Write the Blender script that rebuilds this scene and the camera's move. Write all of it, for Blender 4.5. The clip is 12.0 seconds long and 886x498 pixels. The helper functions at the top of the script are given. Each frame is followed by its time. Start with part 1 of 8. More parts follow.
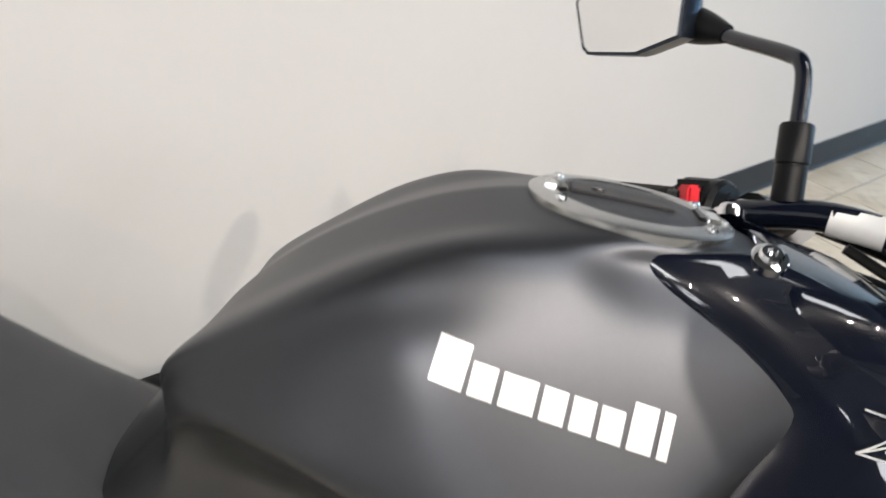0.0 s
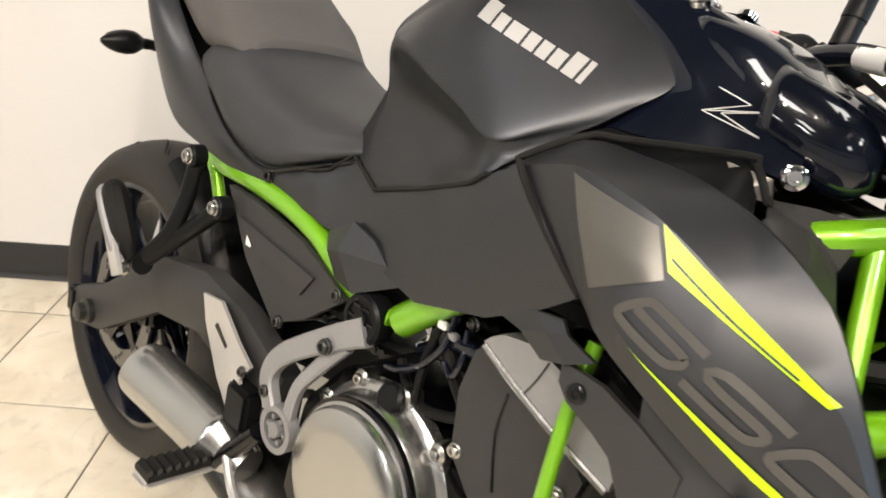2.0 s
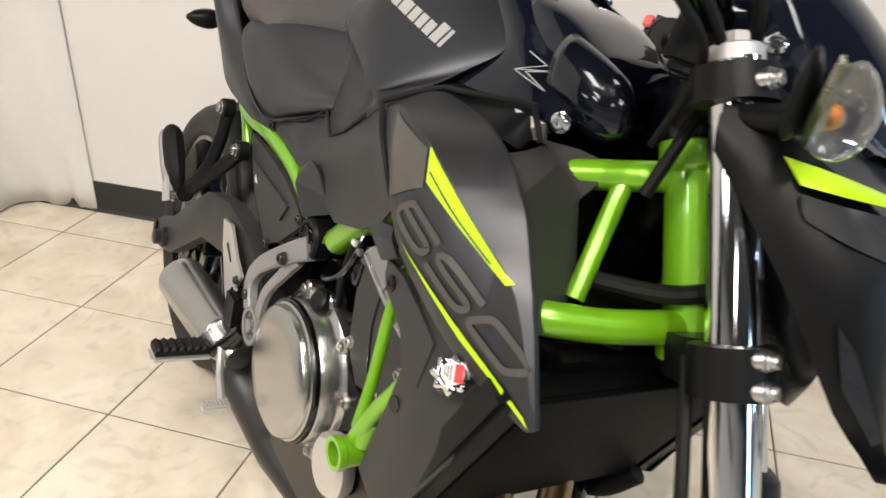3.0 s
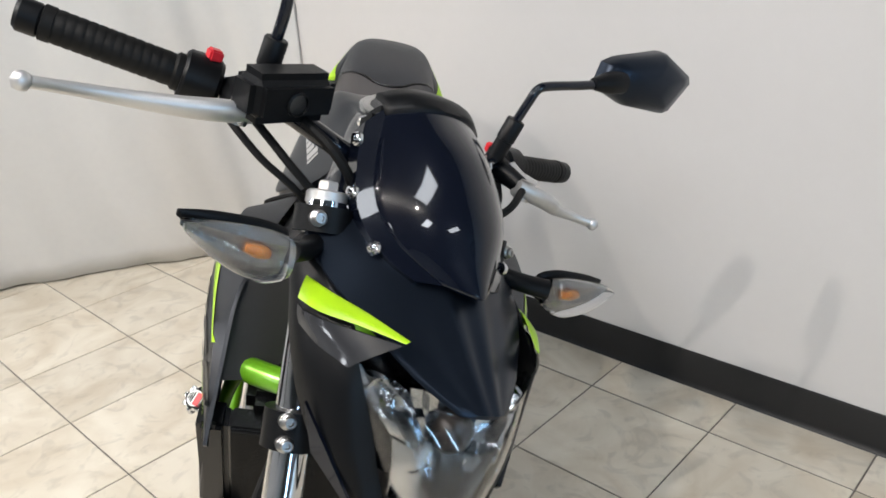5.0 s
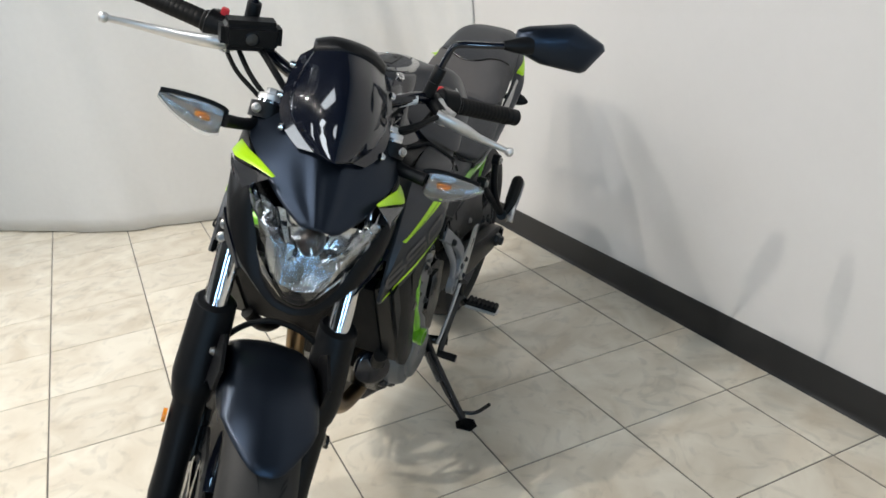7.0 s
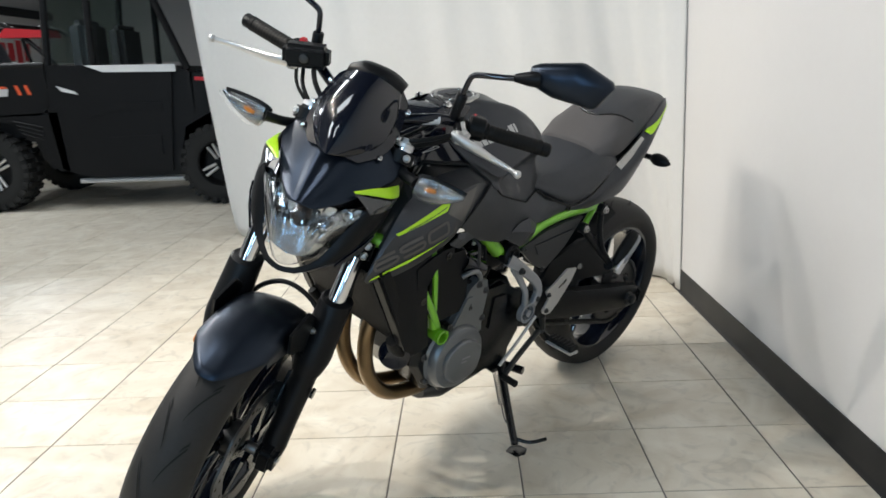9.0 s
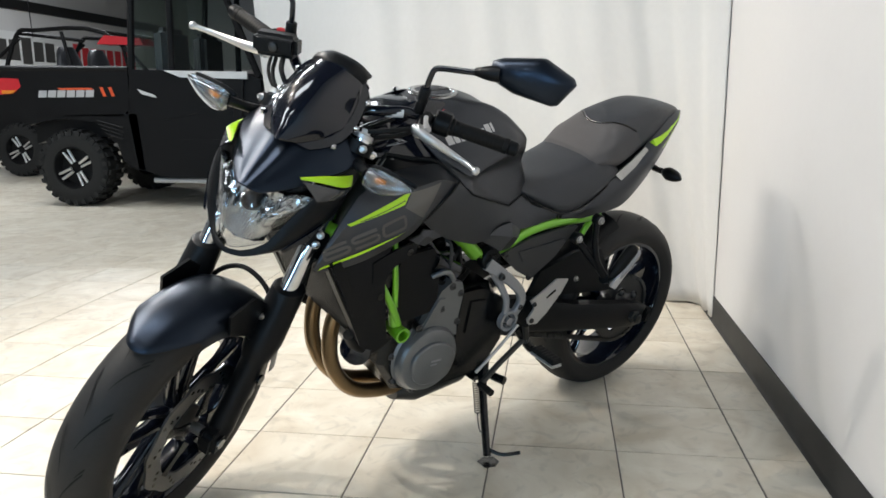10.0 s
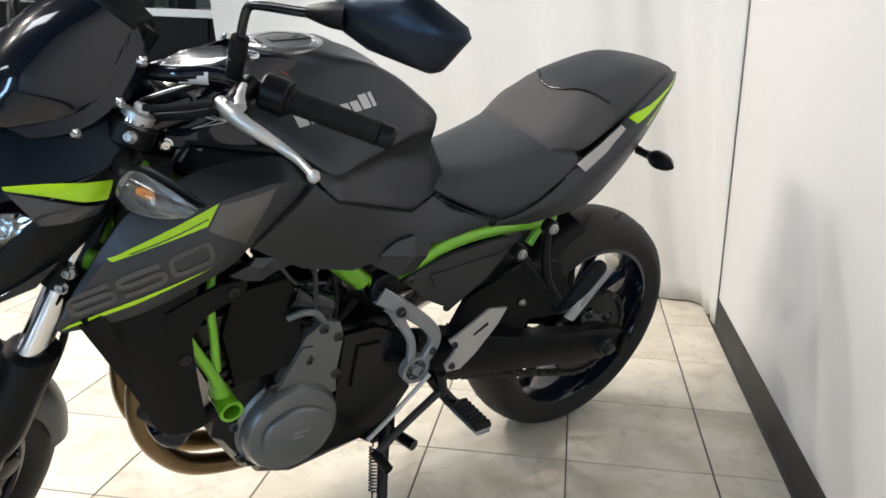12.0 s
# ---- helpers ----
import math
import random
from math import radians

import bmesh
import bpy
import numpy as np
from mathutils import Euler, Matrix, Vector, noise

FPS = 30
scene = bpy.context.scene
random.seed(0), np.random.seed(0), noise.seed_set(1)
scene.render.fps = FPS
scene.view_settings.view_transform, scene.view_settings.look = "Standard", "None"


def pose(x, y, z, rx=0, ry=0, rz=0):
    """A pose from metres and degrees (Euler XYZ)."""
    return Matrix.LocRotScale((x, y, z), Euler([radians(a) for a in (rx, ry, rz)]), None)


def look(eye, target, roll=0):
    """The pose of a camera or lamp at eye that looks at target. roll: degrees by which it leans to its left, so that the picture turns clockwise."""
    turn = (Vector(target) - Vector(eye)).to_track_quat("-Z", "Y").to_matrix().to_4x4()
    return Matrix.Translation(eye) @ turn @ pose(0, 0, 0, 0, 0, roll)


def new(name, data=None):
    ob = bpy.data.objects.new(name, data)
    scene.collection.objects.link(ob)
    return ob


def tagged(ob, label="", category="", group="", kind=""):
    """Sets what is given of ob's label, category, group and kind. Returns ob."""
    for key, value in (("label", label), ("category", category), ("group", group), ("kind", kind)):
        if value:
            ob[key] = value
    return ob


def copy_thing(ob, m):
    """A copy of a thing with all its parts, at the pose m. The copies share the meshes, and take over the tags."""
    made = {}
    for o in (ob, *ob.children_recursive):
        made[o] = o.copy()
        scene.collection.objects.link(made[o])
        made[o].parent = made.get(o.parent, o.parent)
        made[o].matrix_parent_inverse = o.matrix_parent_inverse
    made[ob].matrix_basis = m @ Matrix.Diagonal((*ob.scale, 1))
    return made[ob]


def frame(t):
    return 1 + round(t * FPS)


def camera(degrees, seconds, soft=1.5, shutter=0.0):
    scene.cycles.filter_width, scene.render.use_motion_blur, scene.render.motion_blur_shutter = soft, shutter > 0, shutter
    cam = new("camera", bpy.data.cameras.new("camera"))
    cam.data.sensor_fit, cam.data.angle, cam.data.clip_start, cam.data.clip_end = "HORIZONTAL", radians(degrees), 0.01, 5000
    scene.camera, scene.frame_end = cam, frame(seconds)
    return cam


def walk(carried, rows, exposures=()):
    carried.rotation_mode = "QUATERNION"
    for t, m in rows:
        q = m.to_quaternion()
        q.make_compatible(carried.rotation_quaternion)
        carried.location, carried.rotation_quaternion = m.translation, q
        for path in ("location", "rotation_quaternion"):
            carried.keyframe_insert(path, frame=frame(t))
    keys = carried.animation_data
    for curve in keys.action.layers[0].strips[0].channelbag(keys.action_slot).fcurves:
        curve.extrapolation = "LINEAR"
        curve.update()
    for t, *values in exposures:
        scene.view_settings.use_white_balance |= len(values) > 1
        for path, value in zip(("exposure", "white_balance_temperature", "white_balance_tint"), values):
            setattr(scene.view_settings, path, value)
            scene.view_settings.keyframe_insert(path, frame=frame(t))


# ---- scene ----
cam = camera(59.39, 12.0, soft=1.6, shutter=0.3)
# seconds, place, tilt, roll and heading
ROWS = [
    (0.0, -0.8459, 1.0530, 1.1722, 57.15, -4.00, 144.54),
    (0.5, -0.8836, 1.1808, 1.1105, 60.44, -2.09, 159.76),
    (1.0, -0.8875, 1.3015, 1.0762, 61.71, -2.83, 168.32),
    (1.5, -0.9090, 1.4451, 1.0572, 62.87, -2.49, 174.57),
    (2.0, -1.0146, 1.5671, 1.0595, 62.72, -2.72, 183.21),
    (2.5, -1.1731, 1.6520, 1.0655, 62.50, -3.24, 191.06),
    (3.0, -1.3339, 1.7109, 1.0794, 62.48, -1.92, 196.42),
    (3.5, -1.5102, 1.7246, 1.1094, 62.67, -0.33, 201.41),
    (3.7, -1.5750, 1.7078, 1.1201, 62.97, 0.06, 203.59),
    (5.3, -2.0940, 1.5323, 1.2097, 67.47, 3.87, 226.80),
    (5.5, -2.1739, 1.5222, 1.2050, 67.80, 4.20, 229.05),
    (6.0, -2.3530, 1.4865, 1.1882, 68.09, 5.91, 233.68),
    (6.5, -2.5142, 1.4507, 1.1897, 68.21, 5.90, 238.92),
    (6.7, -2.5901, 1.4291, 1.1783, 68.48, 5.23, 241.42),
    (8.3, -2.9602, 0.9992, 1.1058, 73.09, 4.50, 259.21),
    (8.5, -2.9983, 0.9381, 1.0809, 74.74, 4.43, 262.42),
    (9.0, -3.0451, 0.7852, 1.0060, 77.17, 2.48, 271.26),
    (9.5, -3.0346, 0.6254, 0.9483, 78.32, 1.23, 275.89),
    (10.0, -3.0042, 0.5123, 0.9370, 79.01, 0.36, 278.23),
    (10.5, -2.8982, 0.4381, 0.9221, 79.09, 0.25, 278.74),
    (11.0, -2.7011, 0.4229, 0.9181, 78.71, 0.69, 277.85),
    (11.5, -2.5041, 0.3779, 0.9259, 77.31, 0.38, 278.17),
    (12.0, -2.3471, 0.3542, 0.9557, 75.03, -0.59, 279.70),
]
EXPOSURES = [
    (0.0, -0.06, 6800, 15), (0.5, 0.02, 6800, 14), (1.0, 0.26, 7450, 15), (2.0, 0.12, 7450, 15), (2.5, -0.02, 7350, 15), (3.0, -0.12, 7200, 16), (3.5, -0.12, 7000, 16), (5.5, -0.36, 6500, 13), (9.0, -0.22, 6500, 11), (12.0, 0.0, 6600, 13),
]
walk(cam, [(t, pose(x, y, z, rx, ry, rz)) for t, x, y, z, rx, ry, rz in ROWS], EXPOSURES)

# ---- light ----
world = bpy.data.worlds.new("world")
scene.world = world
world.use_nodes = True
world.node_tree.nodes["Background"].inputs[0].default_value = (0.75, 0.85, 1.0, 1)
world.node_tree.nodes["Background"].inputs[1].default_value = 0.25


def area_lamp(name, place, target, sx, sy, watts, colour):
    data = bpy.data.lights.new(name, "AREA")
    data.shape, data.size, data.size_y, data.energy, data.color = "RECTANGLE", sx, sy, watts, colour
    ob = new(name, data)
    ob.matrix_world = look(place, target)
    return ob


CEILING = 3.3
# cool ceiling panels out of view over the showroom, the first two set by reflections, the rest added fill, and a row of
# small spots along the display
PANELS = [(-1.95, 1.85, 22), (0.62, 2.55, 36), (-3.0, 4.2, 40), (-5.0, 2.6, 24), (3.4, 6.0, 74), (-1.4, 6.6, 26), (1.9, 4.8, 30), (7.5, 6.8, 90)]
SPOTS = [(-1.93, 2.90, 150), (-1.21, 2.90, 130), (-0.17, 2.93, 115), (0.93, 2.95, 85)]
for x, y, watts in PANELS:
    area_lamp("unseen_panel_light", (x, y, CEILING - 0.045), (x, y, 0), 0.55, 1.15, watts, (0.90, 0.96, 1.0))
for x, y, watts in SPOTS:
    data = bpy.data.lights.new("spot_light", "SPOT")
    data.energy, data.color, data.shadow_soft_size, data.spot_size, data.spot_blend = watts, (1.0, 0.94, 0.84), 0.016, radians(106), 1.0
    ob = new("spot_light", data)
    ob.matrix_world = look((x, y, CEILING - 0.20), (-0.9, 0.9, 0.2)) @ Matrix.Translation((0, 0, -0.10))
# daylight from the shop window ahead of the motorcycle
for y in (1.3, 4.7):
    area_lamp("window_light", (-8.45, y, 1.6), (0, 1.5, 0.9), 0.45, 2.2, 80, (0.40, 0.70, 1.0))

# ---- materials ----
def material(name, colour, rough=0.5, metal=0.0, grain=0.0, scale=40.0, tint=0.0, bump=0.0, bump_scale=200.0, coat=0.0, coat_rough=0.05,
             rough_var=0.0, per_object=0.0, spec=0.5):
    """A surface with blotches at two scales, uneven gloss and fine relief."""
    m = bpy.data.materials.new(name)
    m.use_nodes = True
    nodes, links = m.node_tree.nodes, m.node_tree.links
    b = nodes["Principled BSDF"]
    b.inputs["Roughness"].default_value = rough
    b.inputs["Metallic"].default_value = metal
    b.inputs["Specular IOR Level"].default_value = spec
    b.inputs["Coat Weight"].default_value = coat
    b.inputs["Coat Roughness"].default_value = coat_rough
    b.inputs["Base Color"].default_value = (*colour, 1)
    coords = nodes.new("ShaderNodeTexCoord")
    if grain or tint or rough_var or per_object:
        fine, broad = nodes.new("ShaderNodeTexNoise"), nodes.new("ShaderNodeTexNoise")
        fine.inputs["Scale"].default_value, broad.inputs["Scale"].default_value = scale, scale * 0.12
        fine.inputs["Detail"].default_value, broad.inputs["Detail"].default_value = 6, 4
        links.new(coords.outputs["Object"], fine.inputs["Vector"])
        links.new(coords.outputs["Object"], broad.inputs["Vector"])
        add = nodes.new("ShaderNodeMath")
        add.operation = "MULTIPLY_ADD"
        links.new(fine.outputs["Fac"], add.inputs[0])
        add.inputs[1].default_value = grain
        wide = nodes.new("ShaderNodeMath")
        wide.operation = "MULTIPLY_ADD"
        links.new(broad.outputs["Fac"], wide.inputs[0])
        wide.inputs[1].default_value = tint
        wide.inputs[2].default_value = 1.0 - 0.5 * grain - 0.5 * tint
        links.new(wide.outputs[0], add.inputs[2])
        last = add
        if per_object:
            info = nodes.new("ShaderNodeObjectInfo")
            own = nodes.new("ShaderNodeMath")
            own.operation = "MULTIPLY_ADD"
            links.new(info.outputs["Random"], own.inputs[0])
            own.inputs[1].default_value = per_object
            links.new(add.outputs[0], own.inputs[2])
            last = own
        mix = nodes.new("ShaderNodeVectorMath")
        mix.operation = "SCALE"
        mix.inputs[0].default_value = colour
        links.new(last.outputs[0], mix.inputs["Scale"])
        links.new(mix.outputs[0], b.inputs["Base Color"])
        if rough_var:
            r = nodes.new("ShaderNodeMath")
            r.operation = "MULTIPLY_ADD"
            links.new(broad.outputs["Fac"], r.inputs[0])
            r.inputs[1].default_value, r.inputs[2].default_value = rough_var, rough - 0.5 * rough_var
            links.new(r.outputs[0], b.inputs["Roughness"])
    if bump:
        tex, bmp = nodes.new("ShaderNodeTexNoise"), nodes.new("ShaderNodeBump")
        tex.inputs["Scale"].default_value, tex.inputs["Detail"].default_value = bump_scale, 3
        bmp.inputs["Strength"].default_value, bmp.inputs["Distance"].default_value = bump, 0.002
        links.new(coords.outputs["Object"], tex.inputs["Vector"])
        links.new(tex.outputs["Fac"], bmp.inputs["Height"])
        links.new(bmp.outputs["Normal"], b.inputs["Normal"])
    return m


def glass(name, colour, rough=0.02, weight=1.0):
    m = material(name, colour, rough)
    b = m.node_tree.nodes["Principled BSDF"]
    b.inputs["Transmission Weight"].default_value, b.inputs["IOR"].default_value = weight, 1.45
    return m


def glow(name, colour, strength):
    m = material(name, colour, 0.5)
    b = m.node_tree.nodes["Principled BSDF"]
    b.inputs["Emission Color"].default_value, b.inputs["Emission Strength"].default_value = (*colour, 1), strength
    return m


TANKPAINT = material("matt_tank_paint", (0.060, 0.063, 0.070), 0.38, 0.86, 0.12, 1500, 0.08, 0.03, 2500, rough_var=0.05)
MATT = material("matt_charcoal_paint", (0.018, 0.025, 0.038), 0.32, 0.8, 0.12, 1500, 0.08, 0.03, 2500, coat=0.0, rough_var=0.05)
SATIN = material("satin_black_paint", (0.068, 0.071, 0.078), 0.42, 0.86, 0.12, 900, 0.10, 0.05, 1800, rough_var=0.06, spec=0.35)
GLOSS = material("gloss_black_paint", (0.003, 0.0045, 0.010), 0.25, 0.0, 0.1, 60, 0.1, coat=1.0, coat_rough=0.02, spec=0.08)
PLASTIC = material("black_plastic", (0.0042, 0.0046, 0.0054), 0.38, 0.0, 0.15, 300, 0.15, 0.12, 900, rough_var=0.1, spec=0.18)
# own colour of the frame covers; also brightens right-side copies of black parts
COVERPLASTIC = material("charcoal_and_lit_black_plastic", (0.030, 0.030, 0.031), 0.48, 0.0, 0.15, 300, 0.15, 0.10, 900, rough_var=0.1, spec=0.35)
RUBBER = material("black_rubber", (0.006, 0.006, 0.006), 0.55, 0.0, 0.2, 200, 0.2, 0.1, 700, spec=0.18)
TYRE = material("tyre_rubber", (0.022, 0.021, 0.020), 0.58, 0.0, 0.25, 120, 0.25, 0.15, 500, rough_var=0.12, spec=0.25)
VINYL = material("seat_vinyl", (0.024, 0.026, 0.031), 0.46, 0.0, 0.15, 400, 0.1, 0.35, 1400, rough_var=0.08, spec=0.50)
SUEDE = material("suede_seat_cloth", (0.078, 0.073, 0.073), 0.9, 0.0, 0.15, 600, 0.12, 0.3, 1800)
LIME = material("lime_green_decal", (0.42, 0.72, 0.008), 0.38, 0.0, 0.08, 200, 0.06, coat=0.3, coat_rough=0.3)
GREEN = material("metallic_green_frame_paint", (0.16, 0.45, 0.015), 0.34, 0.35, 0.15, 700, 0.08, coat=0.9, coat_rough=0.08)
ENGINE = material("grey_engine_cover_paint", (0.17, 0.175, 0.18), 0.30, 0.5, 0.10, 150, 0.12, 0.08, 600, rough_var=0.1)
BLOCK = material("black_engine_paint", (0.0025, 0.0027, 0.0033), 0.24, 0.0, 0.2, 120, 0.2, 0.2, 300, rough_var=0.12, spec=0.40)
ALUMINIUM = material("bare_aluminium", (0.62, 0.61, 0.60), 0.38, 0.7, 0.12, 120, 0.12, 0.1, 400, rough_var=0.12)
CAST = material("cast_grey_metal", (0.30, 0.30, 0.31), 0.48, 0.55, 0.15, 150, 0.15, 0.2, 500)
STEEL = material("brushed_steel", (0.46, 0.45, 0.435), 0.28, 1.0, 0.12, 90, 0.1, 0.08, 300, rough_var=0.1)
POLISHED = material("satin_aluminium_casting", (0.46, 0.46, 0.455), 0.24, 0.95, 0.10, 120, 0.12, 0.05, 400, rough_var=0.1)
CHROME = material("chrome", (0.75, 0.75, 0.76), 0.07, 1.0, 0.05, 60, 0.05)
BRONZE = material("heat_tinted_steel", (0.26, 0.18, 0.10), 0.33, 1.0, 0.3, 25, 0.45, 0.05, 300, rough_var=0.15)
BRONZE_DARK = material("dark_bronze_coating", (0.022, 0.015, 0.010), 0.35, 0.1, 0.1, 100, 0.1)
DARKSTEEL = material("dark_steel", (0.07, 0.07, 0.07), 0.38, 0.9, 0.2, 120, 0.2, 0.1, 400)
SILVER = material("silver_lettering", (0.52, 0.52, 0.52), 0.35, 0.5, 0.05, 200, 0.05)
DECAL = material("grey_decal_film", (0.135, 0.130, 0.122), 0.36, 0.7, 0.08, 400, 0.06, spec=0.35)
REFLECT = material("silvered_reflector", (0.46, 0.47, 0.48), 0.08, 1.0, 0.1, 300, 0.1, 0.1, 500, rough_var=0.1)
INDICATORSILVER = material("dull_silver_reflector", (0.22, 0.22, 0.22), 0.14, 1.0, 0.5, 160, 0.2, 0.5, 260)
DIMGREY = material("dim_grey_lettering", (0.100, 0.096, 0.092), 0.42, 0.5, 0.05, 200, 0.05)
RED = material("red_plastic", (0.62, 0.02, 0.03), 0.4, 0.0, 0.1, 200, 0.1)
AMBER = material("amber_lens", (0.85, 0.28, 0.03), 0.25, 0.0, 0.1, 200, 0.1)
ORANGEBULB = glass("amber_bulb_glass", (0.80, 0.26, 0.03), 0.10, 0.65)
SMOKED = material("smoked_gloss_cover", (0.030, 0.031, 0.034), 0.15, 0.0, 0.1, 200, 0.1, coat=0.8, coat_rough=0.04)
DISC = material("dark_brake_steel", (0.22, 0.22, 0.22), 0.34, 1.0, 0.15, 120, 0.15, 0.08, 300, rough_var=0.1)
WHITE = material("white_plastic", (0.75, 0.75, 0.74), 0.45, 0.0, 0.08, 100, 0.08)
LENS = glass("clear_lens", (0.97, 0.98, 0.99), 0.02)
THIN = glass("thin_clear_cover", (0.97, 0.98, 0.99), 0.02)
THIN.node_tree.nodes["Principled BSDF"].inputs["IOR"].default_value = 1.10
THIN.node_tree.nodes["Principled BSDF"].inputs["Coat Weight"].default_value = 0.8
FLUTED = glass("fluted_clear_lens", (0.96, 0.97, 0.98), 0.03, 0.97)
FLUTED.node_tree.nodes["Principled BSDF"].inputs["IOR"].default_value = 1.07
FLUTED.node_tree.nodes["Principled BSDF"].inputs["Coat Weight"].default_value = 0.7
SMOKE = glass("smoked_glass", (0.25, 0.28, 0.27), 0.03)
MIRROR = material("mirror_glass", (0.85, 0.86, 0.86), 0.02, 1.0)


# ---- building tools ----
def mesh_from(bm, name, smooth=35.0):
    bmesh.ops.recalc_face_normals(bm, faces=bm.faces)
    me = bpy.data.meshes.new(name)
    bm.to_mesh(me)
    bm.free()
    for p in me.polygons:
        p.use_smooth = True
    if smooth < 180:
        me.set_sharp_from_angle(angle=radians(smooth))
    return me


def part(name, bm, mat, parent, label="", smooth=35.0):
    """One mesh object under a thing or a part, in its parent's own coordinates."""
    me = mesh_from(bm, name, smooth)
    me.materials.append(mat)
    ob = new(name, me)
    ob.parent = parent
    return tagged(ob, label)


def thing(name, place, label, category, group="", kind=""):
    ob = new(name)
    ob.matrix_world = place
    return tagged(ob, label, category, group, kind)


def bevel(bm, width, segments=2, angle=30):
    edges = [e for e in bm.edges if len(e.link_faces) == 2 and e.calc_face_angle(0) > radians(angle)]
    if edges and width > 0:
        bmesh.ops.bevel(bm, geom=edges, offset=width, segments=segments, affect="EDGES", clamp_overlap=True)
    return bm


def box(bm, cx, cy, cz, sx, sy, sz, m=None):
    mat = (m or Matrix()) @ Matrix.Translation((cx, cy, cz)) @ Matrix.Diagonal((sx, sy, sz, 1))
    bmesh.ops.create_cube(bm, size=1, matrix=mat)
    return bm


def catmull(points, n):
    """A smooth curve through the points, n steps between two."""
    pts = [Vector(p) for p in points]
    if n < 2 or len(pts) < 3:
        return pts
    out = []
    for i in range(len(pts) - 1):
        a, b = pts[max(i - 1, 0)], pts[i]
        c, d = pts[i + 1], pts[min(i + 2, len(pts) - 1)]
        for k in range(n):
            t = k / n
            out.append(0.5 * (2 * b + (c - a) * t + (2 * a - 5 * b + 4 * c - d) * t * t + (3 * b - a - 3 * c + d) * t ** 3))
    return out + [pts[-1]]


def tube(bm, points, radius, sides=12, smooth=6, ends=True, flat=1.0):
    """A round bar along a curve; radius may be one number or one for each given point; flat squeezes it in height."""
    path = catmull(points, smooth)
    radii = [radius] * len(path)
    if not isinstance(radius, (int, float)):
        radii = [v.x for v in catmull([(r, 0, 0) for r in radius], smooth)]
    rings, side = [], None
    for i, p in enumerate(path):
        way = (path[min(i + 1, len(path) - 1)] - path[max(i - 1, 0)]).normalized()
        if side is None:
            side = way.orthogonal().normalized()
        side = (side - way * side.dot(way)).normalized()
        top = way.cross(side)
        rings.append([bm.verts.new(p + radii[i] * (math.cos(a) * side + flat * math.sin(a) * top))
                      for a in (2 * math.pi * k / sides for k in range(sides))])
    for r, s in zip(rings, rings[1:]):
        for k in range(sides):
            bm.faces.new((r[k], r[(k + 1) % sides], s[(k + 1) % sides], s[k]))
    if ends:
        bm.faces.new(rings[0][::-1])
        bm.faces.new(rings[-1])
    return bm


def lathe(bm, profile, m=None, sides=32, close=True):
    """Turns (radius, height) pairs round the z axis of m."""
    m = m or Matrix()
    rings = []
    for r, h in profile:
        rings.append([bm.verts.new(m @ Vector((r * math.cos(a), r * math.sin(a), h)))
                      for a in (2 * math.pi * k / sides for k in range(sides))] if r > 1e-5 else [bm.verts.new(m @ Vector((0, 0, h)))])
    for r, s in zip(rings, rings[1:]):
        for k in range(sides):
            j = (k + 1) % sides
            quad = [r[k % len(r)], r[j % len(r)], s[j % len(s)], s[k % len(s)]]
            quad = [v for i, v in enumerate(quad) if v not in quad[:i]]
            if len(quad) > 2:
                bm.faces.new(quad)
    if close and len(rings[0]) > 1:
        bm.faces.new(rings[0][::-1])
    if close and len(rings[-1]) > 1:
        bm.faces.new(rings[-1])
    return bm


def ring_lathe(bm, profile, m=None, sides=48):
    """A closed profile turned round the z axis of m: tyres, rims, discs."""
    return lathe(bm, list(profile) + [profile[0]], m, sides, close=False)


def loft(bm, rings, close=True, caps=True):
    made = [[bm.verts.new(p) for p in r] for r in rings]
    n = len(made[0])
    for r, s in zip(made, made[1:]):
        for k in range(n if close else n - 1):
            j = (k + 1) % n
            bm.faces.new((r[k], r[j], s[j], s[k]))
    if caps and close:
        bm.faces.new(made[0][::-1])
        bm.faces.new(made[-1])
    return bm


def smooth_loft(bm, sections, steps=5, around=4, caps=True):
    """Closed sections of equal length, rounded round about and along."""
    dense = []
    for s in sections:
        n = len(s)
        pts = [Vector(p) for p in s]
        out = []
        for i in range(n):
            a, b, c, d = pts[i - 1], pts[i], pts[(i + 1) % n], pts[(i + 2) % n]
            for k in range(around):
                t = k / around
                out.append(0.5 * (2 * b + (c - a) * t + (2 * a - 5 * b + 4 * c - d) * t * t + (3 * b - a - 3 * c + d) * t ** 3))
        dense.append(out)
    columns = [catmull([d[i] for d in dense], steps) for i in range(len(dense[0]))]
    rings = [[c[j] for c in columns] for j in range(len(columns[0]))]
    return loft(bm, rings, True, caps)


def half_section(x, pts):
    """A closed section at x, alike on both sides: (y, z) pairs from the top middle down the left side to the bottom middle."""
    left = [Vector((x, y, z)) for y, z in pts]
    right = [Vector((x, -y, z)) for y, z in reversed(pts) if y > 1e-6]
    return left + right


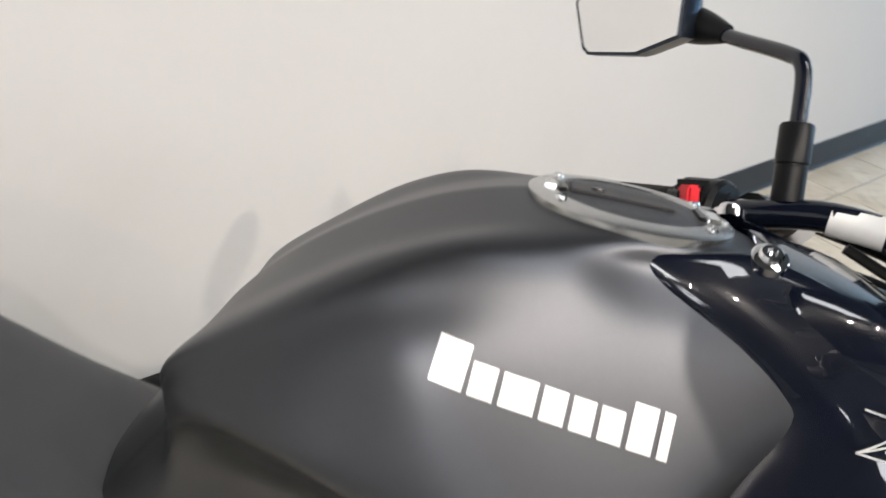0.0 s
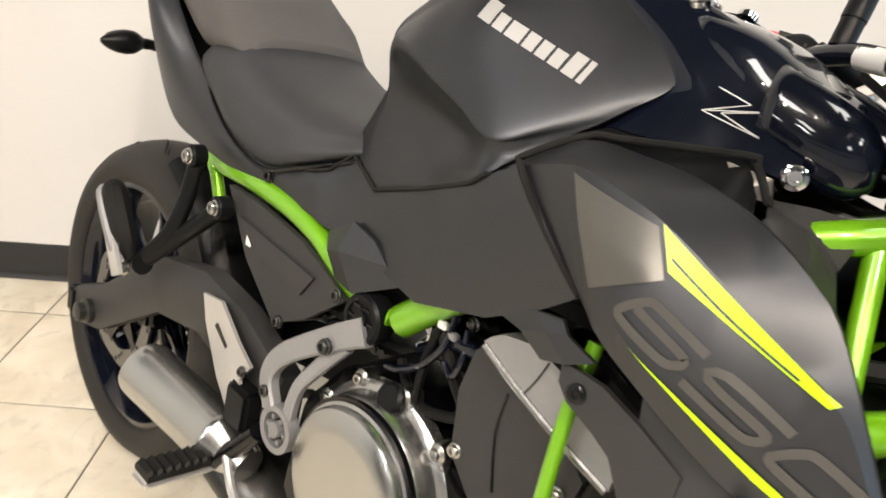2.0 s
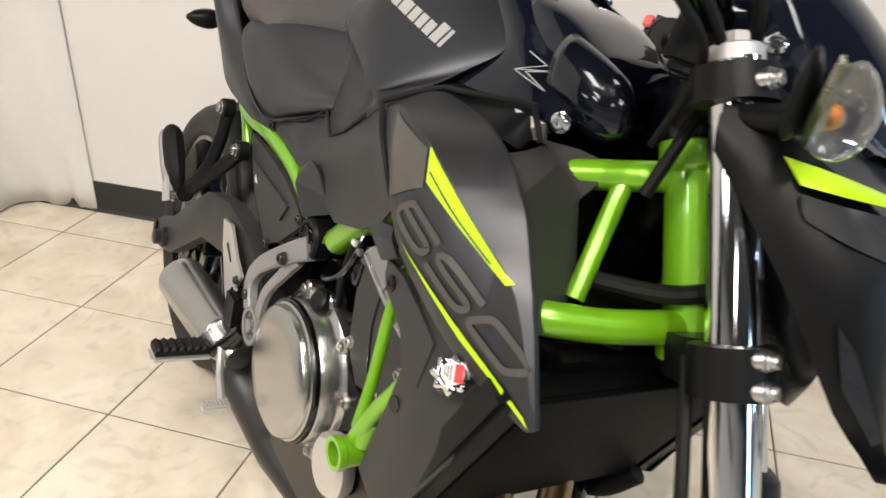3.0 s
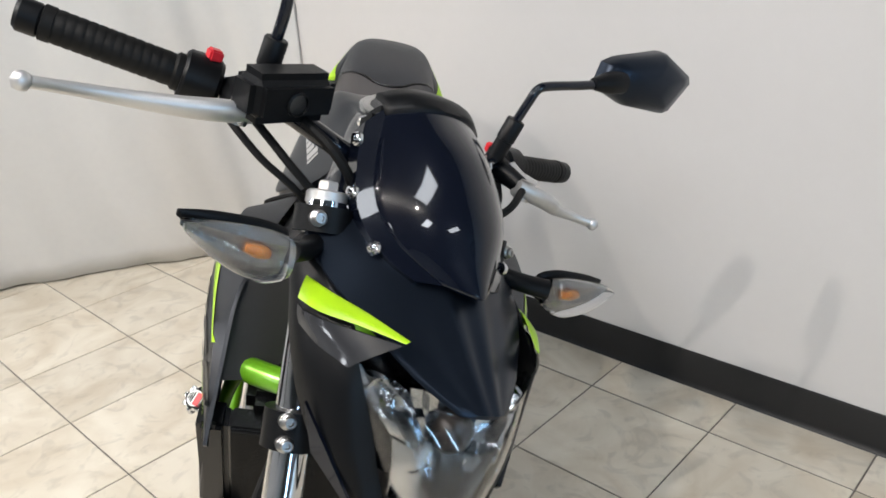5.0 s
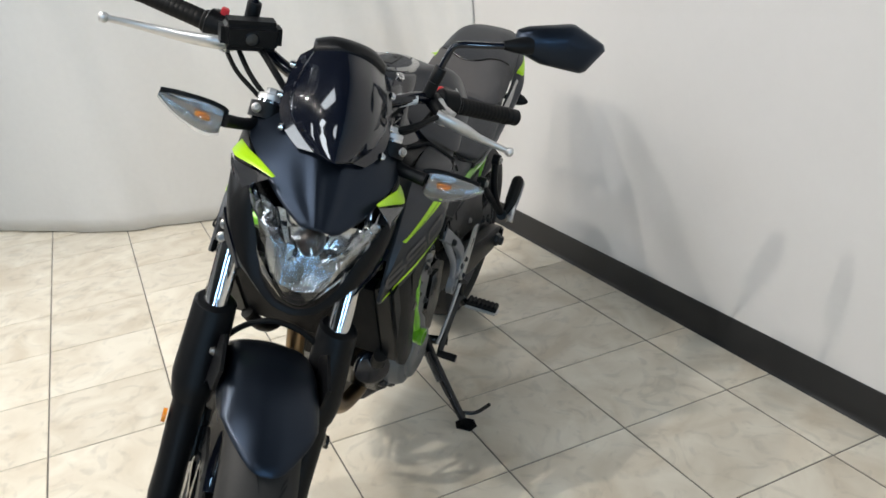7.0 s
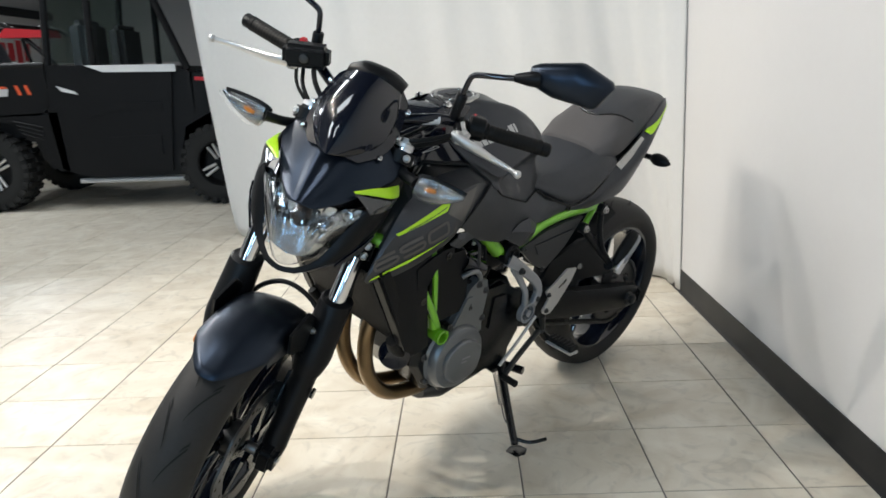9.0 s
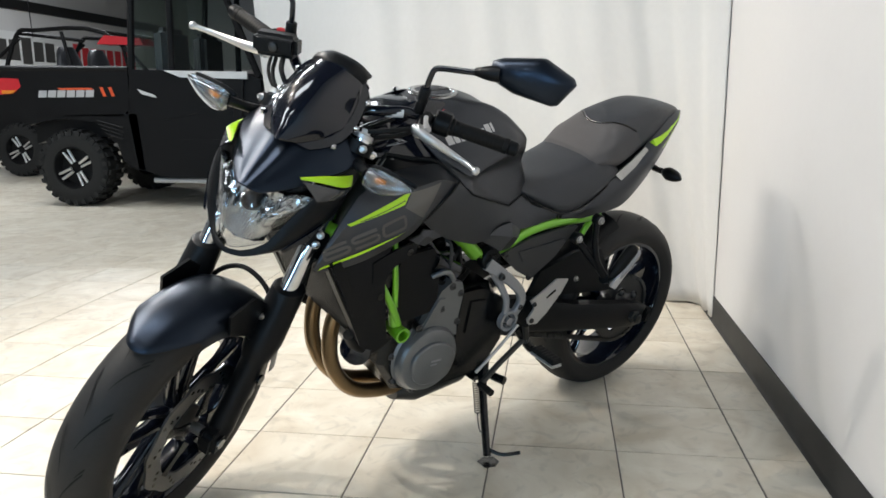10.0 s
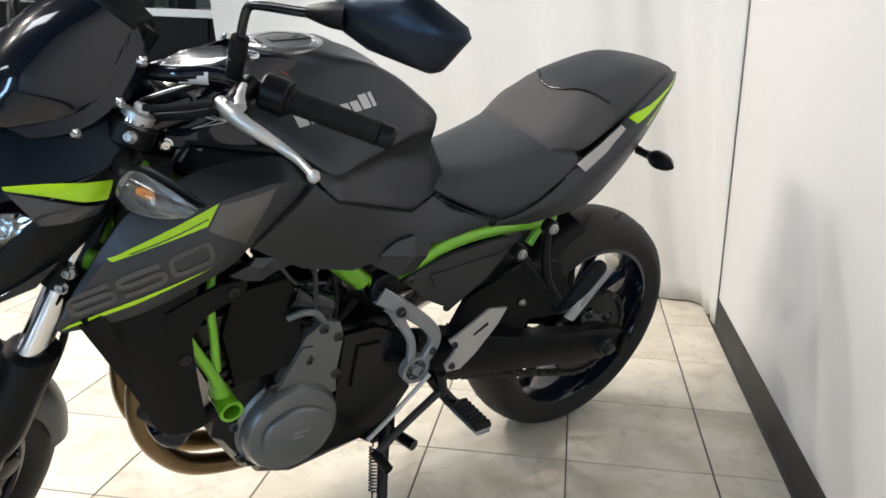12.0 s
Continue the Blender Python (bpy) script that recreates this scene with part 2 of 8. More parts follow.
def sheet(bm, outline, thickness, inward, round_by=0.0, segments=2, dome=0.0):
    """A plate with a free outline (3D points in order), thickened along inward; dome lifts its middle."""
    pts = [Vector(p) for p in outline]
    way = Vector(inward).normalized()
    a = [bm.verts.new(p) for p in pts]
    b = [bm.verts.new(p + way * thickness) for p in pts]
    n = len(pts)
    for i in range(n):
        j = (i + 1) % n
        bm.faces.new((a[i], b[i], b[j], a[j]))
    back = bm.faces.new(b)
    if dome:
        mid = sum(pts, Vector()) / n - way * dome
        c = bm.verts.new(mid)
        for i in range(n):
            bm.faces.new((a[(i + 1) % n], a[i], c))
    else:
        bm.faces.new(a[::-1])
    if round_by:
        bevel(bm, round_by, segments, 40)
    return bm


def flip(points):
    return [Vector((p[0], -p[1], p[2])) for p in points]


def axis_pose(place, way, spin=0.0):
    """A pose at place whose z axis points along way."""
    q = Vector(way).to_track_quat("Z", "Y")
    return Matrix.Translation(place) @ q.to_matrix().to_4x4() @ Matrix.Rotation(radians(spin), 4, "Z")


def bolt_head(bm, place, way, r=0.008, h=0.006):
    m = axis_pose(place, way)
    lathe(bm, [(r * 1.25, -0.002), (r * 1.25, 0.001), (r, 0.002), (r, h * 0.8), (r * 0.85, h), (r * 0.5, h), (r * 0.45, h * 0.45), (0, h * 0.45)], m, 14)
    return bm

# ---- the showroom ----
TILE_SIDE = 0.335
WALL_Y = -0.167
WALL = material("white_wall_paint", (0.63, 0.617, 0.607), 0.6, 0.0, 0.03, 30, 0.05, 0.05, 120)
BASE = material("black_vinyl_baseboard", (0.012, 0.012, 0.0125), 0.5, 0.0, 0.2, 60, 0.3, 0.05, 200, rough_var=0.15)
FABRIC = material("white_curtain_fabric", (0.65, 0.64, 0.62), 0.9, 0.0, 0.04, 300, 0.06, 0.3, 1200)
DARKWALL = material("dark_grey_wall_paint", (0.13, 0.135, 0.14), 0.7, 0.0, 0.05, 30, 0.08, 0.05, 120)
GROUT = material("grey_grout", (0.16, 0.145, 0.125), 0.9, 0.0, 0.3, 80, 0.3)
CEIL = material("dark_grey_ceiling", (0.055, 0.057, 0.060), 0.9, 0.0, 0.05, 20, 0.05)


def tile_material():
    """Glazed beige stoneware with soft clouds, darker veins and a satin gloss; each tile has its own tone."""
    m = bpy.data.materials.new("beige_glazed_tile")
    m.use_nodes = True
    nodes, links = m.node_tree.nodes, m.node_tree.links
    b = nodes["Principled BSDF"]
    geo, info = nodes.new("ShaderNodeNewGeometry"), nodes.new("ShaderNodeObjectInfo")
    shift = nodes.new("ShaderNodeVectorMath")
    shift.operation = "ADD"
    links.new(geo.outputs["Position"], shift.inputs[0])
    links.new(info.outputs["Random"], shift.inputs[1])
    clouds, fine, vein = (nodes.new("ShaderNodeTexNoise") for _ in range(3))
    for n, scale, detail, dist in ((clouds, 5.0, 5, 1.2), (fine, 45.0, 6, 0.4), (vein, 9.0, 8, 2.5)):
        n.inputs["Scale"].default_value, n.inputs["Detail"].default_value, n.inputs["Distortion"].default_value = scale, detail, dist
        links.new(shift.outputs[0], n.inputs["Vector"])
    ramp = nodes.new("ShaderNodeValToRGB")
    ramp.color_ramp.elements[0].position, ramp.color_ramp.elements[0].color = 0.30, (0.60, 0.525, 0.410, 1)
    ramp.color_ramp.elements[1].position, ramp.color_ramp.elements[1].color = 0.68, (0.77, 0.715, 0.605, 1)
    links.new(clouds.outputs["Fac"], ramp.inputs[0])
    spots = nodes.new("ShaderNodeValToRGB")
    spots.color_ramp.elements[0].position, spots.color_ramp.elements[0].color = 0.33, (0.86, 0.86, 0.86, 1)
    spots.color_ramp.elements[1].position, spots.color_ramp.elements[1].color = 0.47, (1, 1, 1, 1)
    links.new(vein.outputs["Fac"], spots.inputs[0])
    mul = nodes.new("ShaderNodeMix")
    mul.data_type, mul.blend_type = "RGBA", "MULTIPLY"
    mul.inputs["Factor"].default_value = 1.0
    links.new(ramp.outputs[0], mul.inputs["A"])
    links.new(spots.outputs[0], mul.inputs["B"])
    tone = nodes.new("ShaderNodeMath")
    tone.operation = "MULTIPLY_ADD"
    links.new(info.outputs["Random"], tone.inputs[0])
    tone.inputs[1].default_value, tone.inputs[2].default_value = 0.10, 0.95
    scale = nodes.new("ShaderNodeVectorMath")
    scale.operation = "SCALE"
    links.new(mul.outputs["Result"], scale.inputs[0])
    links.new(tone.outputs[0], scale.inputs["Scale"])
    links.new(scale.outputs[0], b.inputs["Base Color"])
    rough = nodes.new("ShaderNodeMath")
    rough.operation = "MULTIPLY_ADD"
    links.new(fine.outputs["Fac"], rough.inputs[0])
    rough.inputs[1].default_value, rough.inputs[2].default_value = 0.22, 0.24
    links.new(rough.outputs[0], b.inputs["Roughness"])
    bump = nodes.new("ShaderNodeBump")
    bump.inputs["Strength"].default_value, bump.inputs["Distance"].default_value = 0.12, 0.002
    links.new(vein.outputs["Fac"], bump.inputs["Height"])
    links.new(bump.outputs["Normal"], b.inputs["Normal"])
    return m


TILES = tile_material()
ROOM = (-8.6, 15.0, WALL_Y, 9.2)


def slab(name, x0, x1, y0, y1, z0, z1, mat, label, category, parent=None):
    bm = bmesh.new()
    box(bm, (x0 + x1) / 2, (y0 + y1) / 2, (z0 + z1) / 2, x1 - x0, y1 - y0, z1 - z0)
    me = mesh_from(bm, name)
    me.materials.append(mat)
    return tagged(new(name, me), label, category, kind="structure")


X0, X1, Y0, Y1 = ROOM
floor = slab("floor", X0 - 0.2, X1 + 0.2, Y0 - 0.2, Y1 + 0.2, -0.15, -0.0025, GROUT, "floor of beige glazed square tiles with dark grout lines", "floor")
wall_south = slab("wall_south", X0 - 0.2, X1 + 0.2, Y0 - 0.15, Y0, -0.1, CEILING, WALL, "smooth white painted wall with black baseboard", "wall")
wall_east = slab("wall_east", X1, X1 + 0.15, Y0, Y1, -0.1, CEILING, WALL, "far white showroom wall", "wall")
wall_north = slab("wall_north", X0, X1, Y1, Y1 + 0.15, -0.1, CEILING, WALL, "plain white showroom wall", "wall")
ceiling = slab("ceiling", X0 - 0.2, X1 + 0.2, Y0 - 0.2, Y1 + 0.2, CEILING, CEILING + 0.1, CEIL, "dark grey painted ceiling", "ceiling")


def window_wall():
    """The street wall behind the camera, with one wide shop window."""
    bm = bmesh.new()
    y0, y1, z0, z1 = 0.4, 5.6, 0.4, 2.8
    for a, b, c, d in ((Y0, Y1, -0.1, z0), (Y0, Y1, z1, CEILING), (Y0, y0, z0, z1), (y1, Y1, z0, z1)):
        box(bm, X0 - 0.075, (a + b) / 2, (c + d) / 2, 0.15, b - a, d - c)
    me = mesh_from(bm, "wall_west")
    me.materials.append(DARKWALL)
    tagged(new("wall_west", me), "dark grey wall with a wide shop window", "wall", kind="structure")
    win = thing("window_1", Matrix.Translation((X0 - 0.06, 3.0, 0.4)), "wide shop window in a dark metal frame", "window", kind="structure")
    bm = bmesh.new()
    for y in (-2.6, -0.87, 0.87, 2.6):
        box(bm, 0, y, 1.2, 0.06, 0.06, 2.4)
    for z in (0.03, 2.37):
        box(bm, 0, 0, z, 0.06, 5.2, 0.06)
    part("window_frame", bm, DARKSTEEL, win)
    for y in (-1.735, 0, 1.735):
        bm = bmesh.new()
        box(bm, 0, y, 1.2, 0.008, 1.66, 2.3)
        part("pane", bm, LENS, win).visible_shadow = False


window_wall()


def baseboard():
    """A rubber cove strip with a rounded top and a small toe, in lengths."""
    prof = [(0.0, 0.102), (0.003, 0.101), (0.0045, 0.098), (0.0045, 0.016), (0.008, 0.006), (0.014, 0.0), (0.0, 0.0)]
    bm = bmesh.new()
    for a, b in ((X0, -5.02), (-5.018, -1.96), (-1.958, 1.1), (1.102, X1)):
        loft(bm, [[(x, WALL_Y + d, z) for d, z in prof] for x in (a, b)])
    me = mesh_from(bm, "baseboard")
    me.materials.append(BASE)
    tagged(new("baseboard", me), "black rubber cove baseboard along the white wall", "baseboard", kind="structure")


baseboard()


def curtain():
    """A white cloth hung from the wall's end round behind the motorcycle, with soft folds, its hem brushing the floor."""
    line = catmull([(0.335, -0.1640, 0), (0.42, -0.159, 0), (0.56, -0.145, 0), (0.61, -0.02, 0), (0.72, 0.18, 0), (0.88, 0.42, 0), (1.01, 0.68, 0),
                    (1.13, 1.00, 0), (1.20, 1.30, 0), (1.38, 1.60, 0), (1.66, 1.92, 0), (1.93, 2.24, 0), (1.99, 2.33, 0)], 14)
    n, rows = len(line), 40
    bm = bmesh.new()
    grid = []
    for j in range(rows + 1):
        v = j / rows
        row = []
        for i, p in enumerate(line):
            u = i / (n - 1)
            way = (line[min(i + 1, n - 1)] - line[max(i - 1, 0)]).normalized()
            out = Vector((-way.y, way.x, 0))
            # up the cloth the line straightens towards the rail
            rail = Vector((0.338, -0.1640, 0)).lerp(Vector((1.85, 2.55, 0)), u)
            q = p.lerp(rail, min(1, v * 1.1) ** 0.8 * 0.85)
            fold = 0.012 * math.sin(u * 46 + 1.5 * math.sin(u * 11)) + 0.007 * math.sin(u * 103 + 2.0)
            fold += 0.020 * (noise.noise(Vector((u * 9, v * 2.2, 3.1))))
            fold *= 0.35 + 0.65 * v if v > 0.06 else 0.8
            lift = 0.0
            if u > 0.93:
                lift = 0.30 * ((u - 0.93) / 0.07) ** 2
            z = 0.004 + lift * (1 - v) + v * 3.0 + (0.010 * abs(noise.noise(Vector((u * 30, 0.3, 0)))) if j == 0 else 0)
            q = q + out * (fold * min(1.0, (u + 0.02) * 8))
            row.append(bm.verts.new((q.x, q.y, z)))
        grid.append(row)
    for a, b in zip(grid, grid[1:]):
        for i in range(n - 1):
            bm.faces.new((a[i], a[i + 1], b[i + 1], b[i]))
    me = mesh_from(bm, "curtain", 180)
    me.materials.append(FABRIC)
    ob = tagged(new("curtain", me), "white fabric backdrop hanging in soft folds to the floor", "curtain", kind="structure")
    ob.modifiers.new("thick", "SOLIDIFY").thickness = 0.003
    return ob


curtain()


def ceiling_fixtures():
    lit = glow("lit_diffuser", (0.86, 0.94, 1.0), 3.0)
    lens = glow("lit_spot_lens", (1.0, 0.95, 0.86), 6.0)
    first = None
    for x, y, watts in PANELS:
        m = Matrix.Translation((x, y, CEILING - 0.05))
        if first:
            copy_thing(first, m)
            continue
        first = thing("ceiling_light", m, "unseen flat rectangular ceiling light with a white diffuser", "ceiling light", "ceiling lights")
        bm = bmesh.new()
        for sx, sy, w, d in ((0, 0.59, 0.6, 0.02), (0, -0.59, 0.6, 0.02), (0.29, 0, 0.02, 1.16), (-0.29, 0, 0.02, 1.16)):
            box(bm, sx, sy, 0.025, w, d, 0.05)
        part("frame", bm, WHITE, first)
        bm = bmesh.new()
        box(bm, 0, 0, 0.03, 0.56, 1.16, 0.02)
        part("diffuser", bm, lit, first)
    first = None
    for x, y, watts in SPOTS:
        m = look((x, y, CEILING - 0.20), (-0.9, 0.9, 0.2))
        if first:
            copy_thing(first, m)
            continue
        first = thing("spot_lamp", m, "small white spot lamp on the ceiling", "spot lamp", "spot lamps")
        bm = bmesh.new()
        lathe(bm, [(0.05, -0.07), (0.055, -0.07), (0.055, 0.03), (0.03, 0.06), (0.012, 0.07), (0.012, 0.22), (0, 0.22)], None, 20, False)
        part("housing", bm, WHITE, first)
        tilt = m.inverted() @ Matrix.Translation((x, y, 0))
        bm = lathe(bmesh.new(), [(0.0, CEILING - 0.13), (0.009, CEILING - 0.13), (0.009, CEILING - 0.012), (0.045, CEILING - 0.010), (0.045, CEILING), (0, CEILING)], tilt, 18)
        part("ceiling_mount", bm, WHITE, first)
        bm = bmesh.new()
        lathe(bm, [(0, -0.05), (0.048, -0.05)], None, 20, False)
        part("lens", bm, lens, first)


ceiling_fixtures()

# ---- the motorcycle: x ahead of the rear axle, y to its left, z up ----
from mathutils.bvhtree import BVHTree

BIKE = pose(-0.417, 0.4105, 0.0, -14.16, 0, 136.57)
bike = thing("motorcycle", BIKE, "black naked motorcycle with lime green frame leaning on its stand", "motorcycle")
# the front end swings about the inclined steering axis, turned to the left
RAKE = radians(24)
STEER = Matrix.Translation((1.51, 0, 0)) @ Matrix.Rotation(radians(32), 4, Vector((-math.sin(RAKE), 0, math.cos(RAKE)))) @ Matrix.Translation((-1.51, 0, 0))
AXLE_R, AXLE_F = Vector((0, 0, 0.297)), Vector((1.440, 0, 0.295))
LEFT, RIGHT = 1, -1


def steered(bm):
    bmesh.ops.transform(bm, matrix=STEER, verts=bm.verts)
    return bm


def mirrored(bm):
    bmesh.ops.transform(bm, matrix=Matrix.Diagonal((1, -1, 1, 1)), verts=bm.verts)
    return bm


def grid_panel(bm, rows, thick=0.003, inward=(0, -1, 0), along=4, across=3):
    """A curved skin through rows of points, thickened inward."""
    smooth_rows = [catmull(r, along) for r in rows]
    cols = [catmull([r[i] for r in smooth_rows], across) for i in range(len(smooth_rows[0]))]
    n, k = len(cols), len(cols[0])
    way = Vector(inward) * thick
    out = [[bm.verts.new(p) for p in c] for c in cols]
    inn = [[bm.verts.new(p + way) for p in c] for c in cols]
    for i in range(n - 1):
        for j in range(k - 1):
            bm.faces.new((out[i][j], out[i + 1][j], out[i + 1][j + 1], out[i][j + 1]))
            bm.faces.new((inn[i][j + 1], inn[i + 1][j + 1], inn[i + 1][j], inn[i][j]))
    rim = [(i, 0) for i in range(n)] + [(n - 1, j) for j in range(1, k)] + [(i, k - 1) for i in range(n - 2, -1, -1)] + [(0, j) for j in range(k - 2, 0, -1)]
    for (a, b), (c, d) in zip(rim, rim[1:] + rim[:1]):
        bm.faces.new((out[a][b], inn[a][b], inn[c][d], out[c][d]))
    return bm


def both_sides(points):
    """A row across the middle from its left half, given from the middle outwards."""
    pts = [Vector(p) for p in points]
    return flip(pts[:0:-1]) + pts


def tree_of(rows, along=4, across=3):
    bm = bmesh.new()
    grid_panel(bm, rows, 0.001, (0, -1, 0), along, across)
    tree = BVHTree.FromBMesh(bm)
    bm.free()
    return tree


def drape(tree, x, z, off=0.0012):
    """The place on a left side panel at x, z, a little proud of it."""
    hit = tree.ray_cast(Vector((x, 0.6, z)), Vector((0, -1, 0)))
    y = hit[0].y if hit[0] else tree.find_nearest(Vector((x, 0.2, z)))[0].y
    return Vector((x, y + off, z))


def patch(bm, tree, outline, off=0.0012, cells=10):
    """A decal: a four-cornered outline (x, z) laid over a panel in small quads."""
    a, b, c, d = [Vector((p[0], p[1], 0)) for p in outline]
    grid = []
    for i in range(cells + 1):
        row = []
        for j in range(7):
            p = a.lerp(b, i / cells).lerp(d.lerp(c, i / cells), j / 6)
            row.append(bm.verts.new(drape(tree, p.x, p.y, off)))
        grid.append(row)
    for r, s in zip(grid, grid[1:]):
        for j in range(6):
            bm.faces.new((r[j], s[j], s[j + 1], r[j + 1]))
    return bm


def stroke(bm, tree, pts, width, off=0.0012, steps=6, closed=False):
    """A flat line of even width laid over a panel along (x, z) points."""
    path = [Vector((p[0], p[1], 0)) for p in pts]
    path = catmull(path + path[:1] if closed else path, steps)
    rows = []
    for i, p in enumerate(path):
        way = (path[min(i + 1, len(path) - 1)] - path[max(i - 1, 0)]).normalized()
        n = Vector((-way.y, way.x, 0)) * width / 2
        rows.append([bm.verts.new(drape(tree, q.x, q.y, off)) for q in (p - n, p + n)])
    for r, s in zip(rows, rows[1:]):
        bm.faces.new((r[0], s[0], s[1], r[1]))
    return bm


# wheels
def tyre_profile(r, w, bead, hw):
    half = [(bead, hw), (bead + 0.010, hw + 0.009), (bead + 0.028, w * 0.985), (r - 0.045, w), (r - 0.028, w * 0.93), (r - 0.014, w * 0.74), (r - 0.005, w * 0.45), (r - 0.001, w * 0.2)]
    return [(a, b) for a, b in half] + [(r, 0)] + [(a, -b) for a, b in reversed(half)] + [(bead + 0.004, -hw + 0.008), (bead + 0.004, hw - 0.008)]


def tread(bm, centre, r, w, count, lean):
    """Short curved rain grooves round the crown, on both shoulders."""
    def on_tyre(ang, y):
        f = abs(y) / w
        rad = r - 0.045 * max(0.0, f) ** 2.6 + 0.0018
        return centre + Vector((rad * math.cos(ang), y, rad * math.sin(ang)))
    for k in range(count):
        base = 2 * math.pi * k / count
        for side in (1, -1):
            for start, span, y0, y1, wid in ((0.0, 0.34, 0.10, 0.80, 0.0042), (0.22, 0.16, 0.42, 0.92, 0.0032)):
                prev = None
                shift = 0.0 if side > 0 else math.pi / count
                for i in range(9):
                    t = i / 8
                    ang = base + shift + (start + span * t) * lean
                    y = side * w * (y0 + (y1 - y0) * t ** 1.3)
                    half = wid * (0.25 + 0.75 * math.sin(math.pi * min(1, 0.15 + t * 0.85))) / r
                    pair = [bm.verts.new(on_tyre(ang - half, y)), bm.verts.new(on_tyre(ang + half, y))]
                    if prev:
                        bm.faces.new((prev[0], prev[1], pair[1], pair[0]))
                    prev = pair
    return bm


GROOVE = material("tread_groove_rubber", (0.003, 0.003, 0.003), 0.95, 0.0, 0.1, 100, 0.1)


def wheel(name, c, r, w, hw, front):
    fix = steered if front else (lambda b: b)
    hub = part(name, fix(lathe(bmesh.new(), [(0.0, -0.055), (0.022, -0.055), (0.030, -0.050), (0.042, -0.045), (0.042, -0.02), (0.034, 0.0), (0.042, 0.02), (0.042, 0.045), (0.030, 0.05), (0.022, 0.055), (0, 0.055)],
                             axis_pose(c, (0, 1, 0)), 28)), DARKSTEEL, bike, "black five-spoke cast wheel")
    m = axis_pose(c, (0, 1, 0))
    part("tyre", fix(ring_lathe(bmesh.new(), tyre_profile(r, w, 0.220, hw), m, 72)), TYRE, hub, "worn black road tyre", 180)
    part("tread_pattern", fix(tread(bmesh.new(), c, r, w, 16, 1 if front else -1)), GROOVE, hub)
    part("rim", fix(ring_lathe(bmesh.new(), [(0.227, -hw), (0.227, -hw + 0.005), (0.216, -hw + 0.010), (0.207, -hw * 0.5), (0.205, 0), (0.207, hw * 0.5), (0.216, hw - 0.010), (0.227, hw - 0.005), (0.227, hw),
                                             (0.212, hw + 0.001), (0.200, hw * 0.6), (0.195, 0), (0.200, -hw * 0.6), (0.212, -hw - 0.001)], m, 72)), GLOSS, hub, "gloss black rim")
    for k in range(5):
        for s in (-1, 1):
            bm = bmesh.new()
            a0, a1 = radians(72 * k + 16 * s + 20), radians(72 * k + 11 * s + 20)
            rings = []
            for rr, ang, ty, tz in ((0.036, a0, 0.020, 0.014), (0.09, a0 * 0.6 + a1 * 0.4, 0.015, 0.010), (0.15, a1, 0.013, 0.009), (0.203, a1 + 0.02 * s, 0.020, 0.012)):
                mid = c + Vector((rr * math.cos(ang), 0, rr * math.sin(ang)))
                t = Vector((-math.sin(ang), 0, math.cos(ang)))
                y = Vector((0, 1, 0))
                rings.append([mid + y * ty * math.cos(q) + t * tz * math.sin(q) for q in (radians(45 * j + 22.5) for j in range(8))])
            loft(bm, rings)
            part("spoke", fix(bm), GLOSS, hub)
    return hub


def brake_disc(c, y, r, parent, fix, petals=10):
    bm = bmesh.new()
    n = 120
    outer, inner = [], []
    for k in range(n):
        a = 2 * math.pi * k / n
        ro = r * (1 + 0.022 * math.sin(petals * a))
        ri = r * 0.72 * (1 + 0.02 * math.sin(petals * a + 1))
        outer.append((ro * math.cos(a), ro * math.sin(a)))
        inner.append((ri * math.cos(a), ri * math.sin(a)))
    def ring(p, dy):
        return [bm.verts.new((c.x + a, y + dy, c.z + b)) for a, b in p]
    o0, o1, i0, i1 = ring(outer, -0.0025), ring(outer, 0.0025), ring(inner, -0.0025), ring(inner, 0.0025)
    for k in range(n):
        j = (k + 1) % n
        for q in ((o0[k], o0[j], o1[j], o1[k]), (i0[k], i1[k], i1[j], i0[j]), (o1[k], o1[j], i1[j], i1[k]), (o0[j], o0[k], i0[k], i0[j])):
            bm.faces.new(q)
    disc = part("brake_disc", fix(bm), DISC, parent, "petal-edged steel brake disc")
    bm = bmesh.new()
    for k in range(petals):
        a = 2 * math.pi * k / petals
        for q, rr in ((0, 0.93), (0.12, 0.86), (0.22, 0.79)):
            lathe(bm, [(0.0045, -0.0030), (0.0045, 0.0030)], axis_pose((c.x + r * rr * math.cos(a + q), y, c.z + r * rr * math.sin(a + q)), (0, 1, 0)), 8)
    tagged(part("disc_hole", fix(bm), BLOCK, disc), kind="stuff")
    bm = bmesh.new()
    for k in range(5):
        a = radians(72 * k + 30)
        t = Vector((math.cos(a), 0, math.sin(a)))
        s = Vector((-t.z, 0, t.x))
        mid = Vector((c.x, y, c.z))
        loft(bm, [[mid + t * rr + s * w * u + Vector((0, v * 0.003, 0)) for u, v in ((-1, -1), (1, -1), (1, 1), (-1, 1))] for rr, w in ((0.035, 0.016), (0.07, 0.008), (r * 0.76, 0.012))])
    part("disc_carrier", fix(bm), BLOCK, disc)
    return disc


front_wheel = wheel("front_wheel", AXLE_F, 0.302, 0.0600, 0.046, True)
rear_wheel = wheel("rear_wheel", AXLE_R, 0.298, 0.0790, 0.066, False)
for s in (LEFT, RIGHT):
    brake_disc(AXLE_F, s * 0.066, 0.150, front_wheel, steered)
brake_disc(AXLE_R, -0.080, 0.110, rear_wheel, lambda b: b, 8)


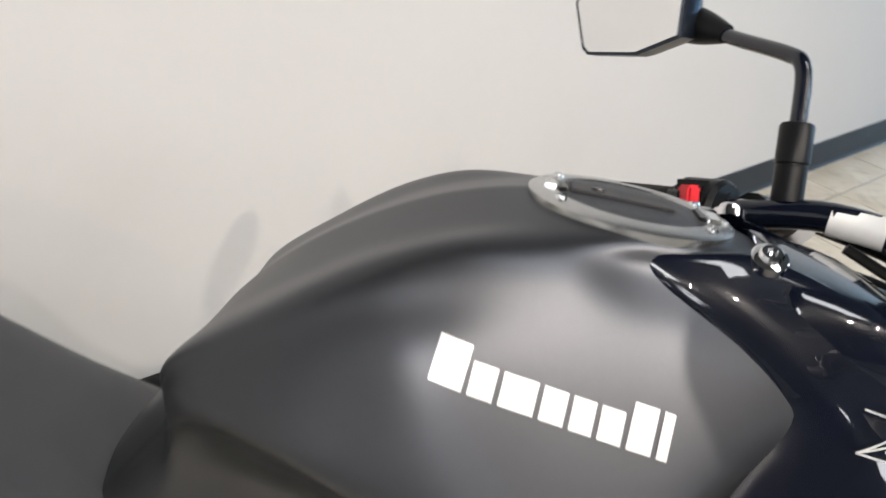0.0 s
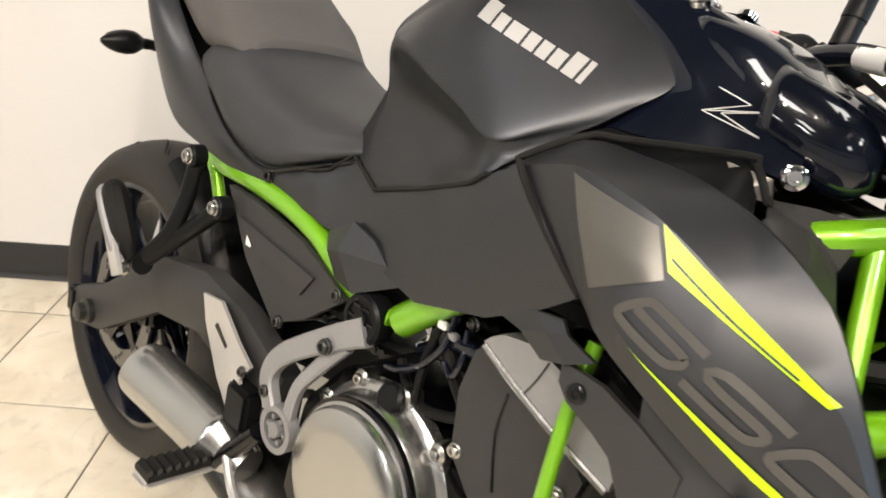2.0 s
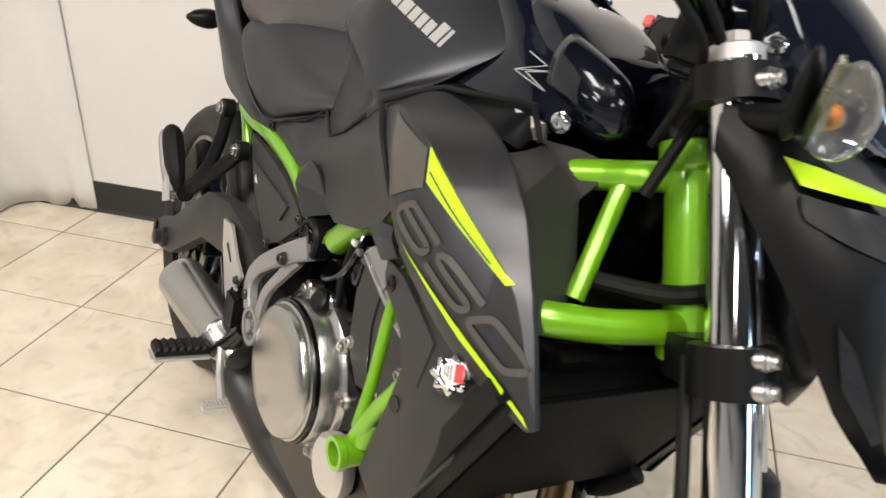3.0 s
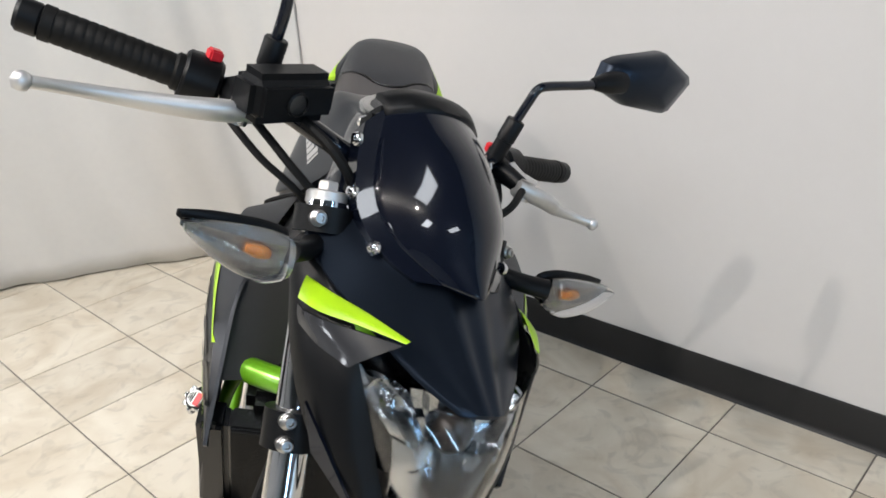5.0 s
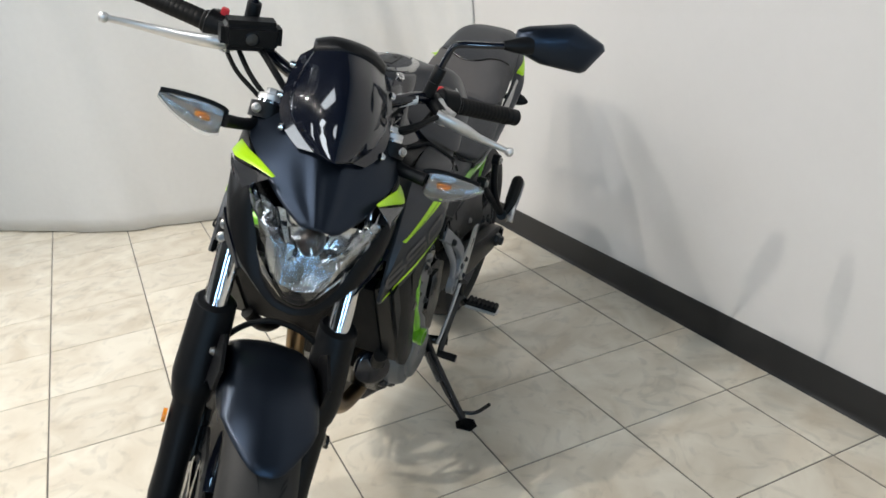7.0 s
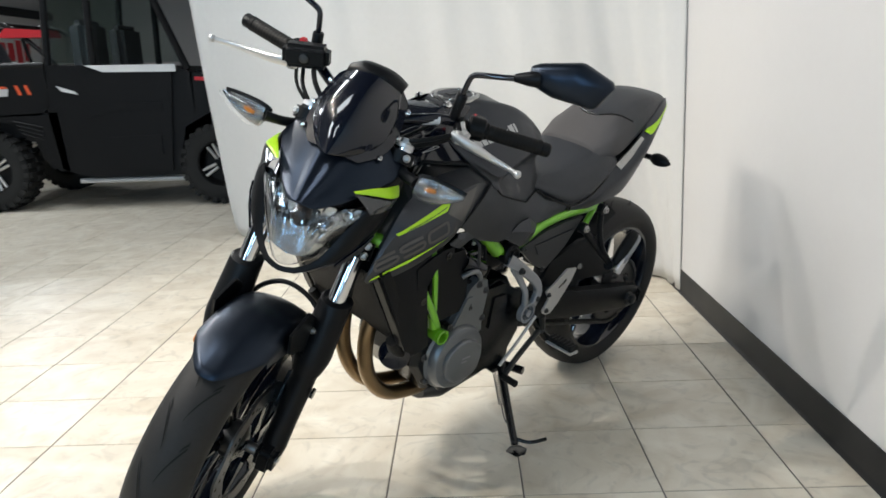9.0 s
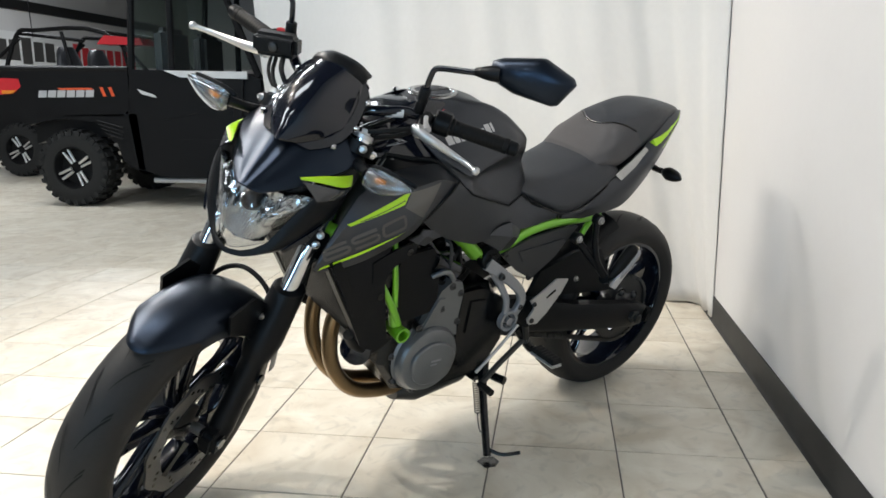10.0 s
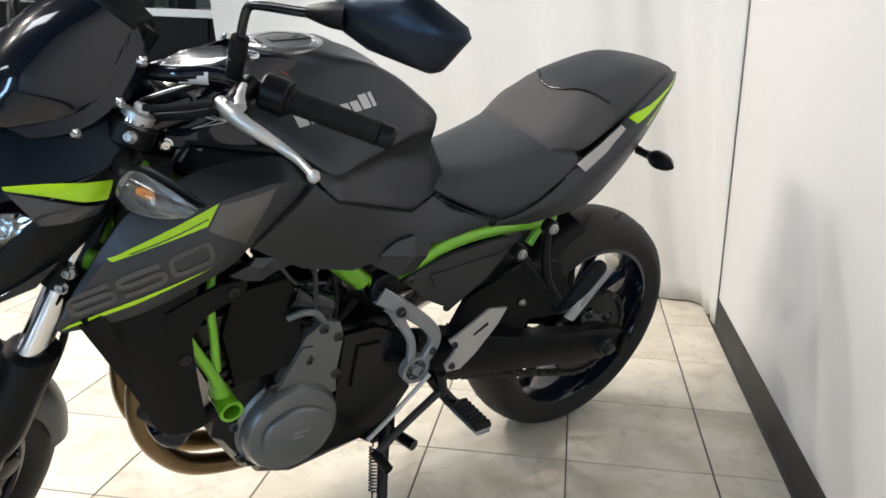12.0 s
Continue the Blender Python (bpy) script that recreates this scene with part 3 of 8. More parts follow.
def sprocket_and_chain():
    c, r, y, teeth = AXLE_R, 0.112, 0.083, 44
    bm = bmesh.new()
    pts, inn = [], []
    for k in range(teeth * 4):
        a = 2 * math.pi * k / (teeth * 4)
        rr = r * (1.03 if k % 4 in (1, 2) else 0.955)
        pts.append((rr * math.cos(a), rr * math.sin(a)))
        ri = r * (0.60 + 0.13 * math.cos(5 * a))
        inn.append((ri * math.cos(a), ri * math.sin(a)))
    ring = lambda p, dy: [bm.verts.new((c.x + a, y + dy, c.z + b)) for a, b in p]
    o0, o1, i0, i1 = ring(pts, -0.003), ring(pts, 0.003), ring(inn, -0.003), ring(inn, 0.003)
    n = len(pts)
    for k in range(n):
        j = (k + 1) % n
        for q in ((o0[k], o0[j], o1[j], o1[k]), (i0[k], i1[k], i1[j], i0[j]), (o1[k], o1[j], i1[j], i1[k]), (o0[j], o0[k], i0[k], i0[j])):
            bm.faces.new(q)
    part("sprocket", bm, DARKSTEEL, rear_wheel, "toothed steel sprocket")
    for k in range(5):
        bm = bmesh.new()
        a = radians(72 * k)
        bolt_head(bm, (c.x + 0.062 * math.cos(a), y + 0.004, c.z + 0.062 * math.sin(a)), (0, 1, 0), 0.008, 0.008)
        part("sprocket_bolt", bm, DARKSTEEL, rear_wheel)
    bm = bmesh.new()
    lathe(bm, [(0.060, 0.0), (0.062, 0.004), (0.050, 0.012), (0.030, 0.016), (0, 0.016)], axis_pose((c.x, y - 0.006, c.z), (0, 1, 0)), 28)
    part("sprocket_carrier", bm, DARKSTEEL, rear_wheel)
    # the chain: two straight runs and two arcs
    c2, r2 = Vector((0.60, 0, 0.385)), 0.042
    path = []
    d = c2 - c
    tilt = math.atan2(d.z, d.x)
    spread = math.acos((r - r2) / d.length)
    for i in range(41):
        a = tilt + spread + (2 * math.pi - 2 * spread) * i / 40
        path.append(c + Vector((r * math.cos(a), 0, r * math.sin(a))))
    for i in range(17):
        a = tilt - spread + 2 * spread * i / 16
        path.append(c2 + Vector((r2 * math.cos(a), 0, r2 * math.sin(a))))
    path.append(path[0])
    bm = bmesh.new()
    step = 0.0159
    total = sum((b - a).length for a, b in zip(path, path[1:]))
    seg, done, k, at = 0, 0.0, 0, 0.0
    while at < total - step * 0.5:
        while seg < len(path) - 2 and done + (path[seg + 1] - path[seg]).length < at:
            done += (path[seg + 1] - path[seg]).length
            seg += 1
        a, b = path[seg], path[seg + 1]
        way = (b - a).normalized()
        p = a + way * (at - done)
        up = Vector((-way.z, 0, way.x))
        wide = 0.0075 if k % 2 else 0.0048
        for s in (-1, 1):
            mid = p + Vector((0, y + s * wide, 0))
            loft(bm, [[mid + way * u * 0.0105 + up * v * (0.0068 - 0.002 * (abs(u) < 0.3)) + Vector((0, s * t, 0)) for u, v in ((-1, -0.6), (-0.6, -1), (0, -0.75), (0.6, -1), (1, -0.6), (1, 0.6), (0.6, 1), (0, 0.75), (-0.6, 1), (-1, 0.6))] for t in (0, 0.0018)])
        at += step
        k += 1
    part("chain", bm, DARKSTEEL, bike, "greasy dark steel drive chain", 30)


sprocket_and_chain()


def rear_suspension():
    # left arm, a tapered box section
    bm = bmesh.new()
    rings = []
    for x, y, z, h, w in ((0.55, 0.095, 0.395, 0.050, 0.020), (0.42, 0.105, 0.372, 0.048, 0.022), (0.30, 0.112, 0.345, 0.044, 0.022), (0.12, 0.116, 0.315, 0.042, 0.021), (0.0, 0.117, 0.295, 0.042, 0.019), (-0.055, 0.117, 0.288, 0.036, 0.017), (-0.085, 0.117, 0.284, 0.020, 0.013)):
        rings.append([Vector((x, y + w * a, z + h * b)) for a, b in ((-1, -0.75), (-0.75, -1), (0.75, -1), (1, -0.75), (1, 0.75), (0.75, 1), (-0.75, 1), (-1, 0.75))])
    loft(bm, rings)
    arm = part("swingarm", bm, PLASTIC, bike, "satin black steel swingarm", 40)
    # right arm, arched over the silencer
    bm = bmesh.new()
    rings = []
    for x, z, h in ((0.55, 0.40, 0.050), (0.44, 0.445, 0.050), (0.34, 0.462, 0.046), (0.22, 0.438, 0.045), (0.12, 0.375, 0.045), (0.03, 0.315, 0.042), (-0.05, 0.288, 0.036), (-0.085, 0.284, 0.02)):
        rings.append([Vector((x, -0.118 + 0.020 * a, z + h * b)) for a, b in ((-1, -0.75), (-0.75, -1), (0.75, -1), (1, -0.75), (1, 0.75), (0.75, 1), (-0.75, 1), (-1, 0.75))])
    loft(bm, rings)
    # paler than the left arm: that side's stronger light is in the colour
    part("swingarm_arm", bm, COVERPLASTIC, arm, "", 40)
    for s in (LEFT, RIGHT):
        bm = bmesh.new()
        lathe(bm, [(0.022, 0), (0.022, 0.010), (0.016, 0.013), (0.016, 0.024), (0.012, 0.026), (0, 0.026)], axis_pose((0, s * 0.137, 0.296), (0, s, 0)), 6 if s > 0 else 20)
        part("axle_nut", bm, DARKSTEEL, arm)
        bm = bmesh.new()
        box(bm, -0.075, s * 0.118, 0.285, 0.030, 0.050, 0.050)
        bevel(bm, 0.006)
        part("chain_adjuster", bm, PLASTIC, arm)
    # guard over the chain and inner mudguard hugging the tyre
    bm = bmesh.new()
    rows = []
    for ang in range(20, 70, 12):
        a = radians(ang)
        cx, cz = 0.345 * math.cos(a), 0.300 + 0.345 * math.sin(a)
        rows.append([Vector((cx * f, y, 0.300 + (cz - 0.300) * f)) for y, f in ((-0.092, 0.93), (-0.070, 0.99), (0, 1.02), (0.070, 0.99), (0.092, 0.93))])
    grid_panel(bm, rows, 0.004, (0, 0, -1), 2, 2)
    part("rear_mudguard", bm, PLASTIC, bike, "black plastic inner mudguard over the rear tyre")
    bm = bmesh.new()
    sheet(bm, [(0.46, 0.092, 0.415), (0.43, 0.098, 0.500), (0.30, 0.100, 0.545), (0.19, 0.098, 0.540), (0.12, 0.096, 0.45), (0.07, 0.096, 0.385), (0.28, 0.096, 0.405)], 0.012, (0, -1, 0), 0.004)
    guard = part("chain_guard", bm, PLASTIC, bike, "black plastic chain guard", 40)
    bm = bmesh.new()
    bolt_head(bm, (0.275, 0.101, 0.455), (0, 1, 0), 0.007)
    part("bolt", bm, STEEL, guard)
    # shock absorber
    bm = bmesh.new()
    tube(bm, [(0.47, -0.05, 0.50), (0.40, -0.05, 0.60)], 0.022, 16, 1)
    shock = part("shock_absorber", bm, DARKSTEEL, bike)
    bm = bmesh.new()
    coil = [(0.48 - 0.085 * t + 0.034 * math.cos(t * 38) * 0.8, -0.05 + 0.034 * math.sin(t * 38), 0.485 + 0.12 * t + 0.034 * math.cos(t * 38) * 0.55) for t in (i / 70 for i in range(71))]
    tube(bm, coil, 0.0055, 8, 1)
    part("coil_spring", bm, BLOCK, shock)
    # rear caliper
    bm = bmesh.new()
    box(bm, 0.10, -0.085, 0.345, 0.10, 0.045, 0.055, Matrix.Rotation(radians(0), 4, "Y"))
    bevel(bm, 0.010, 3)
    part("brake_caliper", bm, BLOCK, bike, "black rear brake caliper")


rear_suspension()


# frame of green tubes
def frame_tubes():
    head = lathe(bmesh.new(), [(0.024, -0.098), (0.033, -0.098), (0.0345, -0.096), (0.0345, -0.080), (0.0335, -0.078), (0.0292, -0.074), (0.0292, 0.066), (0.0335, 0.070), (0.0345, 0.072), (0.0345, 0.092), (0.033, 0.094), (0.024, 0.094)],
                 axis_pose((1.152, 0, 0.795), (-math.sin(RAKE), 0, math.cos(RAKE))), 32)
    fr = part("frame", head, GREEN, bike, "metallic lime green trellis frame")
    bm = bmesh.new()
    lathe(bm, [(0.030, -0.006), (0.034, -0.006), (0.034, 0.006), (0.024, 0.012), (0, 0.012)], axis_pose((1.152 - 0.10 * math.sin(RAKE), 0, 0.795 + 0.10 * math.cos(RAKE)), (-math.sin(RAKE), 0, math.cos(RAKE))), 28)
    part("steering_bearing_cap", bm, BLOCK, fr)
    for s in (LEFT, RIGHT):
        def run(name, pts, r, sides=14, ends=True, flat=1.0):
            part(name, tube(bmesh.new(), [(x, s * y, z) for x, y, z in pts], r, sides, 6, ends, flat), GREEN, fr)
        run("upper_tube", [(1.118, 0.010, 0.848), (1.092, 0.040, 0.838), (1.03, 0.085, 0.812), (0.92, 0.112, 0.745), (0.80, 0.112, 0.680), (0.70, 0.108, 0.598)], (0.0145, 0.0145, 0.0145, 0.0155, 0.018, 0.019))
        run("lower_tube", [(1.180, 0.015, 0.732), (1.155, 0.085, 0.722), (1.12, 0.145, 0.716), (1.06, 0.150, 0.690), (1.034, 0.172, 0.613), (0.990, 0.182, 0.530), (0.972, 0.182, 0.490)], (0.0155, 0.0155, 0.0155, 0.0120, 0.0090, 0.0090, 0.0100))
        run("brace_tube", [(1.088, 0.046, 0.832), (1.116, 0.090, 0.728)], 0.0095)
        run("engine_tube", [(0.950, 0.150, 0.700), (0.951, 0.164, 0.639), (0.954, 0.168, 0.549), (0.962, 0.178, 0.495)] if s < 0 else [(0.980, 0.140, 0.700), (0.993, 0.170, 0.646), (0.988, 0.176, 0.590), (0.983, 0.178, 0.535)], 0.0070)
        run("seat_rail", [(0.690, 0.110, 0.590), (0.640, 0.108, 0.595), (0.592, 0.106, 0.608), (0.532, 0.106, 0.634), (0.465, 0.106, 0.648), (0.390, 0.104, 0.652), (0.300, 0.100, 0.650), (0.240, 0.094, 0.655)], 0.0145)
        run("rear_brace", [(0.300, 0.104, 0.602), (0.275, 0.104, 0.640), (0.22, 0.100, 0.68)], 0.009)
        # open-ended lug at the lower engine mount
        m = axis_pose((0.967, s * 0.147, 0.471), (0, s, -0.05))
        bm = ring_lathe(bmesh.new(), [(0.0135, 0.0), (0.0175, 0.0), (0.0175, 0.046), (0.0190, 0.048), (0.0190, 0.056), (0.0135, 0.056)], m, 24)
        part("engine_lug", bm, GREEN, fr)
        bm = bmesh.new()
        tube(bm, [(0.986, s * 0.176, 0.520), (0.975, s * 0.176, 0.488)], (0.010, 0.0135), 14, 1)
        part("lug_gusset", bm, GREEN, fr)
        # black cap on the frame pivot
        bm = lathe(bmesh.new(), [(0.030, -0.01), (0.030, 0.012), (0.027, 0.016), (0.022, 0.016), (0.022, 0.013), (0.010, 0.013), (0.010, 0.017), (0, 0.017)], axis_pose((0.660, s * 0.118, 0.584), (0, s, 0)), 28)
        cap = part("pivot_cap", bm, PLASTIC, bike, "round black plastic frame cap")
        bm = bmesh.new()
        for k in range(6):
            a = radians(60 * k)
            box(bm, 0.660 + 0.016 * math.cos(a), s * 0.1318, 0.584 + 0.016 * math.sin(a), 0.011, 0.004, 0.003, None)
        part("cap_rib", bm, BLOCK, cap)


frame_tubes()


def engine():
    bm = bmesh.new()
    rings = []
    for y, g in ((-0.118, 0.93), (-0.10, 1.0), (0.0, 1.0), (0.095, 1.0), (0.112, 0.93)):
        pts = [(0.555, 0.30), (0.565, 0.43), (0.62, 0.500), (0.74, 0.515), (0.86, 0.470), (0.945, 0.430), (0.955, 0.33), (0.90, 0.245), (0.78, 0.215), (0.64, 0.225)]
        rings.append([Vector((0.76 + (x - 0.76) * g, y, 0.36 + (z - 0.36) * g)) for x, z in pts])
    loft(bm, rings)
    bevel(bm, 0.008, 2, 25)
    eng = part("engine", bm, BLOCK, bike, "black twin-cylinder engine with grey side covers", 30)
    # cylinder and head, leaning ahead
    lean = Matrix.Translation((0.885, 0, 0.455)) @ Matrix.Rotation(radians(22), 4, "Y")
    bm = bmesh.new()
    box(bm, 0, 0, 0.045, 0.135, 0.225, 0.12, lean)
    bevel(bm, 0.008, 2)
    for k in range(5):
        b2 = bmesh.new()
        box(b2, 0, 0, 0.005 + 0.020 * k, 0.150, 0.236, 0.006, lean)
        bevel(b2, 0.0025, 2)
        me = bpy.data.meshes.new("tmp")
        b2.to_mesh(me)
        b2.free()
        bm.from_mesh(me)
        bpy.data.meshes.remove(me)
    part("cylinder", bm, BLOCK, eng)
    bm = bmesh.new()
    box(bm, -0.005, 0, 0.135, 0.150, 0.240, 0.062, lean)
    bevel(bm, 0.014, 3)
    part("cylinder_head", bm, BLOCK, eng)
    bm = bmesh.new()
    box(bm, -0.005, 0, 0.190, 0.128, 0.222, 0.050, lean)
    bevel(bm, 0.018, 3)
    part("valve_cover", bm, BLOCK, eng)
    for s in (LEFT, RIGHT):
        # plastic guard with ribs over the cylinder's side
        bm = bmesh.new()
        outline = [(0.815, 0.470), (0.825, 0.600), (0.850, 0.640), (0.940, 0.630), (0.955, 0.560), (0.930, 0.455)] if s > 0 else [(0.819, 0.625), (0.811, 0.578), (0.821, 0.513), (0.858, 0.478), (0.950, 0.500), (0.965, 0.570), (0.929, 0.600), (0.880, 0.620), (0.836, 0.642)]
        sheet(bm, [(x, s * 0.128, z) for x, z in outline], 0.012, (0, -s, 0), 0.006, 3)
        # the right cover is the paler copy, light put into its colour
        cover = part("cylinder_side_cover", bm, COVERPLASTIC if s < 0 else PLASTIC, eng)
        if s < 0:
            part("cover_rib", tube(bmesh.new(), [(0.868, -0.1285, 0.604), (0.866, -0.1285, 0.560), (0.880, -0.1285, 0.505)], 0.0016, 6, 3), BLOCK, cover)
            for x, z in ((0.826, 0.518), (0.905, 0.492), (0.945, 0.545)):
                part("cover_bolt", bolt_head(bmesh.new(), (x, -0.1285, z), (0, -1, 0), 0.0065, 0.006), STEEL, cover)
    # left: alternator cover with its arm, and the front sprocket cover
    c = Vector((0.822, 0.098, 0.335))
    bm = bmesh.new()
    lathe(bm, [(0.100, 0.0), (0.100, 0.012), (0.096, 0.016), (0.092, 0.020), (0.090, 0.034), (0.084, 0.044), (0.070, 0.050), (0, 0.053)], axis_pose(c, (0, 1, 0)), 48)
    alt = part("alternator_cover", bm, ENGINE, eng, "satin grey painted round engine cover")
    bm = bmesh.new()
    smooth_loft(bm, [[Vector((c.x + u * k, c.y + y, c.z + v * k)) for u, v in ((-0.060, 0.030), (0.0, 0.058), (0.058, 0.032), (0.062, -0.020), (0.030, -0.058), (-0.040, -0.055), (-0.066, -0.02))] for y, k in ((0.046, 1.0), (0.058, 0.98), (0.062, 0.90))], 2, 5)
    part("cover_boss", bm, ENGINE, alt)
    bm = bmesh.new()
    box(bm, c.x - 0.005, c.y + 0.0625, c.z + 0.008, 0.030, 0.0015, 0.0045, None)
    box(bm, c.x + 0.001, c.y + 0.0625, c.z - 0.002, 0.020, 0.0015, 0.004, None)
    part("cast_mark", bm, CAST, alt)
    bm = bmesh.new()
    sheet(bm, [(0.880, 0.128, 0.405), (0.850, 0.130, 0.440), (0.808, 0.130, 0.520), (0.775, 0.130, 0.543), (0.745, 0.130, 0.535), (0.735, 0.130, 0.505), (0.742, 0.130, 0.420), (0.735, 0.128, 0.385), (0.80, 0.128, 0.37)], 0.026, (0, -1, 0), 0.007, 3)
    arm = part("timing_cover", bm, ENGINE, eng, "satin grey painted engine cover", 40)
    bm = bmesh.new()
    sheet(bm, [(0.852, 0.134, 0.43), (0.815, 0.134, 0.50), (0.795, 0.134, 0.50), (0.815, 0.134, 0.43)], 0.006, (0, -1, 0), 0.002)
    part("cover_panel", bm, ENGINE, arm)
    for k, (x, z) in enumerate(((0.775, 0.528), (0.800, 0.470), (0.745, 0.505), (0.742, 0.425), (0.862, 0.428))):
        bm = bmesh.new()
        lathe(bm, [(0.010, -0.02), (0.010, 0.001), (0.0075, 0.002)], axis_pose((x, 0.130, z), (0, 1, 0)), 16)
        bolt_head(bm, (x, 0.131, z), (0, 1, 0), 0.006, 0.006)
        part("cover_bolt", bm, DARKSTEEL, arm)
    for k in range(8):
        a = radians(45 * k + 100)
        if 20 < (45 * k + 100) % 360 < 110:
            continue
        bm = bmesh.new()
        p = (c.x + 0.101 * math.cos(a), c.y + 0.010, c.z + 0.101 * math.sin(a))
        lathe(bm, [(0.010, -0.012), (0.010, 0.004), (0.008, 0.006), (0, 0.006)], axis_pose(p, (0, 1, 0)), 14)
        bolt_head(bm, (p[0], p[1] + 0.005, p[2]), (0, 1, 0), 0.0055, 0.006)
        part("cover_bolt", bm, DARKSTEEL, alt)
    bm = bmesh.new()
    sheet(bm, [(0.730, 0.126, 0.500), (0.660, 0.124, 0.500), (0.575, 0.120, 0.455), (0.560, 0.118, 0.330), (0.600, 0.120, 0.270), (0.705, 0.124, 0.275), (0.735, 0.126, 0.330)], 0.030, (0, -1, 0), 0.010, 3)
    sp = part("sprocket_cover", bm, BLOCK, eng, "matt black front sprocket cover", 40)
    bm = bmesh.new()
    sheet(bm, [(0.700, 0.130, 0.47), (0.650, 0.129, 0.468), (0.640, 0.128, 0.41), (0.705, 0.130, 0.38)], 0.006, (0, -1, 0), 0.003)
    part("cover_panel", bm, BLOCK, sp)
    # starter motor
    st = axis_pose((0.832, 0.112, 0.598), (-0.85, 0.12, -0.42))
    bm = lathe(bmesh.new(), [(0, 0.0), (0.020, 0.0), (0.024, 0.004), (0.025, 0.010), (0.025, 0.066), (0.022, 0.072), (0.010, 0.078), (0, 0.078)], st, 28)
    starter = part("starter_motor", bm, GLOSS, eng, "gloss black starter motor")
    part("end_ring", ring_lathe(bmesh.new(), [(0.0235, -0.006), (0.0265, -0.006), (0.0265, 0.004), (0.0235, 0.004)], st, 28), BLOCK, starter)
    for k in range(3):
        part("bolt", bolt_head(bmesh.new(), st @ Vector((0.016 * math.cos(k * 2.1), 0.016 * math.sin(k * 2.1), -0.002)), st.to_3x3() @ Vector((0, 0, -1)), 0.004, 0.005), STEEL, starter)
    part("hose", tube(bmesh.new(), [(0.812, 0.118, 0.655), (0.806, 0.134, 0.645), (0.803, 0.138, 0.610), (0.800, 0.138, 0.572)], 0.0042, 10, 4), COVERPLASTIC, bike)
    part("coolant_pipe", tube(bmesh.new(), [(0.846, 0.130, 0.566), (0.826, 0.140, 0.578), (0.803, 0.142, 0.574), (0.784, 0.138, 0.552)], 0.0065, 12, 5), ENGINE, eng, "grey curved coolant pipe")
    # right: clutch cover
    c = Vector((0.722, -0.105, 0.415))
    bm = bmesh.new()
    lathe(bm, [(0.112, 0.0), (0.112, 0.014), (0.108, 0.018), (0.102, 0.020), (0.099, 0.040), (0.094, 0.050), (0.087, 0.054)], axis_pose(c, (0, -1, 0)), 64)
    clutch = part("clutch_cover", bm, POLISHED, eng, "cast aluminium clutch cover with a grey disc")
    bm = bmesh.new()
    lathe(bm, [(0.094, 0.046), (0.094, 0.053), (0.0905, 0.0545), (0.0905, 0.058), (0.088, 0.064), (0.080, 0.0685), (0.060, 0.0695), (0, 0.070)], axis_pose(c, (0, -1, 0)), 64)
    part("clutch_disc", bm, POLISHED, clutch, "satin grey disc")
    bm = ring_lathe(bmesh.new(), [(0.0945, 0.044), (0.0985, 0.044), (0.0985, 0.0505), (0.0945, 0.0505)], axis_pose(c, (0, -1, 0)), 64)
    part("cover_groove", bm, BLOCK, clutch)
    for k in range(10):
        a = radians(36 * k + 10)
        bm = bmesh.new()
        p = (c.x + 0.112 * math.cos(a), c.y - 0.010, c.z + 0.112 * math.sin(a))
        lathe(bm, [(0.011, -0.014), (0.011, 0.006), (0.009, 0.008), (0, 0.008)], axis_pose(p, (0, -1, 0)), 14)
        bolt_head(bm, (p[0], p[1] - 0.007, p[2]), (0, -1, 0), 0.0065, 0.007)
        part("cover_bolt", bm, STEEL, clutch)
    bm = bmesh.new()
    lathe(bm, [(0.017, 0), (0.018, 0.004), (0.018, 0.010), (0.014, 0.013), (0, 0.013)], axis_pose((0.728, -0.124, 0.520), (0, -0.9, 0.4)), 12)
    part("oil_filler_cap", bm, PLASTIC, eng, "black screw cap")
    bm = bmesh.new()
    lathe(bm, [(0.040, 0), (0.042, 0.006), (0.042, 0.018), (0.036, 0.024), (0, 0.026)], axis_pose((0.86, -0.122, 0.36), (0, -1, 0)), 28)
    part("water_pump", bm, ALUMINIUM, eng, "small aluminium pump cover")
    bm = bmesh.new()
    sheet(bm, [(0.836, -0.142, 0.645), (0.843, -0.142, 0.653), (0.856, -0.142, 0.661), (0.889, -0.142, 0.667), (0.920, -0.142, 0.659), (0.932, -0.142, 0.648), (0.998, -0.142, 0.612), (0.995, -0.142, 0.586), (0.935, -0.142, 0.604), (0.887, -0.142, 0.622)], 0.020, (0, 1, 0), 0.004, 3)
    cast = part("cam_chain_cover", bm, CAST, eng, "pale grey cast cover plate", 40)
    part("cover_edge", tube(bmesh.new(), [(0.838, -0.1415, 0.642), (0.887, -0.1415, 0.6205), (0.935, -0.1415, 0.6025), (0.993, -0.1415, 0.5845)], 0.0042, 10, 3), POLISHED, cast, "bright machined edge")
    part("cover_line", tube(bmesh.new(), [(0.909, -0.1425, 0.660), (0.902, -0.1425, 0.640), (0.893, -0.1425, 0.622)], 0.0009, 6, 2), BLOCK, cast)
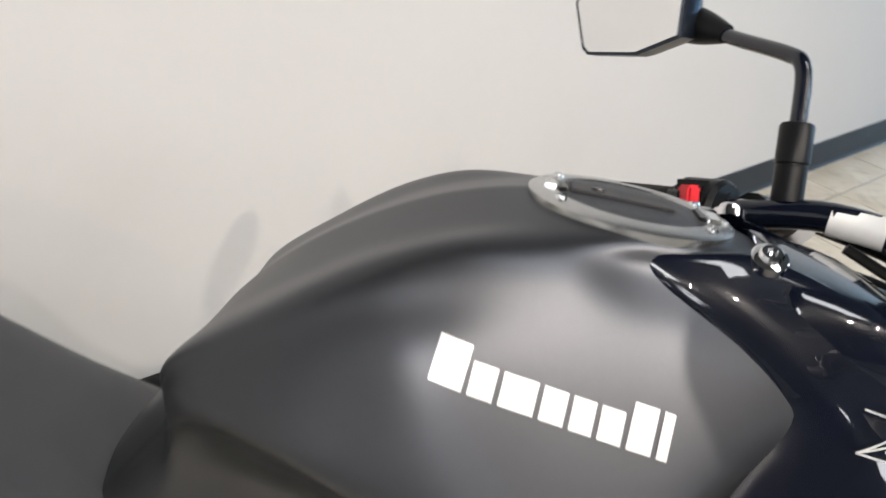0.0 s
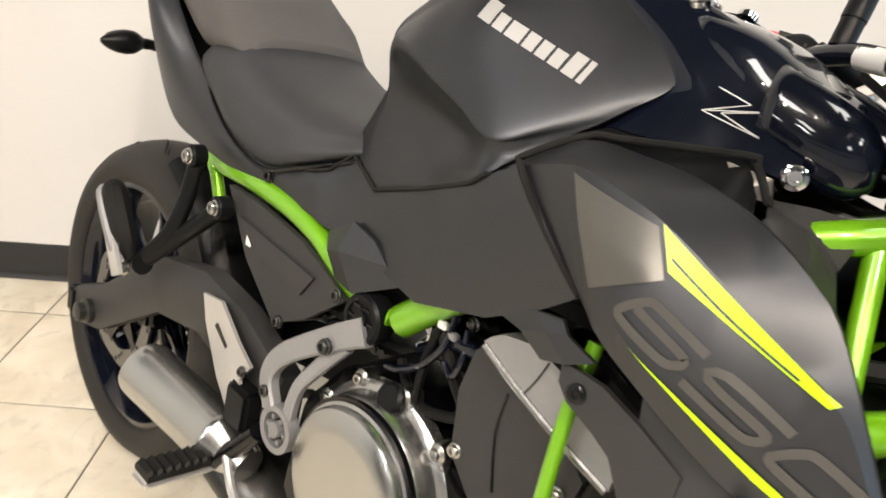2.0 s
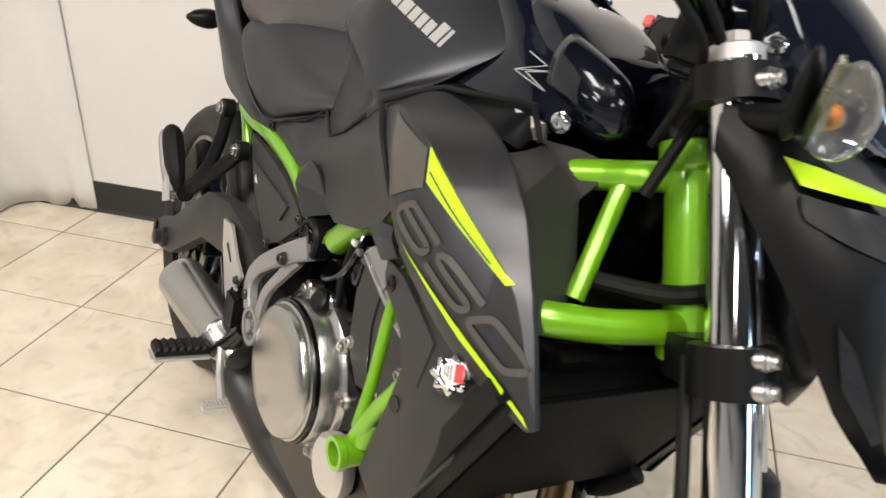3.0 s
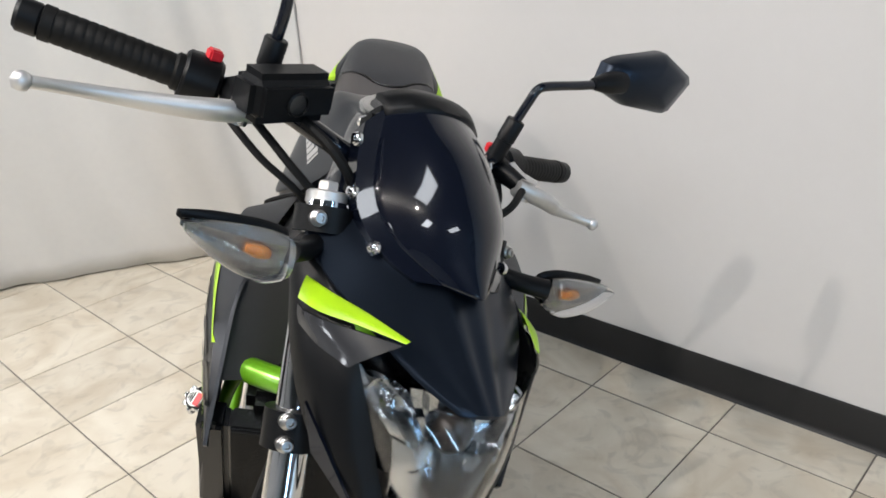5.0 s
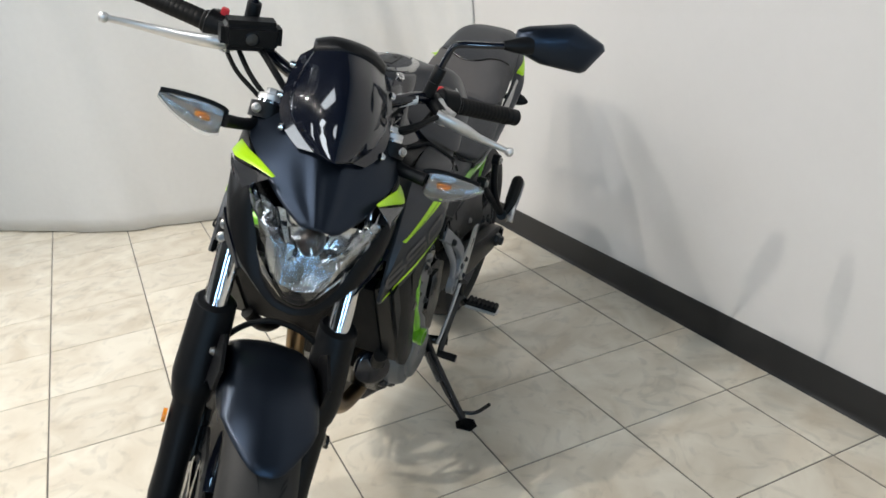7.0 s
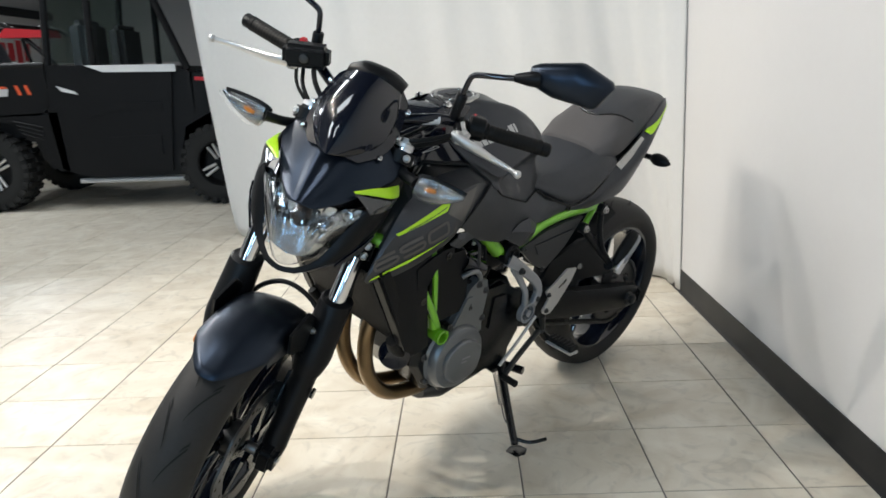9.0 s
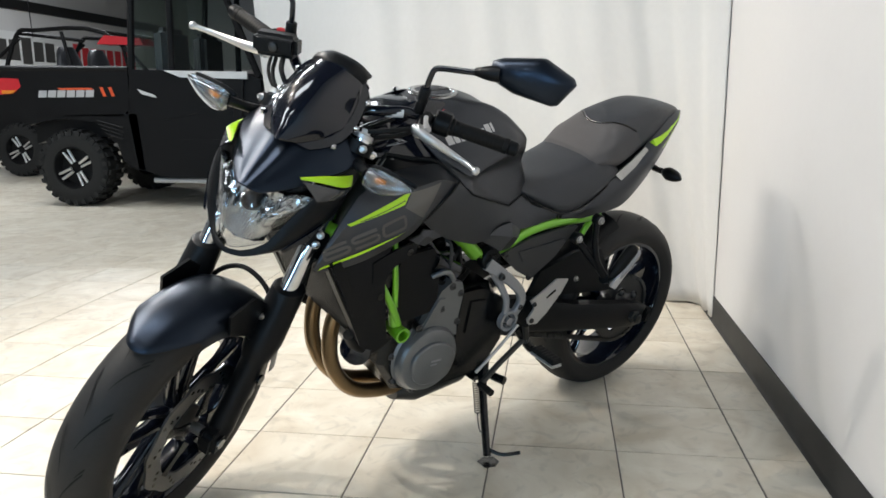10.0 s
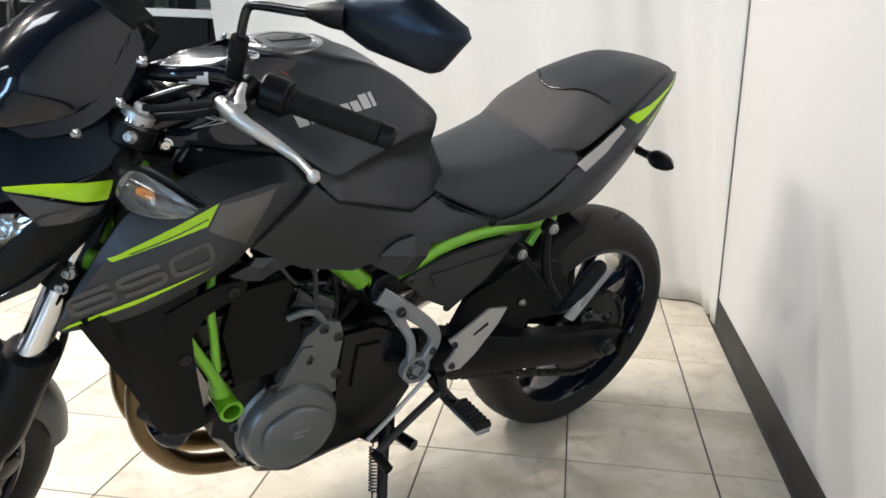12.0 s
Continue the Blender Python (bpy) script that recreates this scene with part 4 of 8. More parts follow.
    # hoses and wiring beneath the side covers
    for s in (LEFT, RIGHT):
        for k, pts in enumerate(([(0.73, 0.09, 0.64), (0.77, 0.11, 0.60), (0.80, 0.10, 0.55), (0.84, 0.10, 0.52)], [(0.86, 0.10, 0.66), (0.83, 0.115, 0.62), (0.78, 0.11, 0.61), (0.72, 0.09, 0.57)],
                                 [(0.69, 0.085, 0.54), (0.74, 0.105, 0.52), (0.80, 0.11, 0.535), (0.86, 0.10, 0.575)], [(0.76, 0.112, 0.63), (0.752, 0.116, 0.59), (0.747, 0.114, 0.55), (0.745, 0.110, 0.50)])):
            part("hose", tube(bmesh.new(), [(x, s * y, z) for x, y, z in pts], (0.008, 0.008, 0.006, 0.005)[k], 10), (RUBBER, GLOSS, RUBBER, PLASTIC)[k], bike)
        bm = bmesh.new()
        box(bm, 0.77, s * 0.06, 0.60, 0.10, 0.07, 0.07)
        bevel(bm, 0.012)
        tb = part("throttle_body", bm, BLOCK, bike)
        for x, z in ((0.73, 0.615), (0.785, 0.632), (0.81, 0.60), (0.755, 0.585)):
            part("bolt", bolt_head(bmesh.new(), (x, s * 0.0965, z), (0, s, 0), 0.006, 0.006), STEEL, tb)
    part("hose", tube(bmesh.new(), [(0.700, -0.118, 0.545), (0.722, -0.121, 0.553), (0.750, -0.121, 0.572), (0.774, -0.120, 0.606), (0.774, -0.112, 0.640)], 0.0042, 10, 5), GLOSS, bike)
    part("hose", tube(bmesh.new(), [(0.776, -0.116, 0.588), (0.792, -0.120, 0.580), (0.800, -0.120, 0.604), (0.792, -0.112, 0.630)], 0.0036, 10, 5), GLOSS, bike)
    for x, z, mat in ((0.764, 0.624, WHITE), (0.780, 0.619, CAST)):
        bm = bmesh.new()
        box(bm, x, -0.1175, z, 0.012, 0.008, 0.008, None)
        bevel(bm, 0.0015)
        part("connector", bm, mat, bike)
    bm = bmesh.new()
    box(bm, 0.86, 0, 0.735, 0.24, 0.18, 0.13)
    bevel(bm, 0.03, 3)
    part("airbox", bm, PLASTIC, bike, "black plastic airbox under the tank")
    # wiring and ducts packed behind the steering head
    bm = bmesh.new()
    smooth_loft(bm, [half_section(x, [(0, t), (0.060, t), (0.086, t - 0.03), (0.086, b + 0.03), (0.055, b), (0, b)]) for x, t, b in ((0.93, 0.82, 0.63), (0.99, 0.832, 0.64), (1.04, 0.832, 0.65), (1.062, 0.83, 0.68))], 3, 3)
    part("intake_duct", bm, BLOCK, bike, "", 60)
    for k, pts in enumerate(([(1.09, -0.10, 0.715), (1.05, -0.085, 0.735), (1.02, -0.07, 0.76), (0.98, -0.06, 0.80)], [(1.10, -0.06, 0.690), (1.13, -0.02, 0.705), (1.10, 0.04, 0.700), (1.06, 0.08, 0.69)], [(1.16, -0.06, 0.705), (1.10, -0.085, 0.690), (1.03, -0.10, 0.680)])):
        part("cable", tube(bmesh.new(), pts, 0.007 - 0.001 * k, 8, 5), RUBBER, bike)
    part("cable", tube(bmesh.new(), [(1.085, -0.088, 0.742), (1.125, -0.064, 0.748), (1.165, -0.040, 0.757), (1.190, -0.022, 0.770), (1.205, 0.012, 0.785)], 0.0085, 10, 6), RUBBER, bike, "thick black cable sleeve")


engine()


def exhaust():
    first = None
    for s in (LEFT, RIGHT):
        pts = [(0.955, s * 0.050, 0.515), (1.000, s * 0.050, 0.518), (1.042, s * 0.048, 0.488), (1.060, s * 0.045, 0.430), (1.054, s * 0.042, 0.350), (1.022, s * 0.038, 0.280), (0.972, s * 0.036, 0.230), (0.900, s * 0.034, 0.205), (0.800, s * 0.030, 0.195)]
        pipe = part("exhaust_pipe", tube(bmesh.new(), pts, 0.0195, 20, 8), BRONZE, bike, "heat-tinted bronze exhaust header pipe", 60)
        bm = ring_lathe(bmesh.new(), [(0.020, 0), (0.032, 0), (0.032, 0.010), (0.020, 0.012)], axis_pose((0.968, s * 0.050, 0.517), (1, 0, 0.1)), 20)
        part("pipe_flange", bm, DARKSTEEL, pipe)
        first = first or pipe
    bm = bmesh.new()
    rings = []
    for x, y, z, w, h in ((0.84, 0.0, 0.180, 0.055, 0.028), (0.78, -0.01, 0.180, 0.085, 0.045), (0.62, -0.03, 0.195, 0.095, 0.055), (0.50, -0.06, 0.225, 0.080, 0.055), (0.44, -0.10, 0.26, 0.055, 0.045)):
        rings.append([Vector((x, y + w * math.cos(a), z + h * math.sin(a))) for a in (2 * math.pi * k / 20 for k in range(20))])
    loft(bm, rings)
    part("exhaust_chamber", bm, DARKSTEEL, bike, "dark steel exhaust chamber under the engine")
    a, b = Vector((0.478, -0.150, 0.318)), Vector((0.300, -0.186, 0.350))
    m = axis_pose(a, b - a)
    n = (b - a).length
    bm = lathe(bmesh.new(), [(0, -0.045), (0.024, -0.045), (0.028, -0.025), (0.037, 0.0), (0.041, 0.010), (0.0422, 0.012), (0.0422, 0.020), (0.041, 0.022), (0.042, n - 0.02), (0.0412, n - 0.006), (0.039, n), (0.029, n + 0.003), (0.026, n), (0.026, n - 0.08), (0, n - 0.08)], m, 40, False)
    muffler = part("silencer", bm, POLISHED, bike, "brushed steel exhaust silencer")
    bm = bmesh.new()
    box(bm, 0.50, -0.150, 0.390, 0.05, 0.03, 0.06)
    bevel(bm, 0.006)
    part("silencer_bracket", bm, PLASTIC, muffler)


exhaust()


def radiator():
    tilt = Matrix.Translation((1.104, 0, 0.568)) @ Matrix.Rotation(radians(27), 4, "Y")
    bm = bmesh.new()
    box(bm, 0, 0, 0, 0.028, 0.300, 0.225, tilt)
    bevel(bm, 0.003)
    rad = part("radiator", bm, BLOCK, bike, "black radiator with fine fins")
    bm = bmesh.new()
    for k in range(56):
        box(bm, 0.0148, 0, -0.108 + 0.0039 * k, 0.003, 0.292, 0.0015, tilt)
    tagged(part("radiator_core", bm, PLASTIC, rad), kind="stuff")
    bm = bmesh.new()
    box(bm, -0.045, 0, 0.120, 0.075, 0.270, 0.050, tilt)
    bevel(bm, 0.012, 2)
    part("radiator_top_duct", bm, BLOCK, rad)
    for s in (LEFT, RIGHT):
        bm = bmesh.new()
        box(bm, 0, s * 0.168, 0, 0.036, 0.036, 0.235, tilt)
        bevel(bm, 0.006)
        part("radiator_tank", bm, PLASTIC, rad)
        rows = [[(1.174, s * 0.166, 0.668), (1.124, s * 0.180, 0.572), (1.074, s * 0.188, 0.474 if s < 0 else 0.460)], [(1.100, s * 0.174, 0.672), (1.078, s * 0.193, 0.578), (1.044, s * 0.193, 0.464 if s < 0 else 0.444)],
                [(1.010, s * 0.174, 0.700), (1.024, s * 0.186, 0.606), (1.001, s * 0.190, 0.474 if s < 0 else 0.452)]]
        # paler plastic on the right stands for the light falling there
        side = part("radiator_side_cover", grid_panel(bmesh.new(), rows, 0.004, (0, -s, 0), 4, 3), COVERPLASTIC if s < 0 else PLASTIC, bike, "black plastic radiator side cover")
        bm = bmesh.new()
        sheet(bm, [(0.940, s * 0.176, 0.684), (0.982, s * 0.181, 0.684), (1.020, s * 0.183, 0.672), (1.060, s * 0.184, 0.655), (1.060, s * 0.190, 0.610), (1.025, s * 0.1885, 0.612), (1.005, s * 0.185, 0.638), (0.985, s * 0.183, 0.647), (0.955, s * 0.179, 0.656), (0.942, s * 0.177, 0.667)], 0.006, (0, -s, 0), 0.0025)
        # the arm too carries the right side's light in its colour
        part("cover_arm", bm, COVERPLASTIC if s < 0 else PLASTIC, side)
        part("cover_screw", bolt_head(bmesh.new(), (0.962, s * 0.1805, 0.667), (0, s, 0), 0.007, 0.002), BLOCK, side)
        for x, z in ((1.035, 0.575),):
            bm = bmesh.new()
            lathe(bm, [(0, 0), (0.009, 0), (0.009, 0.0012), (0, 0.0012)], axis_pose((x, s * 0.1905, z), (0, s, 0)), 16)
            part("drain_hole", bm, BLOCK, side)
        if s > 0:
            # gloss strip added to give the radiator tank's edge its highlight
            part("radiator_glint_strip", tube(bmesh.new(), [(1.130, 0.168, 0.620), (1.112, 0.176, 0.566), (1.088, 0.178, 0.515), (1.066, 0.174, 0.470)], 0.0055, 10, 4), GLOSS, bike, "gloss black strip added for a highlight beside the radiator")
        part("coolant_hose", tube(bmesh.new(), [(1.08, s * 0.15, 0.47), (1.05, s * 0.135, 0.430), (1.00, s * 0.13, 0.405), (0.95, s * 0.12, 0.42)], 0.014, 12), RUBBER, bike)
    q = axis_pose((1.108, -0.194, 0.652), (0.60, -0.35, 0.72))
    bm = bmesh.new()
    rim = lambda z, g: [q @ Vector((g * (0.0165 + 0.0022 * math.cos(8 * a)) * math.cos(a), g * (0.0165 + 0.0022 * math.cos(8 * a)) * math.sin(a), z)) for a in (2 * math.pi * k / 48 for k in range(48))]
    loft(bm, [rim(-0.004, 0.80), rim(0.0, 0.98), rim(0.004, 1.0), rim(0.008, 0.96), rim(0.010, 0.84)])
    lathe(bm, [(0.011, -0.02), (0.011, -0.002)], q, 20)
    cap = part("radiator_cap", bm, CHROME, bike, "silver radiator cap with a red and white label", 50)
    bm = bmesh.new()
    lathe(bm, [(0, 0.0113), (0.0100, 0.0109), (0.0100, 0.0098)], q, 24, False)
    part("cap_label", bm, WHITE, cap)
    bm = bmesh.new()
    box(bm, 0.005, 0, 0.0118, 0.008, 0.016, 0.0006, q)
    part("label_band", bm, RED, cap)
    bm = bmesh.new()
    for k in range(3):
        box(bm, -0.002 - 0.0026 * k, 0, 0.0118, 0.0010, 0.014 - 0.003 * k, 0.0006, q)
    part("label_line", bm, BLOCK, cap)
    # horn below the left corner
    bm = lathe(bmesh.new(), [(0.0, -0.02), (0.030, -0.02), (0.036, -0.012), (0.038, 0.0), (0.038, 0.006), (0.032, 0.010), (0.012, 0.010), (0, 0.014)], axis_pose((1.035, 0.120, 0.405), (0.75, 0.55, 0.1)), 32)
    part("horn", bm, GLOSS, bike, "round black horn")


radiator()


def flat_bar(bm, points, widths, thick):
    """A flat cast bar with chamfered edges along a path that lies in one side of the motorcycle."""
    path = catmull(points, 5)
    wide = [v.x for v in catmull([(w, 0, 0) for w in widths], 5)]
    rings = []
    for i, p in enumerate(path):
        way = (path[min(i + 1, len(path) - 1)] - path[max(i - 1, 0)]).normalized()
        out = Vector((0, 1, 0))
        out = (out - way * out.dot(way)).normalized()
        across = way.cross(out)
        w, t, c = wide[i] / 2, thick / 2, 0.0028
        rings.append([p + across * u + out * v for u, v in ((-w, -t + c), (-w + c, -t), (w - c, -t), (w, -t + c), (w, t - c), (w - c, t), (-w + c, t), (-w, t - c))])
    return loft(bm, rings)


def foot_controls():
    for s in (LEFT, RIGHT):
        # cast bracket: an open triangular arm down to the peg
        side = "left" if s > 0 else "right"
        bm = bmesh.new()
        flat_bar(bm, [(0.672, s * 0.130, 0.574), (0.628, s * 0.139, 0.546), (0.566, s * 0.150, 0.498), (0.548, s * 0.154, 0.462), (0.566, s * 0.156, 0.428)], (0.034, 0.030, 0.026, 0.024, 0.024), 0.016)
        flat_bar(bm, [(0.646, s * 0.132, 0.548), (0.618, s * 0.141, 0.505), (0.600, s * 0.150, 0.470), (0.597, s * 0.154, 0.428)], (0.024, 0.018, 0.016, 0.018), 0.013)
        br = part("peg_bracket", bm, CAST, bike, "silver-grey cast footpeg bracket", 30)
        bm = ring_lathe(bmesh.new(), [(0.022, -0.010), (0.030, -0.010), (0.030, 0.006), (0.022, 0.006)], axis_pose((0.585, s * 0.156, 0.408), (0, s, 0)), 30)
        for k in range(6):
            a = radians(60 * k)
            box(bm, 0.585 + 0.016 * math.cos(a), s * 0.156, 0.408 + 0.016 * math.sin(a), 0.005, 0.010, 0.005)
        lathe(bm, [(0.010, -0.01), (0.010, 0.008), (0, 0.008)], axis_pose((0.585, s * 0.156, 0.408), (0, s, 0)), 16)
        part("bracket_ring", bm, CAST, br)
        for x, y, z in ((0.632, 0.150, 0.540), (0.555, 0.160, 0.445)):
            part("bolt", bolt_head(bmesh.new(), (x, s * y, z), (0, s, 0), 0.008, 0.007), DARKSTEEL, br)
        # heel guard plate with a slot
        bm = bmesh.new()
        sheet(bm, [(0.512, s * 0.158, 0.452), (0.478, s * 0.158, 0.470), (0.418, s * 0.152, 0.500), (0.366, s * 0.148, 0.490), (0.385, s * 0.150, 0.455), (0.435, s * 0.154, 0.400), (0.470, s * 0.157, 0.375), (0.503, s * 0.158, 0.378), (0.512, s * 0.158, 0.395), (0.492, s * 0.158, 0.425)], 0.005, (0, -s, 0), 0.0015)
        heel = part("heel_guard", bm, ALUMINIUM, bike, "bare aluminium heel guard plate", 30)
        bm = bmesh.new()
        sheet(bm, [(0.452, s * 0.1558, 0.452), (0.418, s * 0.1540, 0.470), (0.414, s * 0.1538, 0.464), (0.448, s * 0.1556, 0.447)], 0.0015, (0, -s, 0))
        part("slot", bm, BLOCK, heel)
        for x, z in ((0.495, 0.390), (0.498, 0.440)):
            part("bolt", bolt_head(bmesh.new(), (x, s * 0.159, z), (0, s, 0), 0.006, 0.005), DARKSTEEL, heel)
        # folding rider's peg with a ribbed rubber top
        bm = bmesh.new()
        tube(bm, [(0.540, s * 0.150, 0.375), (0.510, s * 0.160, 0.335), (0.488, s * 0.172, 0.308)], 0.013, 12, 3)
        part("peg_mount", bm, BLOCK, bike)
        bm = bmesh.new()
        box(bm, 0.480, s * 0.222, 0.303, 0.040, 0.098, 0.014)
        bevel(bm, 0.006, 2)
        peg = part("footpeg", bm, ALUMINIUM, bike, "folding footpeg with black ribbed rubber")
        rings = []
        for k in range(15):
            y, h = 0.182 + 0.006 * k, 0.324 if k % 2 else 0.3195
            rings.append([Vector((0.480 + a * 0.018, s * y, z)) for a, z in ((-1, 0.308), (1, 0.308), (1, h - 0.004), (0.8, h), (-0.8, h), (-1, h - 0.004))])
        part("rubber_pad", loft(bmesh.new(), rings), RUBBER, peg)
        bm = bmesh.new()
        bolt_head(bm, (0.482, s * 0.172, 0.306), (0.3, s, 0.2), 0.009, 0.008)
        part("pivot_bolt", bm, STEEL, peg)
        # pillion bracket of two bent tubes, its peg folded up
        bm = bmesh.new()
        tube(bm, [(0.300, s * 0.146, 0.660), (0.296, s * 0.152, 0.600), (0.285, s * 0.165, 0.545), (0.255, s * 0.180, 0.500)], 0.0115, 12, 5, True, 0.8)
        tube(bm, [(0.352, s * 0.130, 0.605), (0.310, s * 0.148, 0.560), (0.270, s * 0.170, 0.515), (0.240, s * 0.185, 0.480)], 0.0125, 12, 5, True, 0.8)
        tube(bm, [(0.215, s * 0.180, 0.480), (0.262, s * 0.186, 0.492)], 0.015, 12, 1)
        pb = part("pillion_bracket", bm, PLASTIC, bike, "black forked pillion footpeg bracket", 60)
        for x, y, z in ((0.298, 0.150, 0.661), (0.352, 0.134, 0.606)):
            bm = ring_lathe(bmesh.new(), [(0.007, -0.012), (0.016, -0.012), (0.016, 0.006), (0.0135, 0.009), (0.007, 0.009)], axis_pose((x, s * y, z), (0, s, 0)), 22)
            part("bracket_eye", bm, PLASTIC, pb)
            bm = bmesh.new()
            bolt_head(bm, (x, s * (y + 0.008), z), (0, s, 0), 0.009, 0.007)
            part("bolt", bm, STEEL, pb)
        bm = bmesh.new()
        axis = [Vector((0.232, s * 0.200, 0.482)), Vector((0.212, s * 0.206, 0.515)), Vector((0.172, s * 0.207, 0.562)), Vector((0.160, s * 0.205, 0.572))]
        tube(bm, axis, (0.010, 0.013, 0.013, 0.008), 10, 4, True, 1.0)
        pp = part("pillion_footpeg", bm, CAST, bike, "folded pillion footpeg with black rubber")
        bm = bmesh.new()
        tube(bm, [p + Vector((0.010, -s * 0.008, 0.010)) for p in axis], (0.009, 0.017, 0.018, 0.010), 10, 4)
        part("rubber_pad", bm, RUBBER, pp)
        bm = bmesh.new()
        sheet(bm, [(0.258, s * 0.216, 0.478), (0.240, s * 0.218, 0.468), (0.170, s * 0.212, 0.540), (0.163, s * 0.210, 0.560), (0.176, s * 0.211, 0.566), (0.250, s * 0.217, 0.492)], 0.006, (0, -s, 0), 0.002)
        part("peg_plate", bm, ALUMINIUM, pp, "bright metal outer plate")
        bm = bmesh.new()
        bolt_head(bm, (0.242, s * 0.202, 0.480), (0, s, 0), 0.009, 0.008)
        part("bolt", bm, STEEL, pp)
    # gear lever on the left, brake pedal on the right
    bm = bmesh.new()
    tube(bm, [(0.556, 0.168, 0.395), (0.620, 0.168, 0.330), (0.676, 0.165, 0.275)], 0.0045, 8, 2)
    lever = part("shift_rod", bm, ALUMINIUM, bike, "thin polished gearshift rod")
    bm = bmesh.new()
    tube(bm, [(0.530, 0.172, 0.390), (0.515, 0.170, 0.345), (0.520, 0.172, 0.340)], 0.009, 8, 2)
    tube(bm, [(0.520, 0.165, 0.340), (0.600, 0.166, 0.280), (0.655, 0.170, 0.235)], 0.008, 8, 3)
    part("shift_lever", bm, DARKSTEEL, bike)
    bm = bmesh.new()
    tube(bm, [(0.655, 0.165, 0.235), (0.655, 0.215, 0.235)], 0.010, 10, 1)
    part("toe_piece", bm, RUBBER, lever)
    bm = bmesh.new()
    tube(bm, [(0.505, -0.168, 0.330), (0.545, -0.178, 0.300), (0.600, -0.188, 0.285)], 0.006, 8, 3)
    pedal = part("brake_pedal", bm, ALUMINIUM, bike, "aluminium rear brake pedal")
    bm = bmesh.new()
    box(bm, 0.613, -0.202, 0.287, 0.020, 0.040, 0.014)
    bevel(bm, 0.003)
    for i in range(3):
        for j in range(7):
            box(bm, 0.606 + 0.007 * i, -0.219 + 0.0057 * j, 0.295, 0.003, 0.003, 0.003)
    part("toe_pad", bm, ALUMINIUM, pedal)
    # side stand with its springs
    bm = bmesh.new()
    tube(bm, [(0.590, 0.105, 0.235), (0.612, 0.135, 0.205), (0.650, 0.205, 0.140), (0.684, 0.270, 0.083)], (0.013, 0.012, 0.011, 0.010), 14, 5)
    stand = part("side_stand", bm, BLOCK, bike, "black steel side stand with springs")
    bm = bmesh.new()
    sheet(bm, [(0.715, 0.300, 0.078), (0.690, 0.312, 0.080), (0.662, 0.296, 0.076), (0.658, 0.268, 0.069), (0.680, 0.252, 0.064), (0.708, 0.262, 0.068)], 0.007, (0, 0.245, -0.97), 0.002)
    part("stand_foot", bm, BLOCK, stand)
    bm = bmesh.new()
    tube(bm, [(0.672, 0.262, 0.092), (0.655, 0.296, 0.094), (0.618, 0.322, 0.106)], 0.005, 8, 4)
    part("stand_tang", bm, BLOCK, stand)
    bm = bmesh.new()
    a, b = Vector((0.628, 0.118, 0.222)), Vector((0.672, 0.205, 0.140))
    side = (b - a).normalized()
    u = side.orthogonal().normalized()
    v = side.cross(u)
    tube(bm, [a + (b - a) * (0.12 + 0.68 * t) + u * 0.0075 * math.cos(t * 88) + v * 0.0075 * math.sin(t * 88) for t in (i / 180 for i in range(181))], 0.0016, 5, 1)
    tube(bm, [a, a + (b - a) * 0.12], 0.0016, 5, 1)
    tube(bm, [a + (b - a) * 0.80, b, b + Vector((0.004, 0.018, -0.016)), b + Vector((-0.012, 0.02, -0.014))], 0.0020, 5, 2)
    part("stand_spring", bm, DARKSTEEL, stand)
    bm = bmesh.new()
    sheet(bm, [(0.575, 0.105, 0.290), (0.640, 0.105, 0.285), (0.660, 0.105, 0.230), (0.620, 0.108, 0.200), (0.570, 0.108, 0.205)], 0.016, (0, -1, 0), 0.004)
    part("stand_mount", bm, BLOCK, stand)
    bm = bmesh.new()
    tube(bm, [(0.575, 0.11, 0.215), (0.560, 0.165, 0.218)], 0.012, 12, 1)
    part("stand_stop", bm, BLOCK, stand)


foot_controls()


